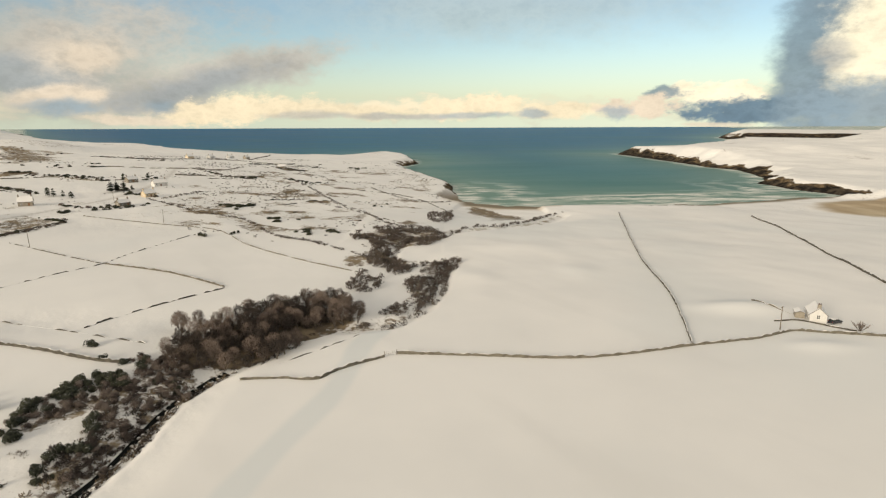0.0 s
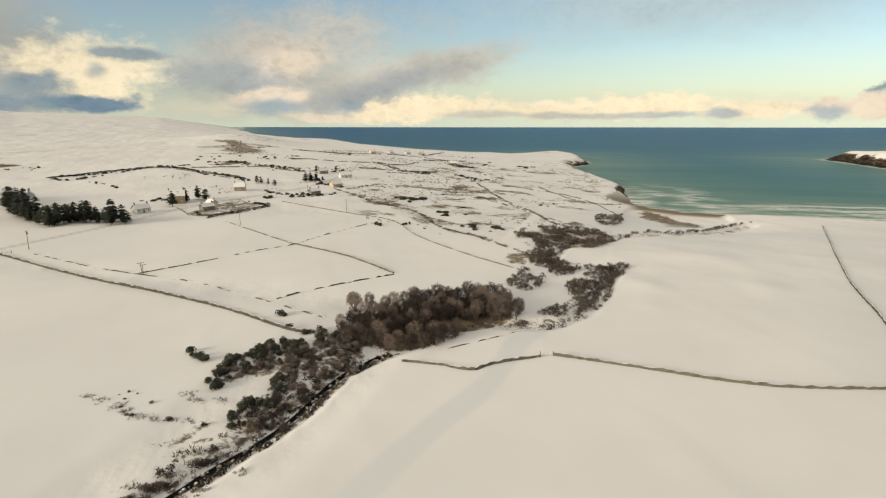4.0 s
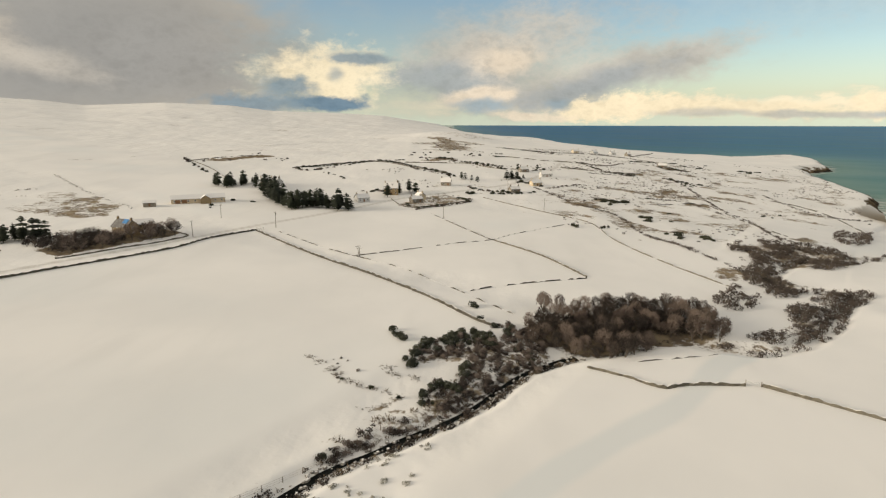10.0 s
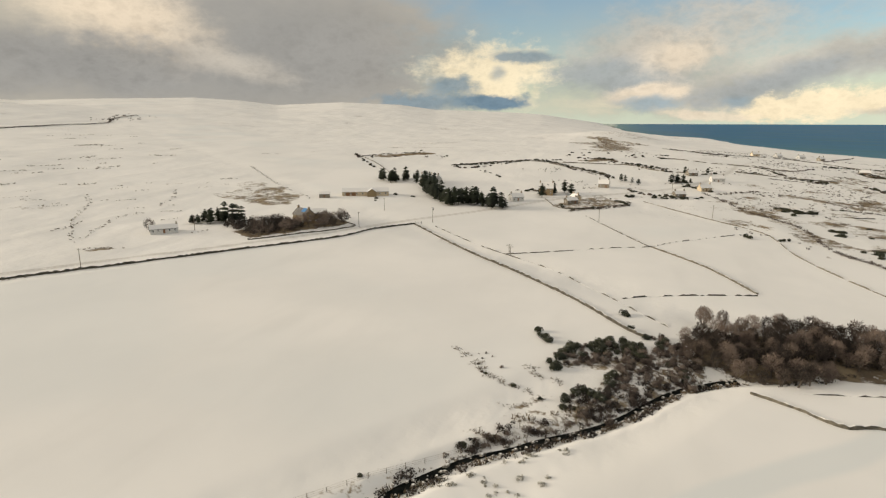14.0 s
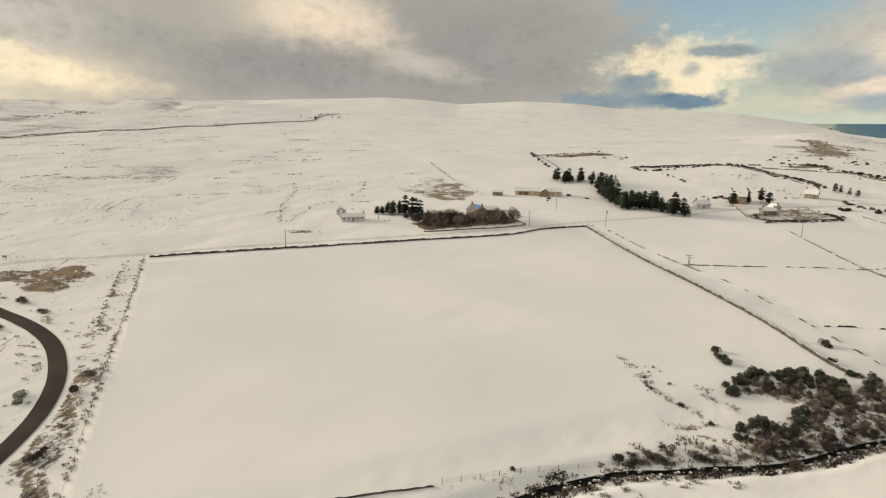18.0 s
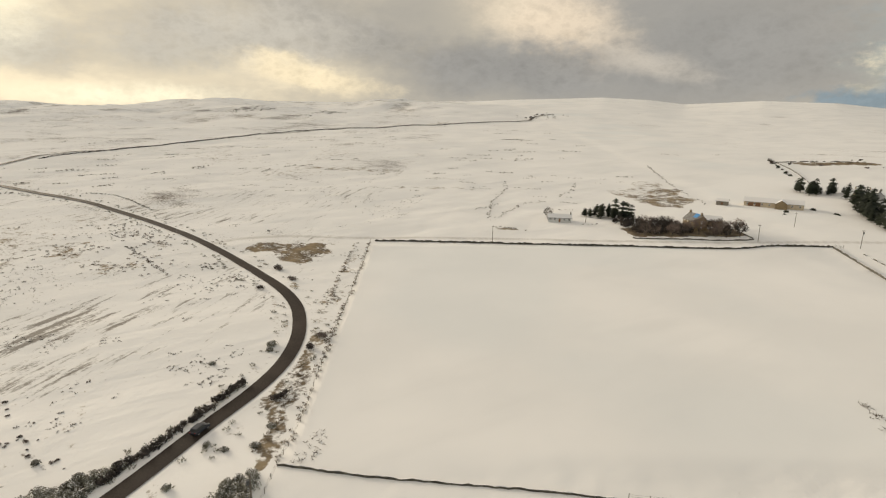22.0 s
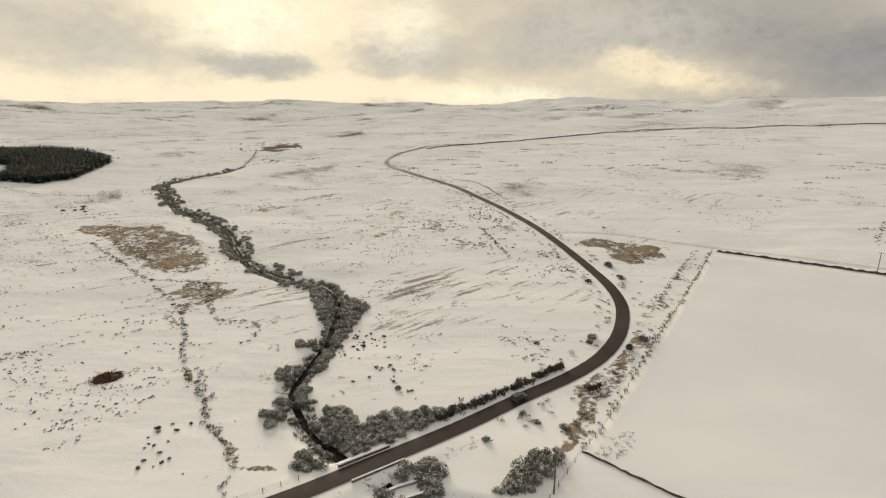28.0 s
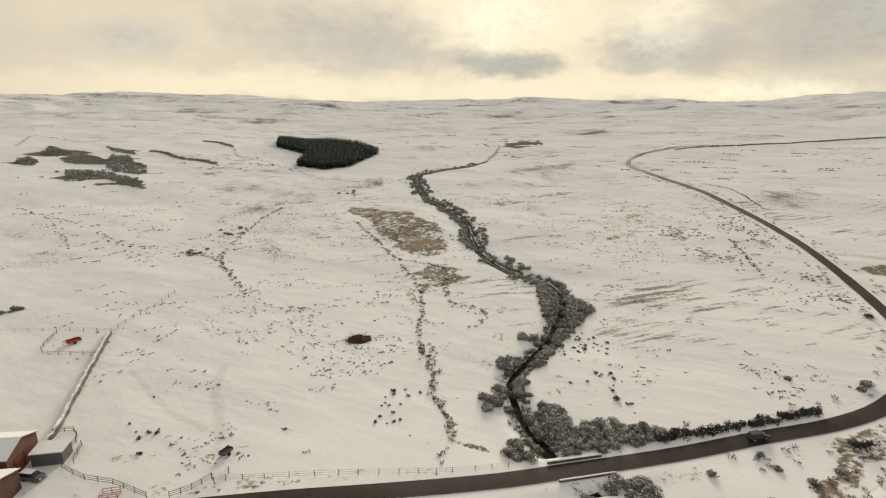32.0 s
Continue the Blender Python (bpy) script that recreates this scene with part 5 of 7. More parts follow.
M_RUBBER = plain("black_rubber", (0.012, 0.012, 0.012), (0.03, 0.03, 0.03), 0.3, 0.8, 0.2)


def gable_walls(v, f, L, W, H, R):
    b = len(v)
    v += [(-L / 2, -W / 2, -0.5), (L / 2, -W / 2, -0.5), (L / 2, W / 2, -0.5), (-L / 2, W / 2, -0.5), (-L / 2, -W / 2, H), (L / 2, -W / 2, H),
          (L / 2, W / 2, H), (-L / 2, W / 2, H), (-L / 2, 0, H + R), (L / 2, 0, H + R)]
    f += [tuple(b + k for k in q) for q in ((0, 1, 5, 4), (2, 3, 7, 6), (1, 2, 6, 9, 5), (3, 0, 4, 8, 7), (4, 5, 9, 8), (6, 7, 8, 9))]


def roof_slab(v, f, L, W, H, R, side, over=0.35, thick=0.22):
    """One pitch of a roof, with its eaves."""
    b = len(v)
    s = side
    drop = R / (W / 2) * over
    for x in (-L / 2 - over, L / 2 + over):
        v += [(x, 0, H + R + 0.02), (x, s * (W / 2 + over), H - drop + 0.02), (x, s * (W / 2 + over), H - drop + thick), (x, 0, H + R + thick)]
    quad = ((0, 1, 2, 3), (4, 7, 6, 5), (3, 2, 6, 7), (0, 4, 5, 1), (1, 5, 6, 2))
    f += [tuple(b + k for k in q) for q in quad]


def window(root, m, w=0.9, h=1.2, name="window"):
    """A sash window on a wall; m: its sill's middle, x along the wall and y outwards."""
    v, f = [], []
    box(v, f, m @ pose(0, 0.02, 0), w, 0.06, h)
    ob = solid(name, v, f, M_GLASS, root)
    v, f = [], []
    for x in (-w / 2, 0, w / 2):
        box(v, f, m @ pose(x, 0.05, 0), 0.09, 0.08, h)
    for z in (-0.06, h / 2 - 0.04, h - 0.02):
        box(v, f, m @ pose(0, 0.052, z), w + 0.1, 0.085, 0.09)
    solid("window_frame", v, f, M_PAINT, ob, "white painted frame")


def house(x, y, turn, L, W, H, R, wall, label, roof=None, windows=(3, 1), stacks=(1, 1), name="house", door=True, storeys=1, z=None):
    """A gabled house: x along its ridge."""
    root = empty(name, label, "house")
    zz = [height(x + a, y + b) for a in (-4, 4) for b in (-4, 4)]
    root.matrix_basis = pose(x, y, min(zz) + 0.35 if z is None else z, 0, 0, turn)
    v, f = [], []
    gable_walls(v, f, L, W, H, R)
    solid("wall", v, f, wall, root)
    for s in (-1, 1):
        v, f = [], []
        roof_slab(v, f, L, W, H, R, s)
        solid("roof", v, f, roof or M_ROOF, root, "snow-covered slate roof slope")
    for end, on in zip((-1, 1), stacks):
        if on:
            v, f = [], []
            box(v, f, pose(end * (L / 2 - 0.45), 0, H + R - 0.5), 0.7, 1.0, 1.6)
            st = solid("chimney", v, f, wall if wall is not M_WHITE else M_GREYWALL, root, "stone chimney stack")
            for q in (-0.25, 0.25):
                v, f = [], []
                tube(v, f, (end * (L / 2 - 0.45), q, H + R + 1.08), (end * (L / 2 - 0.45), q, H + R + 1.5), 0.13, 0.11, 6)
                solid("chimney_pot", v, f, M_RUST, st)
    for side in (-1, 1):
        n = windows[0]
        for lvl in range(storeys):
            for k in range(n):
                px = L * ((k + 0.5) / n - 0.5)
                if door and lvl == 0 and k == n // 2 and side == -1:
                    v, f = [], []
                    box(v, f, pose(px, side * (W / 2 + 0.03), 0), 1.0, 0.1, 2.0)
                    solid("door", v, f, M_BROWNDOOR, root, "brown panelled door")
                    continue
                window(root, pose(px, side * (W / 2), 0.9 + 2.6 * lvl, 0, 0, 0 if side > 0 else 180))
        for lvl in range(storeys):
            for k in range(windows[1]):
                py = W * ((k + 0.5) / windows[1] - 0.5) * 0.8
                window(root, pose(side * L / 2, py, 0.9 + 2.6 * lvl, 0, 0, -90 if side > 0 else 90))
    return root


# ---- stream, lane, walls and fences ----
cut = int(np.argmin(np.abs(BURN_LINE[:, 1] + 60) + 100 * (np.abs(BURN_LINE[:, 0] + 59) > 6)))
low_cut = int(np.argmin(np.hypot(BURN_LINE[:, 0] + 55, BURN_LINE[:, 1] - 134)))
top_cut = int(np.argmin(np.abs(BURN_LINE[:, 1] + 150)))
for reach, half in ((BURN_LINE[:top_cut + 1], 0.4), (BURN_LINE[top_cut:cut + 1], 1.0), (BURN_LINE[cut:low_cut + 1], 0.95)):
    tagged(ribbon("stream", reach, half, 0.16, M_BURN, 0, 0.9, 3), "dark stream running between its snowy banks", "stream", kind="structure")

WALLS = (
    (((-265.6, -43.6), (-261.5, 15), (-258.4, 70.1), (-254.3, 123.2), (-259.8, 149.3), (-258.5, 175.5)), 1.3, 0.9, 0),
    (((-257, 175), (-197.1, 162.2), (-156.8, 156), (-120.5, 148.3), (-92.3, 138.6), (-83.3, 137.1)), 1.3, 0.9, 0),
    (((-86, -36.5), (-83, -20.1), (-81.4, -4.7), (-80, 10.2), (-78.2, 24.5)), 0.6, 0.6, 0),
    (((-50, 127.7), (-39.5, 127.5), (-31, 126.8), (-26.5, 132.1), (-15.8, 140)), 1.1, 0.7, 0),
    (((-12.5, 142), (9.9, 140.5), (32.2, 138.8), (47.9, 141), (70.5, 147.4), (90.6, 152.4), (104, 158.3), (111.7, 157.2), (128.8, 153.6), (150, 148)), 1.1, 0.75, 0),
    (((137.4, 434.7), (94.8, 265.2), (83.1, 197.5), (70.1, 148.2)), 1.0, 0.6, 0)) + \
    ((((229.9, 414.1), (217.8, 357.6), (194.1, 282.8), (175.5, 214.2)), 1.3, 0.8, 0),
    (((-109.8, 162.3), (-102.7, 177.2), (-92, 193.5), (-83.2, 205.2)), 0.9, 0.6, 0.25),
    (((-149.4, 241.1), (-120.7, 230.4), (-105.2, 221.8), (-83.9, 206.9)), 1.0, 0.6, 0),
    (((-180.2, 173.1), (-170.5, 195.5), (-160.5, 221.8), (-150.8, 240.7), (-148.8, 259.7), (-139.4, 303.6)), 0.7, 0.5, 0.2),
    (((-217.6, 276.1), (-181.6, 257.2), (-151.3, 241.6)), 0.8, 0.5, 0.12),
    (((-225.6, 348.7), (-173.4, 333.6), (-132.4, 322), (-100.2, 283.3), (-66.6, 252.6), (-35.8, 229.4)), 0.9, 0.6, 0.05),
    (((-452.2, 353.9), (-444.5, 411.7), (-423.6, 448.4), (-371.1, 441.7), (-326.7, 439.3)), 1.6, 1.5, 0.05)) + \
    ((((-423.6, 448.4), (-375.9, 485.2), (-346.8, 507.5), (-312.2, 498.4), (-285.5, 510.8)), 1.6, 1.5, 0.05),
    (((-568.5, 315.1), (-507.9, 299.3), (-451.6, 277.7), (-410, 262)), 1.2, 0.9, 0.05),
    (((-567.3, 317.3), (-573.6, 355.2), (-566.3, 402.3)), 1.4, 1.2, 0.1),
    (((-266.3, 564.8), (-221.5, 583.5), (-192.9, 610.6)), 1.6, 1.4, 0.05),
    (((-377.1, 601.9), (-306.5, 617.8), (-243.4, 640.1)), 1.6, 1.4, 0.1),
    (((-397.8, 744.9), (-308.7, 809.4), (-223.8, 778.8)), 1.6, 1.4, 0.1),
    (((-123.4, 431.1), (-99.6, 471.3), (-67.9, 426.6), (-29.3, 373)), 1.1, 0.9, 0.15),
    (((-98.3, 559.6), (-43.5, 538.8), (-11.2, 494.4), (6.9, 445)), 1.1, 0.9, 0.15),
    (((-270.4, 296.7), (-240.5, 283.4), (-225.8, 329.2)), 1.1, 0.8, 0)) + \
    ((((-274.5, 86), (-272, 115), (-271.5, 143.5), (-284, 146)), 1.1, 0.6, 0),
    (((11.8, -181.4), (17.9, -153.7), (21.8, -134.4), (24.3, -125.5)), 1.7, 1.7, 0),
    (((103.9, 166.9), (111.7, 167.5), (118.2, 161.9), (123, 157.5)), 0.9, 0.5, 0),
    (((107.6, 187), (109.6, 179.1), (113, 173)), 0.8, 0.5, 0.1),
    (((-246.6, 181.6), (-192.9, 172.9), (-155.7, 171.6), (-118.3, 161.5), (-84.6, 150.2)), 0.7, 0.5, 0.4),
    (((-44, 136), (-29.9, 151), (-21.5, 162.3), (-11.5, 167.2)), 0.6, 0.6, 0.3),
)
for k, (line, tall, wide, broken) in enumerate(WALLS):
    dyke(line, tall * ((0.62 if broken else 0.8) if k < 12 else 0.66), wide * 0.8, "tumbled drystone wall with gaps in the snow" if broken > 0.1 else "drystone field wall edged with moss and snow",
         1.1 if k < 12 else 1.8, broken, True, k + 1)

FENCES = (
    ((-264.9, -45.6), (-197.2, -41.8), (-141.4, -39.1), (-101.3, -36.4), (-85.6, -36.5), (-66, -36)),
    ((-78.2, 26), (-76.5, 40.6), (-73.7, 59.7), (-71.7, 77.9)),
    ((5.5, -97), (2, -97.2), (-1.5, -98.7)),
    ((-1.5, -98.7), (-3.5, -96.8), (-21.3, -88.6), (-39.5, -79.2), (-49.4, -75.2)),
    ((21.2, -115.5), (17.7, -109.6), (13.5, -105.7), (8.8, -98.8)),
    ((38.7, -197.7), (25, -190.3), (11.8, -182.4)),
    ((24.9, -189), (27.5, -175), (15.7, -167.4)),
    ((11.8, -182.4), (1.3, -196), (-8.4, -209.2)),
    ((23.1, -129.2), (19.7, -128.3), (19.2, -123.5), (21.4, -121.6)),
    ((18.2, -121.9), (19.5, -116.4)),
)
for k, line in enumerate(FENCES):
    board = k in (2, 4, 6, 8, 9)
    fence(line, 2.4 if board else 3.4, 1.25, 3, 0.09 if board else 0.03,
          "weathered timber rail fence by the farmyard" if board else "post and wire stock fence standing in the snow", thick=0.07)

# ---- trees and shrubs ----
BIRCH = [lambda k=k: bare_tree(20 + k, 4.9 + 0.5 * (k % 3), 1.7 + 0.2 * (k % 3), 900) for k in range(6)]
wood = fill(((-76, 141), (-73, 154), (-66, 166), (-59, 175), (-48, 168), (-41, 150), (-44, 138), (-52, 136), (-60, 134), (-69, 133)), 3.1)
wood += fill(((-57, 178), (-44, 186), (-36, 185), (-27, 175), (-27, 167), (-36, 165), (-48, 160)), 2.7)
wood += [(-78, 158), (-80, 161), (-75, 163), (-64, 176)]
strew(BIRCH, wood, 0.8, 1.3)
thicket("wood_undergrowth", "tangled brown twigs and saplings under the birches", "undergrowth", fill(((-75, 142), (-72, 154), (-65, 166), (-57, 176), (-44, 183), (-29, 173), (-38, 166), (-42, 152), (-47, 139), (-58, 134), (-68, 133)), 2.0),
        M_THICKET, 1.5, 1.3, 46, 0.34, 0.6, 96, 0.6, 1.2)
GARDEN = [lambda k=k: bare_tree(40 + k, 8.0, 3.6, 480, "broad leafless tree in the farmhouse garden", "garden trees") for k in range(3)]
strew(GARDEN, [(-279, 93), (-280, 99), (-279, 107), (-280, 112), (-290, 105), (-293, 98), (-296, 110), (-278, 129), (-277, 134), (-278, 141), (-318, 50), (-286, 117), (-284, 123), (-287, 130), (-290, 113), (-285, 111), (-288, 121), (-283, 134), (-286, 137)] + fill(((-290, 132), (-290, 146), (-280, 146), (-280, 128)), 5.0), 0.7, 1.05)
thicket("garden_thicket", "dark leafless trees crowding the farmhouse garden", "thicket", fill(((-313, 84), (-305, 118), (-284, 120), (-282, 92)), 3.0), M_THICKET, 2.6, 4.6, 100, 0.8, 0.6, 95, 0.6, 1.1)
GORSE = [lambda k=k: bush(60 + k, "gorse_bush", "dark green gorse bush dusted with snow", "bush", "gorse along the stream", M_GORSE, 1.5, 2.0, 260, 0.42) for k in range(4)]
green = []
for row, wide, gap in ((((-87, 100), (-90, 105), (-91, 110), (-90, 116), (-88, 121), (-87, 126), (-82, 127), (-78, 128)), 1.6, 1.5), (((-75, 97), (-71, 97), (-68, 96)), 1.0, 1.3),
                       (((-75, 94), (-72, 88), (-71, 88)), 0.8, 2.4), (((-75, 109), (-72, 104), (-69, 100)), 0.8, 1.9), (((-84, 137), (-80, 139), (-76, 134), (-72, 130)), 1.6, 1.3),
                       (((-84, 118), (-79, 123), (-75, 127)), 2.2, 1.3), (((-69, 127), (-63, 124), (-60, 119)), 1.5, 1.8)):
    green += beside(spline(row, 2), 0, wide, gap)
green += fill(((-92, 107), (-91, 117), (-88, 127), (-80, 130), (-77, 125), (-83, 119), (-86, 111)), 1.9)
bracken = fill(((-86, 104), (-88, 112), (-85, 120), (-79, 128), (-74, 138), (-66, 134), (-61, 126), (-64, 114), (-66, 104), (-70, 108), (-76, 112), (-82, 110)), 1.9)
mixed = [p for p in green if RNG.random() < 0.35]
green = [p for p in green if p not in mixed]
green += [(-101.5, 114.1), (-104, 114), (-98.1, 112.1), (-97.7, 148), (-99.5, 148.5), (-118.2, 312.4), (-117, 315), (-119, 310), (-132.3, 303.1), (-134, 304.5), (-130.5, 302),
          (-90.2, 138.9), (-85.9, 99.9), (-102.2, 113.1), (-99.8, 112.2), (-106, 115.6)]
verge = beside(spline(((-80, -66.5), (-88.6, -63.8), (-98.2, -60.4), (-117.8, -55.0)), 2), 0, 0.8, 0.8)
thicket("roadside_hedge", "low brown leafless hedge beside the road", "hedge", verge, M_THICKET, 1.1, 1.3, 70, 0.4, 0.5, 93)
strew(GORSE, green, 0.5, 1.1)
strew(GORSE[:0] + [lambda: bush(68, "gorse_bush", "small gorse bush at the field's edge", "bush", "gorse along the stream", M_GORSE, 1.3, 1.5, 220, 0.36, 0.5)], [(-85.5, 85.4), (-77.6, 86.2), (-75.5, 92), (-74.5, 61), (-71.8, 87.6), (-70.4, 89.2), (-77.7, 39.6), (-72.6, 87.8), (-94.5, 84.6)], 0.4, 0.75)
BROWN = [lambda k=k: bush(80 + k, "streamside_shrub", "brown leafless willow shrub by the stream", "shrub", "willow scrub along the stream", M_TWIG, 1.6, 2.2, 300, 0.34, 0.5) for k in range(4)]
bank = []
for x, y, n, r in ((-84, 112, 9, 2.2), (-76, 117, 16, 2.8), (-73, 122, 12, 2.4), (-73, 112, 7, 2.0), (-66, 130, 9, 2.2), (-73, 137, 12, 2.4), (-66, 91, 8, 1.8), (-68, 98, 6, 2.0), (-65, 105, 8, 2.2), (-66, 115, 8, 2.4), (-64, 121, 8, 2.0)):
    bank += [(x + RNG.gauss(0, r), y + RNG.gauss(0, r)) for _ in range(n)]
brush = [p for p in beside(BURN_LINE, 1.8, 4.6, 0.7, 0.9, (1,)) if 62 < p[1] < 100 and fbm(np.array([p[0]]), np.array([p[1]]), 8, 3, 63)[0] > 0.40]
copse = []
for poly, gap in ((((-53, 316), (-41, 342), (-21, 349), (-5, 343), (2, 310), (-7, 288), (-20, 287), (-32, 286), (-47, 294)), 2.0), (((-12, 434), (7, 455), (8, 413), (0, 372), (-10, 386)), 2.6),
                  (((-36, 294), (-28, 285), (-21, 256), (-13, 234), (-18, 225), (-29, 235), (-35, 248), (-35, 269)), 1.9), (((-37, 212), (-33, 232), (-26, 225), (-24, 210), (-26, 199), (-34, 197)), 1.8),
                  (((-15, 209), (-11, 225), (-5, 237), (-4, 254), (7, 255), (8, 248), (2, 230), (-3, 208), (-4, 191), (-8, 186), (-11, 195)), 1.7), (((-23, 169), (-17, 184), (-10, 186), (-10, 181), (-18, 171)), 1.7)):
    spots = np.array(fill(poly, gap))
    copse += [tuple(q) for q, n in zip(spots.tolist(), fbm(spots[:, 0], spots[:, 1], 9, 2, 64)) if n > 0.33]
bank += mixed
bank += fill(((-78, 131), (-76, 141), (-69, 131), (-62, 127), (-68, 134)), 2.4)
strew(BROWN, bank + [p for p in bracken if RNG.random() < 0.62], 0.4, 0.85)
strew([lambda k=k: bush(86 + k, "streamside_shrub", "low brown leafless shrub on the stream bank", "shrub", "willow scrub along the stream", M_TWIG, 1.5, 1.1, 300, 0.24, 0.6) for k in range(3)], brush, 0.5, 0.95)
copse += [p for p in beside(BURN_LINE, 0.8, 2.6, 2.4, 0.8) if 165 < p[1] < 345 and p[0] < 12]
copse += beside(spline(((4, 339), (22, 361), (40, 366), (61, 396), (78, 428), (98, 446)), 3), 0, 1.6, 2.2, 0.8)
thicket("willow_thicket", "dark brown leafless willow thicket along the lower stream", "thicket", copse, M_THICKET, 1.7, 2.0, 70, 0.42, 0.45, 91, 0.5, 1.3)
FROST = [lambda k=k: bush(100 + k, "heather_bush", "grey-green heather bush frosted with snow", "bush", "frosted bushes of the upper stream", M_FROST, 1.3, 1.25, 300, 0.30, 0.4) for k in range(4)]
upper = []
for poly in (((-66, -87), (-70, -89), (-73, -86), (-69, -79), (-77, -76.5), (-80, -71), (-86, -66.5), (-84, -64), (-71, -68), (-62, -72), (-62, -80)),
             ((-130, -163), (-137, -163), (-136, -153), (-128, -139), (-127, -129), (-112, -121), (-103, -117), (-97, -113), (-86, -107), (-78, -106), (-77, -107), (-84, -113), (-92, -117), (-105, -126), (-112, -137), (-120, -148), (-126, -156)),
             ((-55, -65), (-65, -63), (-68, -56), (-62, -53), (-56, -58)), ((-66, -45), (-80, -44), (-85, -40), (-80, -39), (-70, -40))):
    upper += fill(poly, 1.55)
fringe = [p for p in beside(BURN_LINE, 0.9, 8.0, 0.42, 0.9) if -480 < p[1] < -160]
ragged = fbm(np.array([p[0] for p in fringe]), np.array([p[1] for p in fringe]), 12, 3, 65) - 0.055 * line_gap(np.array([p[0] for p in fringe]), np.array([p[1] for p in fringe]), BURN_LINE)[0]
upper += [p for p, n in zip(fringe, ragged) if n > 0.17]
upper += [p for p in beside(BURN_LINE, 1.3, 2.6, 2.0, 0.6) if -160 < p[1] < -78]
for x, y, n, r in ((-92.7, -122.7, 4, 1.0), (-62, -97.7, 9, 1.7), (-77, -111.5, 8, 1.7), (-70, -98, 12, 1.8), (-73, -101, 8, 1.5), (-58, -80, 6, 2.0), (-54, -75.5, 8, 1.8)):
    upper += [(x + RNG.gauss(0, r), y + RNG.gauss(0, r)) for _ in range(n)]
upper += [(-99, -41.8), (-91.6, -42.6), (-90.4, -48.3), (-140.4, -54.7), (-137, -54.6), (-128.6, -66.8), (-91, -122.6), (-92.5, -121), (-86, -82.3), (-91.9, -52.4), (-83.3, -40.7), (-79.1, -54)]
upper = clear_of(clear_of(upper, ROAD_LINE, 4.6), BURN_LINE, 1.2)
upper.sort(key=lambda p: math.hypot(*p))
strew(FROST, upper[:285], 0.7, 1.35)
thicket("heather_thicket", "grey-green heather frosted with snow along the upper stream", "thicket", upper[285:], M_FROST, 1.35, 1.3, 110, 0.42, 0.4, 92)
scruff = [p for p in beside(BURN_LINE, 1.4, 9.5, 0.45, 0.9, (1,)) if 32 < p[1] < 130 and np.interp(p[1], (30, 60, 85, 130), (-73.6, -75.6, -74, -74)) < p[0] and fbm(np.array([p[0]]), np.array([p[1]]), 9, 3, 58)[0] > 0.44]
scruff += [p for p in beside(BURN_LINE, 1.2, 2.6, 1.0, 0.7, (-1,)) if 25 < p[1] < 130]
thicket("stream_scrub", "low tangled brown scrub on the snowy stream bank", "thicket", scruff, M_THICKET, 1.2, 0.9, 34, 0.38, 0.6, 94)
ROADSIDE = [lambda k=k: bush(120 + k, "thorn_bush", "dark leafless thorn bush at the roadside", "bush", "thorn bushes by the road", M_TWIG, 1.5, 1.7, 280, 0.34, 0.6) for k in range(2)]
strew(ROADSIDE, [(-111.4, -43.9), (-112.8, -43.2), (-110, -44.6), (-138.4, -43.6), (-146.4, -42.1), (-201.3, -66.2), (-203, -67.5), (-217.3, -77.3), (-215, -75.5), (-190.6, -75.6)], 0.7, 1.2)
PINE = [lambda k=k: pine(140 + k, 7.5 + k, 2.6 + 0.2 * k) for k in range(4)]
pines = []
for p in ((-413, 249), (-399, 248), (-395, 253), (-396, 263), (-398, 271), (-377, 263), (-405, 256), (-403, 266), (-408, 244), (-390, 247)):
    pines += [p] + [(p[0] + RNG.uniform(-5, 5), p[1] + RNG.uniform(-5, 5)) for _ in range(2)]
belt = spline(((-373, 269), (-331, 241), (-315, 237), (-302, 234), (-288, 230), (-291, 240), (-298, 250), (-280, 245), (-270, 244), (-266, 253)), 4)
pines += beside(belt, 0, 6.0, 1.7)
pines += [(-290, 412), (-286, 412), (-279, 412), (-271, 409), (-261, 442), (-262, 452), (-285, 504), (-256, 463), (-274, 525), (-285, 307), (-282, 311), (-285, 321), (-280, 328), (-272, 326), (-277, 300), (-279, 316), (-258, 455), (-259, 447), (-288, 508)]
pines += [(-331, 77), (-327, 73), (-334, 82), (-330, 88), (-333, 93), (-326, 95), (-322, 99), (-328, 74), (-325, 76), (-328, 79), (-321, 81), (-325, 83), (-323, 86), (-320, 88), (-323, 90), (-315, 92), (-318, 95), (-312, 97)]
strew(PINE, pines, 0.45, 1.25)
CLUMP = [lambda k=k: bush(160 + k, "whin_thicket", "low dark thicket on the croft land", "thicket", "thickets on the crofts", M_GORSE, 2.6, 2.0, 300, 0.6, 0.4) for k in range(3)]
far = []
for x, y in ((-149, 409), (-146, 421), (-157, 412), (-139, 571), (-368, 598), (-193, 774), (-211, 797), (-171, 769), (-225, 382), (-216, 388), (-271, 525), (-241, 358), (-108, 362), (-81, 321), (-65, 325),
             (-245, 442), (-257, 453), (-117, 775), (-205, 717)):
    far += [(x, y)] + [(x + RNG.gauss(0, 3), y + RNG.gauss(0, 5)) for _ in range(4)]
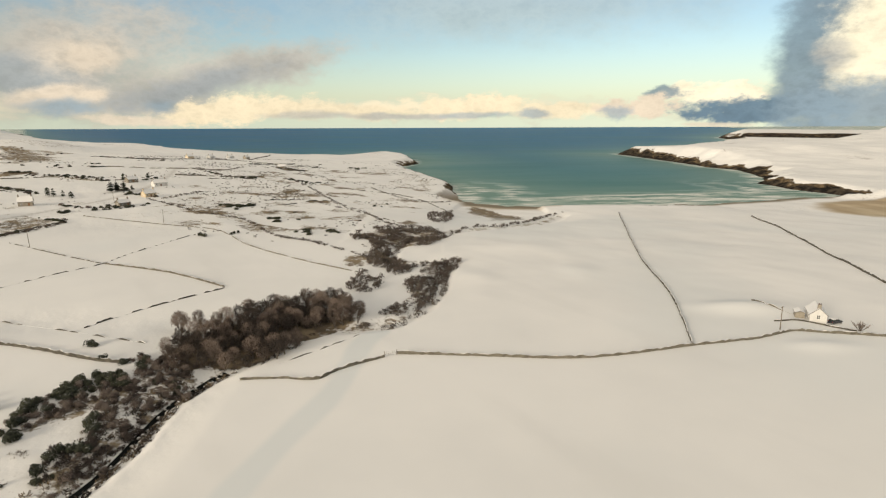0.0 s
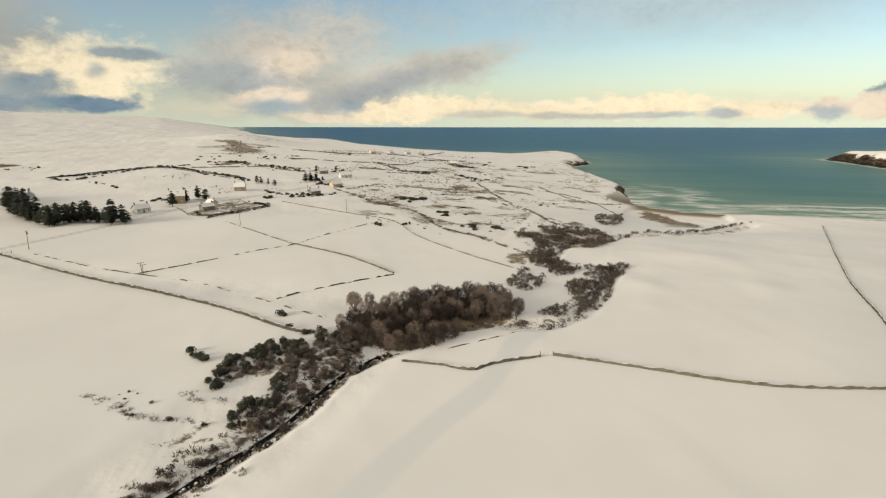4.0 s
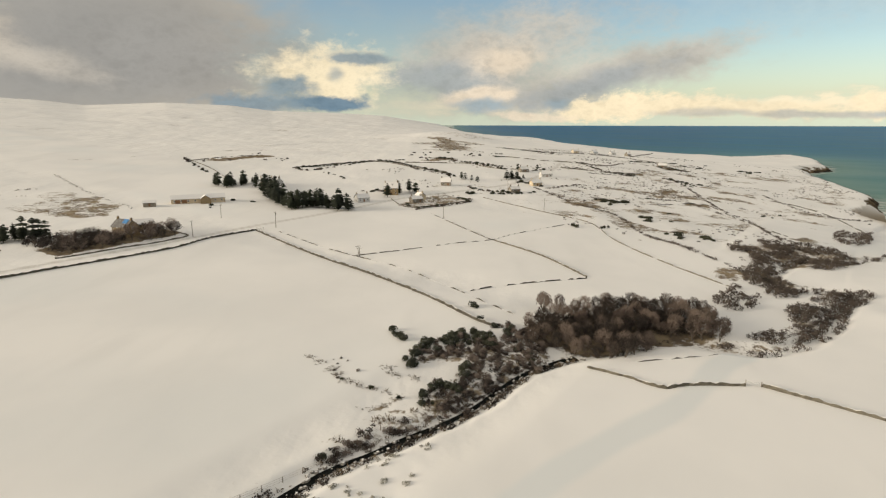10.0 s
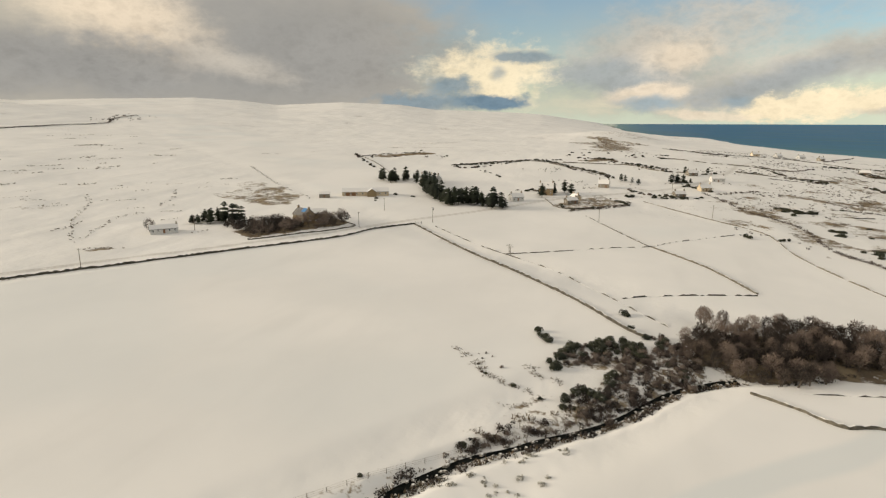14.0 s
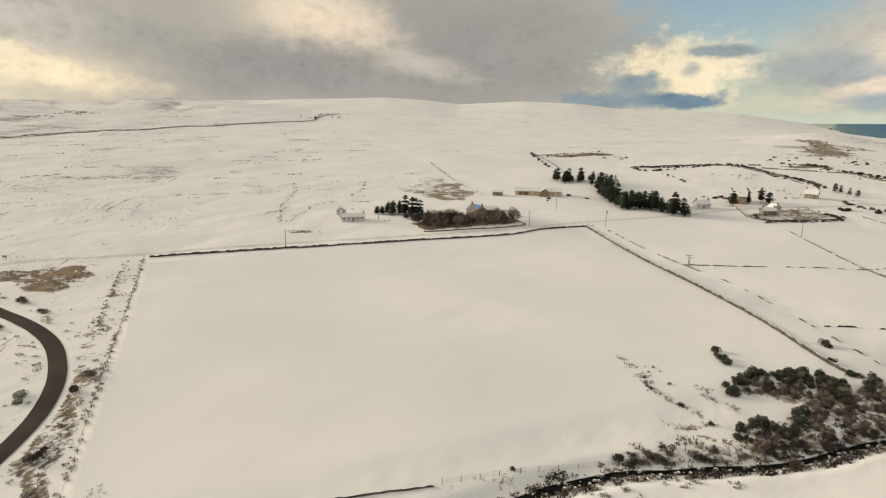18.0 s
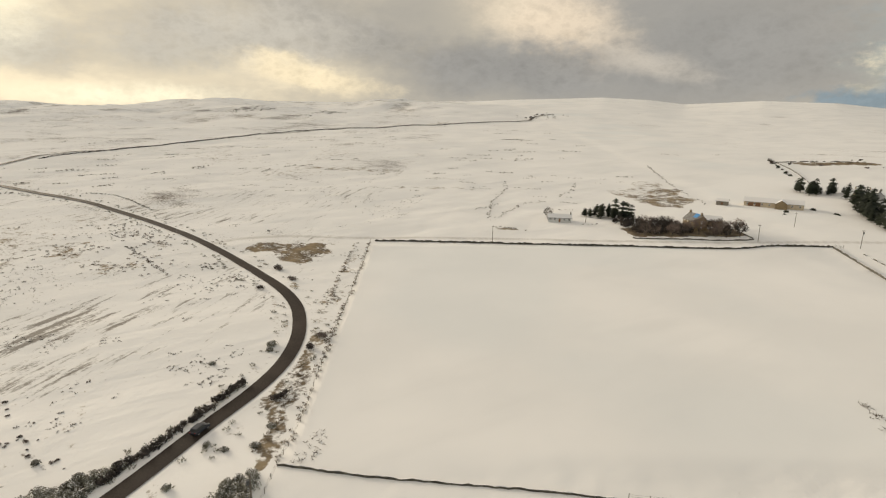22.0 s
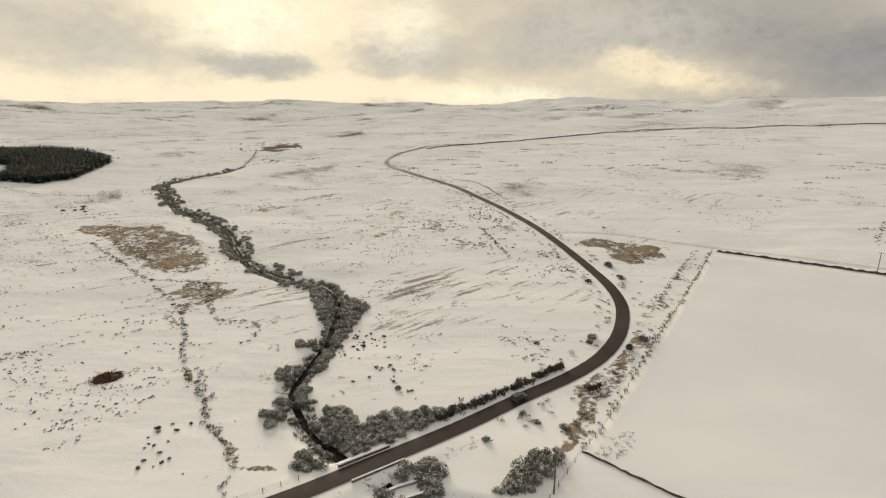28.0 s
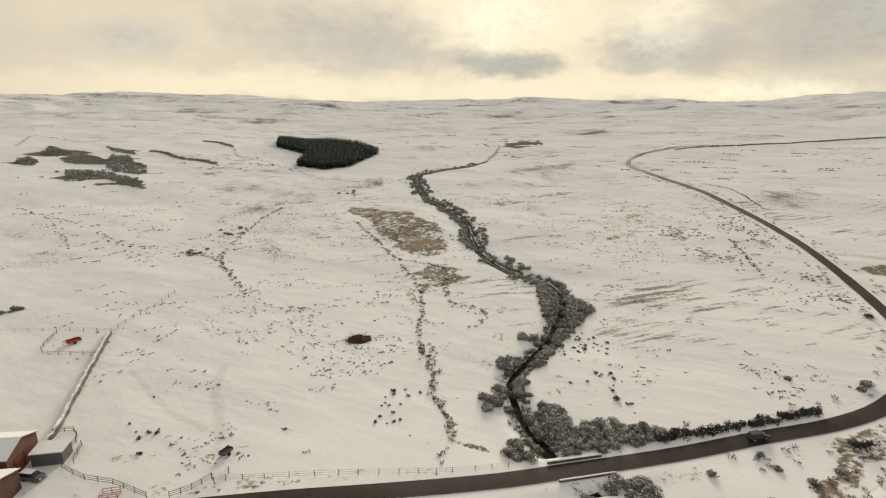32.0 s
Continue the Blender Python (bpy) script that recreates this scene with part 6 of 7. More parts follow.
for line in (((-452, 360), (-438, 396), (-439, 427), (-419, 481)), ((-427, 455), (-386, 451), (-314, 427)), ((-364, 520), (-310, 519)), ((-269, 585), (-249, 582)), ((-226, 577), (-191, 586)),
             ((-256, 378), (-244, 377)), ((-230, 368), (-221, 376), (-212, 384)), ((-232, 433), (-221, 436)), ((-223, 327), (-239, 335)), ((-130, 791), (-108, 799)), ((-255, 753), (-230, 775)),
             ((-213, 745), (-182, 706)), ((-164, 606), (-148, 590), (-121, 590)), ((-412, 521), (-382, 533))):
    far += beside(spline(line, 3), 0, 1.6, 5.0)
far += [(-392, 635), (-388, 640), (-396, 630), (-282, 548), (-235, 903), (-224, 903), (-214, 902), (-177, 818), (-164, 411), (-156, 412), (-148, 414), (-142, 421), (-138, 454), (-111, 374), (-106, 400), (-96, 368),
        (-115, 367), (-108, 356), (-56, 456), (-50, 456), (-47, 473), (6, 502), (-80, 332), (-82, 330), (-63, 325), (-61, 323), (-344, 218), (-331, 224), (-333, 194), (-339, 198)]
strew(CLUMP, far[:290], 0.35, 0.9, 0.2, (1, 1.7))


HEDGE = [lambda k=k: bush(180 + k, "hedge_bush", "dark scrubby bush along a croft wall", "bush", "scrub along the croft walls", M_TWIG if k % 2 else M_GORSE, 1.5, 1.4, 230, 0.42, 0.5) for k in range(4)]
hedge = []
for line in (((-446, 354), (-428, 355), (-429, 403), (-436, 460), (-393, 448), (-352, 432), (-305, 420)), ((-407, 355), (-365, 341)), ((-363, 517), (-298, 500)), ((-466, 763), (-358, 734)), ((-580, 315), (-476, 279)),
             ((-249, 289), (-234, 285), (-225, 328), (-246, 338)), ((-264, 384), (-244, 372), (-218, 390)), ((-265, 451), (-241, 439), (-220, 430)), ((-267, 567), (-244, 572)), ((-280, 634), (-226, 588), (-190, 576)),
             ((-206, 710), (-190, 701), (-172, 709)), ((-132, 789), (-110, 806)), ((-167, 602), (-145, 583), (-125, 575))):
    hedge += beside(spline(line, 3), 0, 2.0, 4.2, 0.8)
for x, y, n, s in ((-594, 755, 3, 14), (-583, 793, 4, 14), (-529, 778, 4, 14), (-389, 594, 6, 8), (-555, 722, 3, 10), (-435, 612, 5, 14), (-481, 646, 4, 12), (-464, 565, 3, 8), (-438, 524, 3, 6), (-410, 509, 5, 6), (-371, 516, 5, 6),
                   (-556, 330, 8, 12), (-520, 388, 6, 8), (-585, 405, 3, 6), (-293, 286, 4, 4), (-303, 312, 5, 4), (-268, 235, 3, 3), (-243, 725, 5, 5), (-216, 852, 6, 5), (-172, 785, 3, 4), (-158, 412, 4, 4), (-138, 457, 2, 2), (-107, 362, 4, 4)) + \
                   ((-84, 327, 4, 2), (-66, 324, 4, 2.5), (-131, 300, 4, 2), (-118, 312, 4, 4), (-98, 378, 6, 7), (-60, 450, 6, 7), (-47, 470, 3, 5), (-382, 615, 6, 6), (-2, 380, 6, 5), (-3, 424, 5, 6)):
    hedge += [(x + RNG.gauss(0, s), y + RNG.gauss(0, s)) for _ in range(n)]
hedge = clear_of(hedge, LANE_LINE, 4.5)
strew(HEDGE, hedge[:290], 0.5, 1.3, 0.2, (1, 1.6))


def plantation():
    rng = random.Random(5)
    v, f = [], []
    spots = fill(((-168, -658), (-192, -732), (-248, -711), (-273, -660), (-265, -593), (-196, -510), (-165, -494), (-148, -520), (-181, -589)), 3.6, 12)
    for (x, y), z in zip(spots, heights(spots)):
        pine_geometry(rng, rng.uniform(7.2, 8.6), 2.9, v, f, (x, y, float(z) - 0.3), 6, 6)
    ob = solid("plantation", v, f, M_PINE)
    return tagged(ob, "dense block of dark planted conifers on the moor", "forest", kind="stuff")


plantation()


# ---- houses and farm ----
cottage = house(118.0, 168.8, 66, 7.5, 4.6, 2.3, 2.1, M_WHITE, "small white harled cottage with a snowy roof", windows=(3, 1), stacks=(1, 0), name="cottage")
v, f = [], []
gable_walls(v, f, 3.4, 2.6, 1.7, 0.5)
hut = tagged(solid("garden_shed", v, f, M_GREYWALL), "low dark shed beside the white cottage", "shed")
hut.matrix_basis = pose(114.2, 171.2, height(114.2, 171.2), 0, 0, 66)
v, f = [], []
roof_slab(v, f, 3.4, 2.6, 1.7, 0.5, -1)
roof_slab(v, f, 3.4, 2.6, 1.7, 0.5, 1)
solid("roof", v, f, M_ROOF, hut, "snow-covered tin roof")


def parked_car(x, y, turn, paint, label, z=None, h=1.5, snowy=True):
    """A small estate car: body, glasshouse, wheels, lamps, windows."""
    root = empty("car", label, "car")
    root.matrix_basis = pose(x, y, height(x, y) + 0.02 if z is None else z, 0, 0, turn)
    bm = bmesh.new()
    side = [(-2.1, 0.35), (-2.15, 0.75), (-1.95, 0.95), (1.2, 0.98), (2.0, 0.82), (2.15, 0.5), (2.1, 0.32)]
    rings = [[bm.verts.new((a, w, b)) for a, b in side] for w in (-0.86, 0.86)]
    bm.faces.new(rings[0])
    bm.faces.new(rings[1][::-1])
    for k in range(len(side)):
        n = (k + 1) % len(side)
        bm.faces.new((rings[0][n], rings[0][k], rings[1][k], rings[1][n]))
    part("body", bm, paint, root)
    bm = bmesh.new()
    low = [bm.verts.new((a, w, 0.96)) for a, w in ((-2.0, -0.8), (1.2, -0.8), (1.2, 0.8), (-2.0, 0.8))]
    top = [bm.verts.new((a, w, h)) for a, w in ((-1.75, -0.62), (0.35, -0.62), (0.35, 0.62), (-1.75, 0.62))]
    for k in range(4):
        n = (k + 1) % 4
        bm.faces.new((low[k], low[n], top[n], top[k]))
    part("glasshouse", bm, M_GLASS, root, "dark glazed cabin")
    v, f = [], []
    box(v, f, pose(-0.7, 0, h - 0.02), 2.2, 1.3, 0.12)
    solid("roof", v, f, M_SNOW if snowy else paint, root, "snow lying on the roof" if snowy else "")
    for a in (-1.35, 1.35):
        for w in (-0.82, 0.82):
            v, f = [], []
            tube(v, f, (a, w - 0.11, 0.33), (a, w + 0.11, 0.33), 0.33, 0.33, 14)
            f.append(tuple(range(13, -1, -1)))
            tyre = solid("wheel", v, f, M_RUBBER, root)
            v, f = [], []
            s = 1 if w > 0 else -1
            tube(v, f, (a, w + s * 0.1, 0.33), (a, w + s * 0.13, 0.33), 0.19, 0.17, 10)
            solid("rim", v, f, M_TIN, tyre)
    for w in (-0.6, 0.6):
        v, f = [], []
        box(v, f, pose(2.1, w, 0.62), 0.08, 0.35, 0.14)
        solid("headlight", v, f, M_PAINT, root, "clear headlight")
        v, f = [], []
        box(v, f, pose(-2.13, w, 0.7), 0.06, 0.25, 0.2)
        solid("tail_light", v, f, M_RED, root, "red tail light")
    return root


M_CARBLUE = plain("dark_blue_car_paint", (0.018, 0.022, 0.03), (0.03, 0.035, 0.045), 1.0, 0.35, 0.0)
M_CARGREY = plain("grey_car_paint", (0.10, 0.10, 0.105), (0.15, 0.15, 0.155), 1.0, 0.4, 0.0)
parked_car(121.6, 165.0, 20, M_CARBLUE, "dark parked car beside the white cottage")
parked_car(-96.9, -56.0, 164, M_CARBLUE, "dark blue car on the cleared road", height(-96.9, -56.2) + 0.24, 1.5, False)

farmhouse = house(-297, 126, 9, 11.5, 7.4, 4.6, 3.2, M_TAN, "tan sandstone farmhouse with a tarpaulin on its roof", roof=M_THAWED, windows=(4, 1), stacks=(1, 1), storeys=2)
v, f = [], []
roof_slab(v, f, 3.6, 4.0, 4.6 + 1.47, 1.73, -1, 0.0, 0.32)
solid("tarpaulin", v, f, M_TARP, farmhouse, "blue tarpaulin tied over the roof").matrix_basis = pose(2.2, -0.0, 0.05)
wing = house(-304, 137, 60, 11, 6, 3.0, 2.2, M_TAN, "low stone outbuilding behind the farmhouse", windows=(2, 1), stacks=(0, 0), name="outbuilding")
house(-314, 56, 80, 13, 6, 2.4, 1.7, M_WHITE, "long low white bungalow with snow on its roof", windows=(5, 1), stacks=(0, 1), name="bungalow")

long_house = house(-355, 199, 60, 33, 8, 2.8, 2.3, M_CREAM, "long cream bungalow with a snowy roof", windows=(8, 1), stacks=(0, 0), name="bungalow")
v, f = [], []
gable_walls(v, f, 6, 6.5, 2.8, 2.2)
porch = solid("gabled_porch", v, f, M_TAN, long_house, "brown stone gable in the middle of the front")
porch.matrix_basis = pose(4.5, -4.4, 0, 0, 0, 90)
for s in (-1, 1):
    v, f = [], []
    roof_slab(v, f, 6, 6.5, 2.8, 2.2, s, 0.3)
    solid("porch_roof", v, f, M_ROOF, porch)
for px in (-12.5, -8.5):
    v, f = [], []
    box(v, f, pose(px, -4.06, 0), 3.0, 0.12, 2.3)
    solid("garage_door", v, f, M_BROWNDOOR, long_house, "brown timber garage door")
house(-362, 170, 60, 7, 5, 2.4, 1.3, M_GREYWALL, "small grey garage near the long bungalow", windows=(1, 0), stacks=(0, 0), name="garage")

HOUSES = (
    (-381, 272, 50, 9, 6.5, 3.2, 3.0, M_CREAM, "cream gabled house among conifers", (3, 1), 1), (-374, 279, 140, 7, 5.5, 3.0, 2.6, M_WHITE, "white gabled house among conifers", (2, 1), 1),
    (-283, 311, 40, 10, 8, 5.0, 3.8, M_TAN, "tall brown stone house behind conifers", (3, 2), 2), (-279, 276, 75, 9, 6, 2.8, 2.4, M_WHITE, "small white croft house by the lane", (3, 1), 1),
    (-279, 374, 30, 8, 6, 3.0, 3.2, M_GREYWALL, "roofed grey stone ruin in the snow", (2, 1), 1), (-250, 300, 70, 8, 5, 2.5, 1.8, M_GREYWALL, "low grey stone byre in a croft yard", (2, 1), 1),
    (-256, 312, 160, 7, 5, 2.6, 2.0, M_CREAM, "cream croft house in a walled yard", (2, 1), 1), (-246, 489, 50, 11, 6.5, 2.9, 2.6, M_WHITE, "white croft house with a snowy roof", (3, 1), 1),
    (-276, 500, 60, 9, 6, 2.8, 2.4, M_GREYWALL, "grey croft house beside tall conifers", (3, 1), 1)) +  ((-227, 433, 60, 9, 6, 2.8, 2.4, M_CREAM, "cream croft house near bushes", (3, 1), 1),
    (-340, 834, 80, 11, 6.5, 2.9, 2.4, M_WHITE, "distant white croft house near the cliffs", (3, 1), 1), (-322, 862, 70, 10, 6.5, 2.9, 2.4, M_WHITE, "distant white croft house near the cliffs", (3, 1), 1),
    (-298, 864, 75, 9, 6, 2.9, 2.4, M_GREYWALL, "distant grey croft house near the cliffs", (3, 1), 1), (-357, 804, 60, 10, 6, 2.8, 2.4, M_CREAM, "distant cream croft house near the cliffs", (3, 1), 1),
    (-205, 720, 30, 10, 6, 2.8, 2.4, M_GREYWALL, "grey croft house beside a dark thicket", (3, 1), 1), (-222, 388, 60, 8, 5, 2.5, 2.0, M_GREYWALL, "low stone byre among leafless bushes", (2, 1), 1),
)
for hx, hy, turn, L, W, H, R, wall, label, win, lv in HOUSES:
    house(hx, hy, turn, L, W, H, R, wall, label, windows=win, storeys=lv, name="croft_house" if L > 8 else "byre")

M_DARKRED = plain("dull_dark_red_paint", (0.10, 0.018, 0.014), (0.16, 0.035, 0.025), 0.5, 0.7, 0.3)
# farm sheds by the road
def barn(x, y, turn, L, W, H, R, label, door=True):
    root = empty("barn", label, "barn")
    root.matrix_basis = pose(x, y, height(x, y) + 0.1, 0, 0, turn)
    v, f = [], []
    gable_walls(v, f, L, W, H, R)
    solid("wall", v, f, M_RUST, root)
    for s in (-1, 1):
        v, f = [], []
        roof_slab(v, f, L, W, H, R, s, 0.3, 0.18)
        solid("roof", v, f, M_TIN, root, "corrugated roof slope under snow")
    if door:
        for k in (-1, 1):
            v, f = [], []
            box(v, f, pose(-L / 2 - 0.05, k * 1.4, 0), 0.1, 2.6, 3.0)
            solid("sliding_door", v, f, M_DARKRED, root, "dark red sliding door")
    return root


barn(36.0, -124.0, -25, 20, 9, 4.2, 1.6, "farm shed with rusty red walls and snowy roof")
barn(37.0, -112.5, -25, 18, 9, 3.6, 1.4, "grey-roofed farm shed beside the yard", False)
v, f = [], []
box(v, f, pose(0, 0, 0), 5.2, 4.0, 2.6)
lean = tagged(solid("store_shed", v, f, M_SLATE), "small dark flat-roofed store in the farmyard", "shed")
lean.matrix_basis = pose(22.8, -119.8, height(22.8, -119.8) - 0.1, 0, 0, -20)
v, f = [], []
box(v, f, pose(0, 0, 2.6), 5.6, 4.4, 0.2)
solid("roof", v, f, M_SNOW, lean, "snow-covered flat roof")
parked_car(25.5, -114.6, 140, M_CARGREY, "grey car parked in the snowy farmyard")


def trailer(x, y, turn, paint, label, L=3.0, W=1.7):
    root = empty("farm_trailer", label, "trailer")
    root.matrix_basis = pose(x, y, height(x, y), 0, 0, turn)
    v, f = [], []
    box(v, f, pose(0, 0, 0.55), L, W, 0.14)
    solid("bed", v, f, paint, root)
    for sx, sy, lx, ly in ((0, W / 2, L, 0.06), (0, -W / 2, L, 0.06), (L / 2, 0, 0.06, W), (-L / 2, 0, 0.06, W)):
        v, f = [], []
        box(v, f, pose(sx, sy, 0.6), lx, ly, 0.55)
        solid("side_board", v, f, paint, root)
    v, f = [], []
    tube(v, f, (L / 2, 0, 0.5), (L / 2 + 1.3, 0, 0.42), 0.06, 0.05, 6)
    solid("drawbar", v, f, M_SLATE, root)
    for w in (-W / 2 - 0.1, W / 2 + 0.1):
        v, f = [], []
        tube(v, f, (0, w - 0.1, 0.36), (0, w + 0.1, 0.36), 0.36, 0.36, 12)
        f.append(tuple(range(11, -1, -1)))
        solid("wheel", v, f, M_RUBBER, root)
    return root


trailer(20.6, -178.8, 20, M_RED, "red farm trailer standing in a fenced pen", 3.4, 1.9)
trailer(-5.1, -104.8, 35, M_SLATE, "dark feed trailer parked on the snow", 2.4, 1.3)


def cattle_feeder(x, y):
    root = empty("cattle_feeder", "red tubular cattle feeder in the farmyard", "feeder")
    root.matrix_basis = pose(x, y, height(x, y), 0, 0, -20)
    for z in (0.15, 0.6, 1.1):
        v, f = [], []
        for a, b in (((-1.4, -0.9), (1.4, -0.9)), ((1.4, -0.9), (1.4, 0.9)), ((1.4, 0.9), (-1.4, 0.9)), ((-1.4, 0.9), (-1.4, -0.9))):
            tube(v, f, (*a, z), (*b, z), 0.05, 0.05, 6)
        solid("rail", v, f, M_RED, root)
    for a, b in ((-1.4, -0.9), (1.4, -0.9), (1.4, 0.9), (-1.4, 0.9), (0, -0.9), (0, 0.9)):
        v, f = [], []
        tube(v, f, (a, b, 0), (a, b, 1.15), 0.05, 0.05, 6)
        solid("upright", v, f, M_RED, root)


cattle_feeder(14.0, -102.3)


def hay_heap(x, y):
    rng = random.Random(3)
    v, f = [], []
    n, rings = 22, 6
    for k in range(rings):
        r = 3.3 * (1 - k / (rings - 1)) ** 0.7
        for j in range(n):
            q = 2 * math.pi * j / n
            s = r * rng.uniform(0.8, 1.15)
            v.append((x + math.cos(q) * s * 1.15, y + math.sin(q) * s * 0.85, 1.5 * k / (rings - 1) * rng.uniform(0.7, 1.25)))
    zb = height(x, y)
    v = [(a, b, c + zb - 0.05) for a, b, c in v]
    for k in range(rings - 1):
        for j in range(n):
            m = (j + 1) % n
            f.append((k * n + j, k * n + m, (k + 1) * n + m, (k + 1) * n + j))
    f.append(tuple((rings - 1) * n + j for j in range(n)))
    ob = tagged(solid("silage_heap", v, f, M_HAY), "dark brown heap of silage spread on the snow", "fodder heap")
    cv, cf = [], []
    for _ in range(520):
        q, d = rng.uniform(0, 6.28), 4.2 * math.sqrt(rng.random())
        blade(cv, cf, (x + math.cos(q) * d, y + math.sin(q) * d * 0.8, zb + max(0.0, 1.2 * (1 - d / 3.2))), (rng.gauss(0, 1), rng.gauss(0, 1), 0.5), rng.uniform(0.4, 1.0), 0.12, rng)
    solid("loose_straw", cv, cf, M_HAY, ob)


M_HAY = plain("wet_brown_silage", (0.045, 0.018, 0.010), (0.10, 0.045, 0.025), 0.4, 0.9, 0.8)
hay_heap(-48.5, -144.2)

# ---- bridge over the stream ----
def bridge():
    root = empty("road_bridge", "small stone road bridge with low parapets", "bridge")
    zr = height(-60.5, -67.6)
    root.matrix_basis = pose(-60.5, -67.8, zr, 0, 0, -19)
    for side in (-1, 1):
        v, f = [], []
        box(v, f, pose(0, side * 2.75, -0.2), 11.0, 0.36, 0.7)
        wall = solid("parapet", v, f, M_WALL, root, "low rubble parapet")
        v, f = [], []
        box(v, f, pose(0, side * 2.75, 0.55), 11.0, 0.22, 0.06)
        solid("coping", v, f, M_SNOW, wall, "snow-topped coping")
        # face of the arch, below the road
        v, f = [], []
        n = 10
        pts = [(-5.5, -2.4), (-5.5, -0.2), (5.5, -0.2), (5.5, -2.4), (1.5, -2.4)] + [(1.5 * math.cos(math.pi * k / n), -2.0 + 1.3 * math.sin(math.pi * k / n)) for k in range(n + 1)] + [(-1.5, -2.4)]
        for w in (side * 2.6, side * 3.0):
            v += [(a, w, b) for a, b in pts]
        m = len(pts)
        f += [tuple(range(m)), tuple(range(2 * m - 1, m - 1, -1))] + [(k, (k + 1) % m, m + (k + 1) % m, m + k) for k in range(m)]
        solid("arch_face", v, f, M_GREYWALL, root, "rubble face with a round arch")
    old = empty("old_bridge", "old snow-topped stone bridge beside the road", "bridge")
    old.matrix_basis = pose(-59.5, -57.5, height(-59.5, -57.5) + 0.6, 0, 0, -30)
    for side in (-1, 1):
        v, f = [], []
        n = 10
        pts = [(-5, -1.6), (-5, 0.2), (-2, 0.75), (2, 0.75), (5, 0.2), (5, -1.6), (1.6, -1.6)] + [(1.6 * math.cos(math.pi * k / n), -1.3 + 1.35 * math.sin(math.pi * k / n)) for k in range(n + 1)] + [(-1.6, -1.6)]
        for w in (side * 1.5, side * 1.9):
            v += [(a, w, b) for a, b in pts]
        m = len(pts)
        f += [tuple(range(m)), tuple(range(2 * m - 1, m - 1, -1))] + [(k, (k + 1) % m, m + (k + 1) % m, m + k) for k in range(m)]
        solid("side_wall", v, f, M_GREYWALL, old)
        v, f = [], []
        for a, b, c, d in ((-5, 0.22, -2, 0.77), (-2, 0.77, 2, 0.77), (2, 0.77, 5, 0.22)):
            k = len(v)
            for w in (side * 1.42, side * 1.98):
                v += [(a, w, b), (c, w, d), (c, w, d + 0.12), (a, w, b + 0.12)]
            f += [(k, k + 1, k + 2, k + 3), (k + 7, k + 6, k + 5, k + 4), (k + 3, k + 2, k + 6, k + 7), (k, k + 4, k + 5, k + 1)]
        solid("snow_cap", v, f, M_SNOW, old)
    v, f = [], []
    box(v, f, pose(0, 0, 0.05), 9.5, 3.0, 0.3)
    solid("deck", v, f, M_SNOW, old, "snow-covered deck")


bridge()

# ---- poles ----
for px, py, tall, turn, tr in ((-71.9, -36.2, 8.5, 20, True), (-262.5, 14.2, 8.5, 80, False), (-268.8, 145.6, 8.5, 80, False), (-300.5, 181.3, 8, 80, False), (-255.9, 186.5, 9, 80, True),
                               (-202.7, 269.4, 8.5, 60, False), (101.2, 159.3, 7.5, 30, False), (-169.9, 337.6, 8, 50, False), (-310, 70, 8, 80, False), (-232, 395, 8, 60, False)):
    pole(px, py, tall, turn, 1.4, tr)
for px, py in ((-178.4, 173.7), (-181.5, 176)):
    pole(px, py, 4.0, 60, 2.6)
M_GATE = M_TIN


def field_gate(x, y, turn, label="galvanised field gate at the lane", L=3.4):
    root = empty("field_gate", label, "gate")
    root.matrix_basis = pose(x, y, height(x, y), 0, 0, turn)
    for k in range(5):
        v, f = [], []
        tube(v, f, (-L / 2, 0, 0.25 + 0.22 * k), (L / 2, 0, 0.25 + 0.22 * k), 0.035, 0.035, 6)
        solid("gate_bar", v, f, M_GATE, root)
    for a in (-L / 2, L / 2):
        v, f = [], []
        tube(v, f, (a, 0, -0.3), (a, 0, 1.4), 0.09, 0.09, 6)
        solid("gate_post", v, f, M_TIMBER, root)


field_gate(-14.2, 141, 20)
field_gate(-258, 178, 60, "galvanised field gate where walls meet")
field_gate(-3.0, -97.9, 35, "galvanised field gate by the farm road")


def road_sign(x, y, turn):
    root = empty("road_sign", "small pale sign board beside the lane", "sign")
    root.matrix_basis = pose(x, y, height(x, y), 0, 0, turn)
    for a in (-0.8, 0.8):
        v, f = [], []
        tube(v, f, (a, 0, -0.3), (a, 0, 1.9), 0.05, 0.05, 6)
        solid("leg", v, f, M_TIN, root)
    v, f = [], []
    box(v, f, pose(0, 0, 1.0), 2.4, 0.06, 1.0)
    solid("board", v, f, M_TIN, root)


road_sign(-279.5, -101, 60)


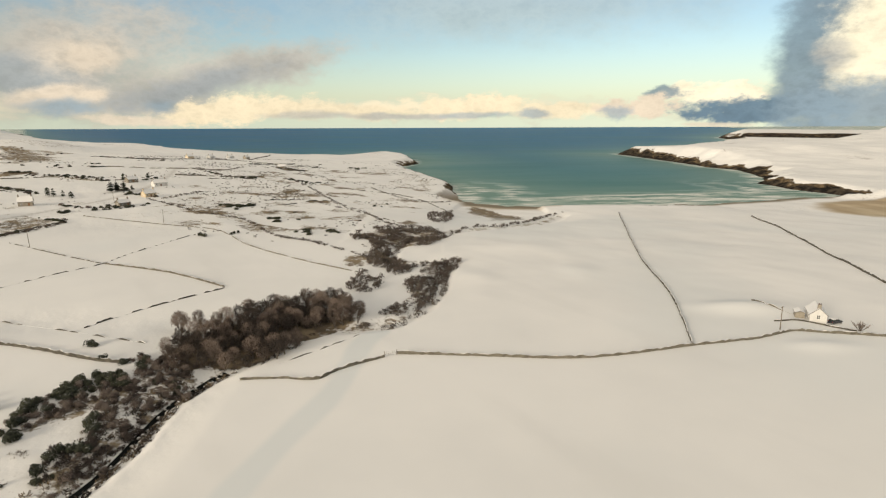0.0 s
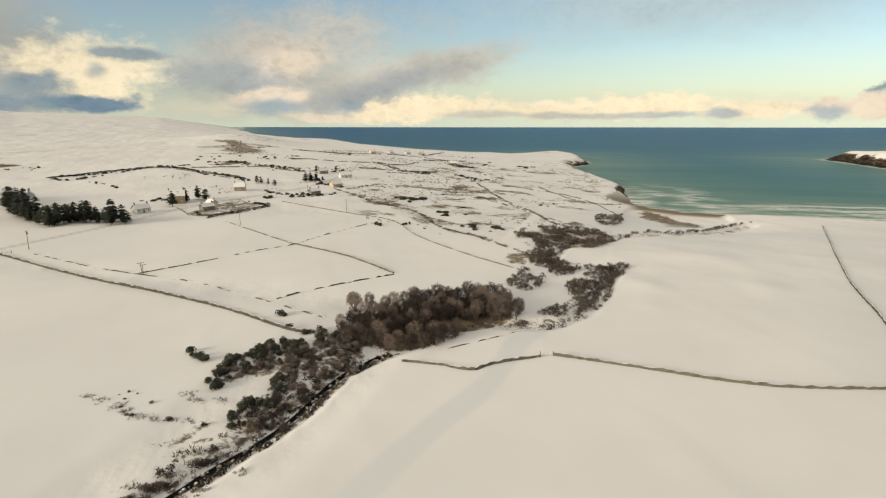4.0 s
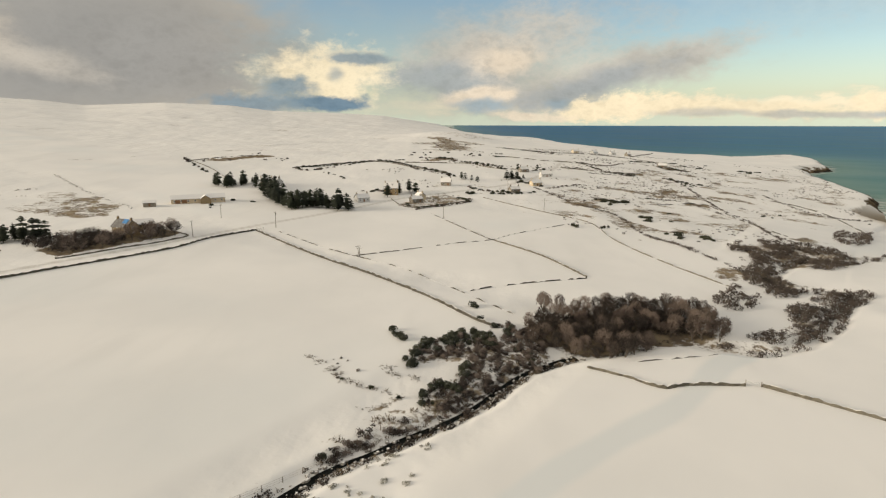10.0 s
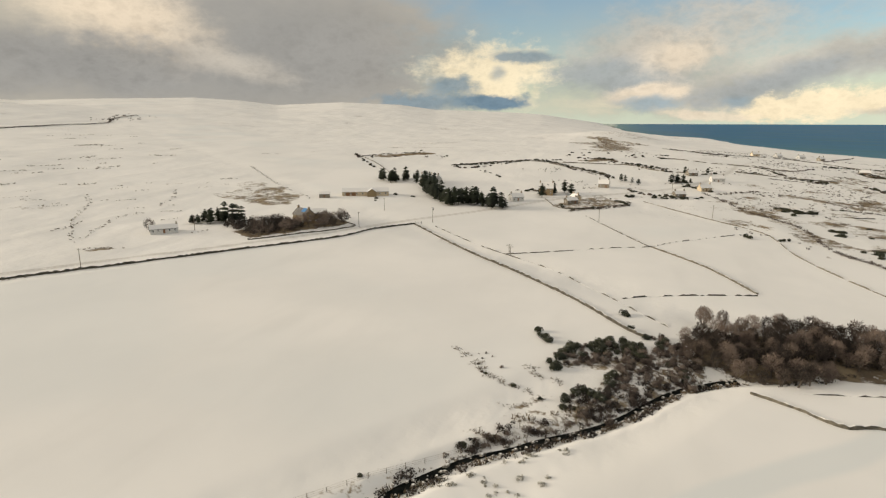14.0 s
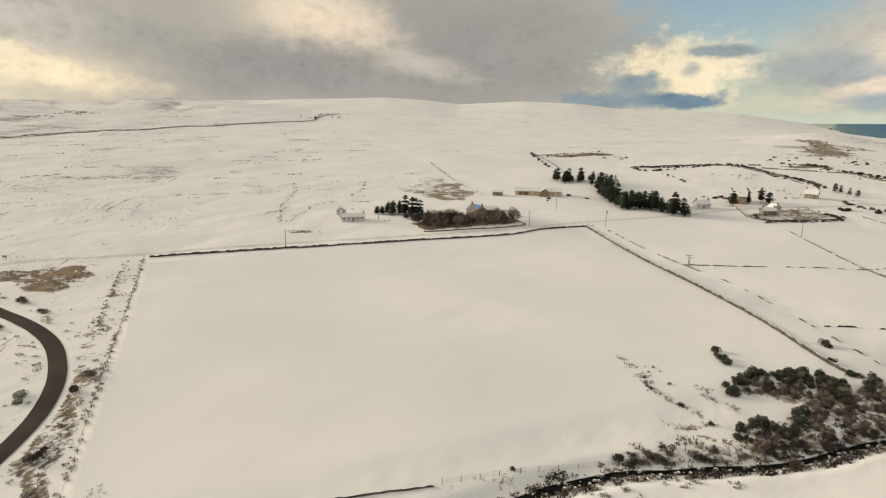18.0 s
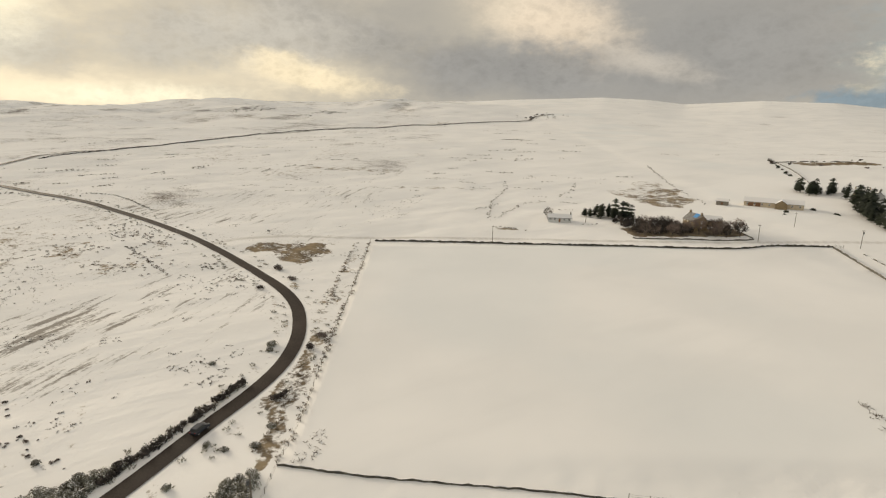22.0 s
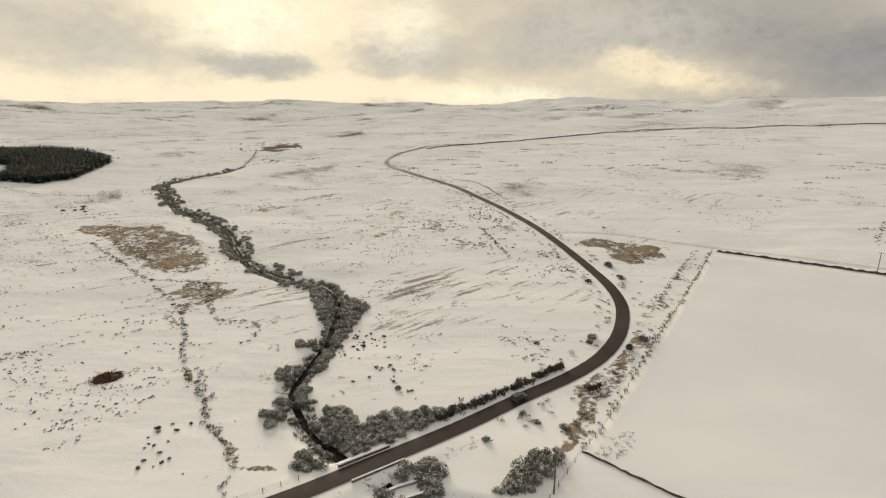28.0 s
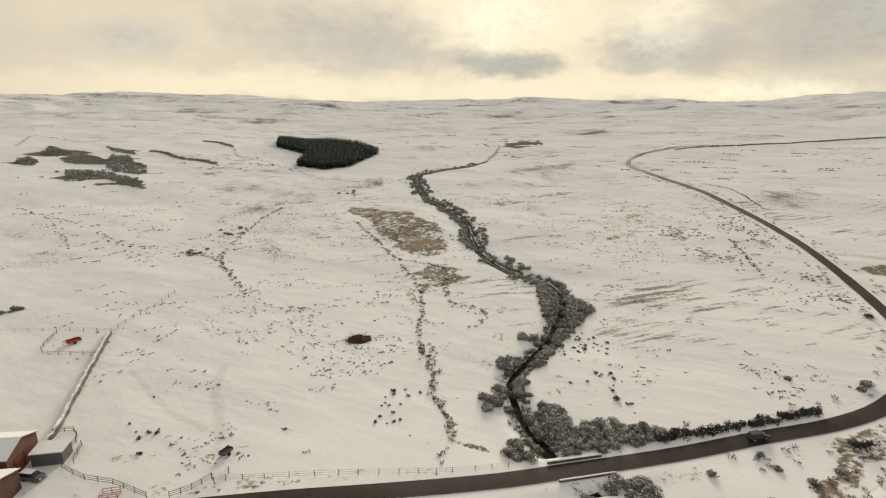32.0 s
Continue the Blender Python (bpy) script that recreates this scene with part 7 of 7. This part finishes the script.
# ---- loose growth ----
def tufts():
    """Tussocks and heather stalks that stand out of the snow on the rough ground."""
    rng = random.Random(11)
    spots = []
    while len(spots) < 30000:
        q, r = radians(rng.uniform(85, 182)), 75 + 330 * rng.random() ** 1.2
        spots.append((-math.sin(q) * r, math.cos(q) * r))
    p = np.array(spots)
    keep = (fbm(p[:, 0], p[:, 1], 34, 4, 41) + 0.55 * fbm(p[:, 0], p[:, 1], 4.5, 2, 42) > 0.97) & (in_field(p[:, 0], p[:, 1]) < 0.1) & (line_gap(p[:, 0], p[:, 1], ROAD_LINE)[0] > 3.5)
    keep &= p[:, 1] < -40 - 0.06 * (p[:, 0] + 150)
    p = p[keep]
    z = carved(p[:, 0], p[:, 1])
    v, f = [], []
    for (x, y), h in zip(p, z):
        s = rng.choice((0.16, 0.2, 0.25, 0.3, 0.42))
        for _ in range(6):
            blade(v, f, (x + rng.gauss(0, 0.5 * s), y + rng.gauss(0, 0.5 * s), h - 0.03), (rng.gauss(0, 1), rng.gauss(0, 1), 0.7), s * rng.uniform(0.7, 1.3), 0.4 * s + 0.05, rng)
    return tagged(solid("grass_tussocks", v, f, M_TUSSOCK), "brown grass and heather tussocks poking through snow", "grass", kind="stuff")


M_TUSSOCK = plain("dry_brown_grass", (0.06, 0.046, 0.032), (0.17, 0.13, 0.085), 1.0, 0.9, 0.0)
tufts()


def banks_growth(name, label, places, material, seed, size=0.8):
    """Low tangled growth joined into one mass."""
    rng = random.Random(seed)
    v, f = [], []
    for (x, y), z in zip(places, heights(places)):
        s = size * rng.uniform(0.6, 1.4)
        for _ in range(26):
            q, d = rng.uniform(0, 6.28), s * math.sqrt(rng.random())
            blade(v, f, (x + math.cos(q) * d, y + math.sin(q) * d, float(z) + rng.uniform(0, 0.45) * s), (math.cos(q) * 0.5 + rng.gauss(0, 0.4), math.sin(q) * 0.5 + rng.gauss(0, 0.4), 0.9), s * rng.uniform(0.4, 0.9), 0.16 * s + 0.03, rng)
    return tagged(solid(name, v, f, material), label, "undergrowth", kind="stuff")


low = [p for p in beside(BURN_LINE, 1.4, 11, 1.0, 0.9, (1,)) if 20 < p[1] < 132 and np.interp(p[1], (30, 60, 85, 130), (-74, -76, -75, -80)) < p[0]]
low += [p for p in beside(BURN_LINE, 1.2, 2.6, 1.2, 0.6, (-1,)) if 20 < p[1] < 132]
banks_growth("streamside_undergrowth", "tangled brown bracken and brambles along the stream", low, M_TUSSOCK, 21)
banks_growth("upper_undergrowth", "frosted heather and rushes along the upper stream", [p for p in beside(BURN_LINE, 1.3, 2.6, 0.6, 0.8) if -480 < p[1] < -76], M_FROST, 22, 0.9)
banks_growth("verge_growth", "rough grass and heather along the road verge", [p for p in beside(ROAD_LINE, 3.6, 9, 1.0, 0.5) if -330 < p[1] < 0 and p[0] < -75], M_FROST, 23, 0.6)


moor_rows = []
for row in (((-30, -197), (-29, -223), (-30, -246), (-42, -273), (-61, -309), (-84, -342)), ((-37, -179), (-46, -173), (-58, -172), (-71, -169)), ((-66, -134), (-60, -119), (-55, -112), (-50, -100)), ((-14, -258), (-22, -257), (-30, -246)), ((-48, -622), (-64, -584), (-81, -541))):
    moor_rows += beside(spline(row, 3), 0, 1.1, 1.0, 0.6)
banks_growth("moor_ditch_growth", "dark heather tufts along a snowed-in ditch", moor_rows, M_TWIG, 24, 0.5)
knoll = []
for poly in (((52, -645), (46, -677), (27, -641), (36, -623), (49, -622)), ((36, -602), (20, -628), (0, -578), (4, -550), (30, -570)), ((-1, -674), (-22, -639), (-22, -617), (-6, -644)), ((3, -544), (-3, -582), (-22, -557), (-24, -513), (-18, -494), (0, -519)),
             ((31, -526), (17, -525), (5, -519), (-15, -458), (-16, -430), (-6, -444), (6, -478), (17, -479), (29, -480)), ((66, -599), (61, -613), (51, -586), (55, -567), (64, -575)), ((-2, -616), (-15, -611), (-17, -578), (-2, -583))):
    knoll += fill(poly, 2.6)
for row in (((-37, -632), (-49, -616), (-60, -581), (-72, -568), (-81, -542)), ((-99, -713), (-112, -703), (-119, -662))):
    knoll += beside(spline(row, 3), 0, 3, 1.2)
thicket("moor_gorse", "dark grey-green scrub on a snowy knoll", "thicket", knoll, M_FROST, 1.9, 1.5, 40, 0.7, 0.4, 25)


def rows_of(lines, wide, every, chance=0.8):
    return [p for line in lines for p in beside(spline(line, 3), 0, wide, every, chance)]


croft_rows = rows_of((((-450, 356), (-439, 414), (-430, 457), (-380, 449), (-318, 428)), ((-356, 512), (-309, 513)), ((-471, 766), (-368, 752)), ((-269, 570), (-250, 576)), ((-230, 554), (-211, 566), (-194, 580)),
                      ((-213, 725), (-182, 706)), ((-285, 645), (-247, 630), (-246, 703)), ((-411, 518), (-374, 523)), ((-213, 426), (-203, 473)), ((-286, 838), (-300, 992)), ((-234, 279), (-223, 325), (-231, 338))), 1.8, 1.3, 0.75)
croft_rows += rows_of((((-94, 309), (-67, 291), (-42, 265), (-34, 257)), ((-133, 555), (-83, 455), (-58, 417), (-33, 360), (-21, 358)), ((-74, 578), (-39, 518), (-15, 501), (8, 517)), ((-138, 455), (-114, 465), (-79, 435)),
                       ((-224, 423), (-169, 381), (-128, 359), (-102, 320), (-87, 302), (-72, 296))), 0.8, 1.6, 0.6)
fence_rows = rows_of((((-264, -46), (-197, -42), (-141, -39.5), (-101, -37), (-87, -37)), ((-262, -52), (-215, -50), (-170, -46)), ((-128, -43), (-100, -41), (-88, -42))), 0.9, 1.2, 0.7)
banks_growth("fence_growth", "brown grass and heather along the field fence", fence_rows, M_TUSSOCK, 85, 0.45)
banks_growth("croft_scrub", "dark bracken and scrub along the croft walls", croft_rows, M_THICKET, 26, 1.0)
# tracks and gullies about the farm and over the moor
moor_lines = rows_of((((-448, 36), (-415, 33), (-388, 25), (-357, 19), (-320, 15)), ((-347, 9), (-353, 17), (-366, 24)), ((-315, 17), (-350, 33), (-368, 46), (-372, 61), (-367, 77)), ((-444, 90), (-415, 83), (-391, 69)),
                      ((-538, 179), (-421, 162), (-362, 160)), ((-298, 17), (-296, 26), (-290, 36)), ((-630, 224), (-622, 243)), ((-629, 273), (-625, 285))), 1.4, 1.6, 0.6)
moor_lines += rows_of((((-108, -286), (-102, -245), (-97, -217), (-104, -203), (-107, -192), (-94, -170), (-89, -159), (-93, -151), (-94, -146), (-88, -138), (-82, -136)), ((-94, -205), (-89, -183), (-80, -163), (-72, -148)),
                       ((-44.7, -88.2), (-48.9, -95), (-50, -104), (-55, -113), (-59, -121), (-64, -136), (-74, -153)), ((-44, -87), (-38, -82)), ((-35, -285), (-47, -286)), ((-376, -261), (-370, -234), (-343, -202), (-330, -189)), ((-245, -155), (-220, -131), (-206, -117))), 0.9, 0.9, 0.65)
moor_lines += rows_of((((-96, -725), (-112, -710)), ((-69, -560), (-88, -531)), ((-118, -650), (-112, -580), (-125, -567), (-137, -491), (-150, -440), (-179, -404)), ((-292, -899), (-348, -915), (-407, -926), (-441, -865), (-516, -851)),
                       ((51, -395), (39, -370), (26, -349), (16, -329)), ((13, -318), (6, -292), (-2, -281), (-9, -279)), ((30, -341), (28, -318), (26, -291)), ((-20, -256), (-26, -258), (-30, -248), (-28, -236), (-30, -226)), ((73, -689), (70, -790), (55, -784), (27, -724), (-5, -722), (-23, -720)), ((-55, -361), (-64, -360)), ((-283, -465), (-320, -481), (-365, -491), (-389, -488))), 2.0, 2.0, 0.7)
banks_growth("moor_line_growth", "dark heather and rushes along tracks and gullies", moor_lines, M_TUSSOCK, 27, 0.5)
boggy = []
for x, y, n, sx, sy in ((-289, -189, 26, 5, 7), (-267, -165, 40, 7, 9), (-252, -146, 26, 5, 6), (-214, -142, 30, 7, 8), (-238, -177, 30, 8, 10), (-219, -107, 24, 3, 6), (-205, -90, 16, 2.5, 4),
                        (-447, -629, 26, 12, 10), (-477, -639, 24, 10, 8), (-411, -535, 26, 14, 7), (-200, -410, 20, 7, 6), (-260, -464, 30, 14, 5)):
    boggy += [(x + RNG.gauss(0, sx), y + RNG.gauss(0, sy)) for _ in range(n)]
banks_growth("bog_growth", "brown bog grass and rushes in hollows by the road", clear_of(boggy, ROAD_LINE, 4.5), M_TUSSOCK, 28, 0.5)
crags = []
for x, y, n, r in ((-1256, -447, 60, 16), (-1254, -282, 80, 16), (-1222, -481, 30, 14), (-1170, -315, 26, 18), (-1246, 190, 40, 24), (-1200, 160, 40, 22)):
    crags += [(x + RNG.gauss(0, r), y + RNG.gauss(0, r)) for _ in range(n)]
banks_growth("hill_crag_heather", "dark heather on broken crags of the far hills", crags[::2], M_THICKET, 29, 1.7)
far_bank = rows_of((((-535, -406), (-560, -398), (-637, -365), (-712, -340), (-788, -306), (-899, -267), (-929, -197), (-971, -115), (-1036, -14), (-1080, 50), (-1120, 120)),), 1.2, 1.5, 0.95)
thicket("far_road_bank", "dark heather bank along the road over the moor", "bank", far_bank, M_THICKET, 1.6, 0.9, 20, 0.7, 0.5, 30)


def heather_strokes():
    """Short rows of heather that follow the swells of the moor."""
    rng = random.Random(71)
    out = []
    while len(out) < 2200:
        q, r = radians(rng.uniform(72, 187)), 150 + 800 * rng.random() ** 1.6
        x, y = -math.sin(q) * r, math.cos(q) * r
        at = (np.array([x]), np.array([y]))
        if fbm(*at, 110, 3, 72)[0] < (0.47 if q > radians(98) else 0.56) or in_field(*at)[0] > 0.1 or line_gap(*at, LANE_LINE)[0][0] < 9:
            continue
        turn = q + rng.gauss(0.12, 0.28)
        length = rng.uniform(2, 10) * (0.6 + r / 500)
        step = 1.0 + r / 500
        u = -length / 2
        while u < length / 2:
            out.append((x + math.cos(turn) * u + rng.gauss(0, 0.5), y + math.sin(turn) * u + rng.gauss(0, 0.5)))
            u += step * rng.uniform(0.5, 1.8)
    return clear_of(out, ROAD_LINE, 4.0)


strokes = heather_strokes()
for name, label, near, far, size in (("near_heather_strokes", "thin rows of brown heather showing through snow", 0, 260, 0.26), ("moor_heather_strokes", "rows of brown heather on the snowy moor", 260, 480, 0.42),
                                     ("hill_heather_strokes", "dark heather rows on the snowy hillside", 480, 2000, 0.75)):
    banks_growth(name, label, [p for p in strokes if near <= math.hypot(*p) < far], M_TUSSOCK, 73, size)


def croft_tufts():
    rng = random.Random(81)
    p = np.array([(rng.uniform(-430, 10), rng.uniform(265, 900)) for _ in range(7000)])
    keep = (fbm(p[:, 0], p[:, 1], 46, 4, 82) > 0.595) & (p[:, 1] > 262 - 0.35 * (p[:, 0] + 30)) & (line_gap(p[:, 0], p[:, 1], LANE_LINE)[0] > 4)
    p = p[keep]
    near = sea_gap(p[:, 0], p[:, 1]) > 12
    return [tuple(q) for q in p[near].tolist()]


banks_growth("croft_tufts", "dead bracken and heather tufts over the croft land", croft_tufts(), M_THICKET, 83, 0.65)
thicket("bank_tufts", "frosted heather tufts on the field side of the stream", "undergrowth", [(x + RNG.gauss(0, 1.0), y + RNG.gauss(0, 1.0)) for x, y in ((-65, 65), (-63, 57), (-66, 51), (-68, 50), (-60, 63), (-56, 64), (-58, 57), (-67, 56), (-70, 47), (-64, 69), (-61, 75)) for _ in range(4)],
        M_FROST, 0.6, 0.5, 40, 0.2, 0.5, 84)


def boulders():
    """Snow-topped rocks strewn along the stream bed."""
    rng = random.Random(31)
    spots = [p for p in beside(BURN_LINE, 0.2, 1.9, 0.55, 0.9) if -20 < p[1] < 135]
    spots = clear_of(spots, ROAD_LINE, 4.0)
    v, f = [], []
    for (x, y), z in zip(spots, heights(spots)):
        s = rng.uniform(0.18, 0.55)
        b = len(v)
        for k, (r, h) in enumerate(((1.0, -0.3), (1.05, 0.15), (0.6, 0.6))):
            for j in range(6):
                q = j * 1.047 + 0.3 * k
                m = s * r * rng.uniform(0.75, 1.2)
                v.append((x + math.cos(q) * m, y + math.sin(q) * m, float(z) + 0.12 + s * h))
        for k in range(2):
            for j in range(6):
                n = (j + 1) % 6
                f.append((b + 6 * k + j, b + 6 * k + n, b + 6 * k + 6 + n, b + 6 * k + 6 + j))
        f.append(tuple(b + 12 + j for j in range(6)))
    return tagged(solid("stream_boulders", v, f, M_STONE), "dark boulders with snow caps in the stream bed", "rocks", kind="stuff")


boulders()



def fan_bush(x, y, tall=3.6):
    """A leafless bush whose stems spread from one root."""
    rng = random.Random(77)
    root = empty("garden_bush", "leafless fan-shaped bush beside the wall", "bush")
    root.matrix_basis = pose(x, y, height(x, y) - 0.1)
    sv, sf, tv, tf = [], [], [], []
    for _ in range(34):
        q, lean = rng.uniform(0, 6.283), rng.uniform(0.1, 0.95)
        tip = Vector((math.cos(q) * lean * tall, math.sin(q) * lean * tall, tall * rng.uniform(0.6, 1.0) * math.sqrt(1 - 0.5 * lean * lean)))
        tube(sv, sf, (0.2 * math.cos(q), 0.2 * math.sin(q), -0.1), tip * 0.7, 0.04, 0.02, 4)
        for _ in range(9):
            blade(tv, tf, tip * rng.uniform(0.4, 0.75), tip + Vector((rng.gauss(0, 0.9), rng.gauss(0, 0.9), rng.gauss(0.2, 0.5))), rng.uniform(0.6, 1.3), 0.05, rng)
    solid("stem", sv, sf, M_BARK, root)
    solid("twigs", tv, tf, M_TWIG, root)


fan_bush(124.6, 158.4)
SCRUB = [lambda k=k: bush(220 + k, "bog_shrub", "low brown scrub on the snowy moor", "shrub", "scrub on the moor", M_FROST, 1.2, 0.9, 200, 0.30, 0.5) for k in range(3)]
scrub = []
for x, y, n, s in ((7, -120, 4, 1.5), (-42, -111, 6, 2.5), (-38, -102, 4, 1.5), (38, -216, 5, 2), (-44, -291, 6, 4), (-24, -263, 6, 3), (-106, -111, 6, 3), (-93, -94, 3, 1), (-86, -80, 2, 0.8), (-92, -122, 3, 1.2), (-128, -67, 1, 0.3), (-103, -106, 12, 4.5), (-90, -90, 3, 1.5),
                   (-142, -378, 6, 5), (-430, -602, 9, 12), (-470, -576, 8, 10), (-491, -658, 6, 10), (-382, -498, 6, 8), (40, -640, 12, 12), (-3, -582, 14, 12), (25, -500, 12, 10), (-5, -456, 10, 9), (-15, -638, 8, 8)) +  ((62, -585, 5, 6),
                   (-97, 86, 2, 2.5), (-103, 91, 2, 2)):
    scrub += [(x + RNG.gauss(0, s), y + RNG.gauss(0, s)) for _ in range(n)]
strew(SCRUB, [p for p in scrub if math.hypot(*p) > 210], 0.5, 1.4, 0.1, (0.9, 1.6))
TUFT = [lambda: bush(230, "heather_tuft", "small heather tuft standing out of the snow", "tuft", "heather tufts", M_TWIG, 0.7, 0.5, 90, 0.2, 0.6)]
strew(TUFT, [p for p in scrub if math.hypot(*p) <= 210] + [(p[0] + RNG.gauss(0, 2.5), p[1] + RNG.gauss(0, 2.5)) for p in scrub if math.hypot(*p) <= 210], 0.35, 1.0, 0.05)


def field_twigs():
    """Dead stalks that scribble over the snow at the field's edges."""
    rng = random.Random(61)
    v, f = [], []
    for x, y, n, s in ((-94, -32, 26, 2.2), (-90, -30, 12, 1.2), (-88, -33, 14, 1.6), (-111, 88, 16, 1.2), (-106, 88, 24, 1.2), (-101, 87, 30, 1.3), (-97, 85.5, 34, 1.2), (-93, 84.5, 34, 1.0), (-89, 85, 24, 0.9), (-85, 85.5, 20, 0.8), (-81, 86.5, 16, 0.8), (-90, 96, 24, 1.2), (-86, 94, 30, 1.2), (-81, 95.5, 24, 1.2), (-79, 78, 16, 1.5), (-76, 66, 10, 1.2)):
        for _ in range(int(n * 0.6)):
            px, py = x + rng.gauss(0, s), y + rng.gauss(0, s * 0.6)
            z = height(px, py)
            for _ in range(5):
                blade(v, f, (px, py, z - 0.03), (rng.gauss(0, 1), rng.gauss(0, 1), rng.uniform(0.2, 1)), rng.uniform(0.4, 1.1), 0.07, rng)
    return tagged(solid("dead_stalks", v, f, M_TUSSOCK), "thin dead stalks poking from the field's snow", "undergrowth", kind="stuff")


field_twigs()
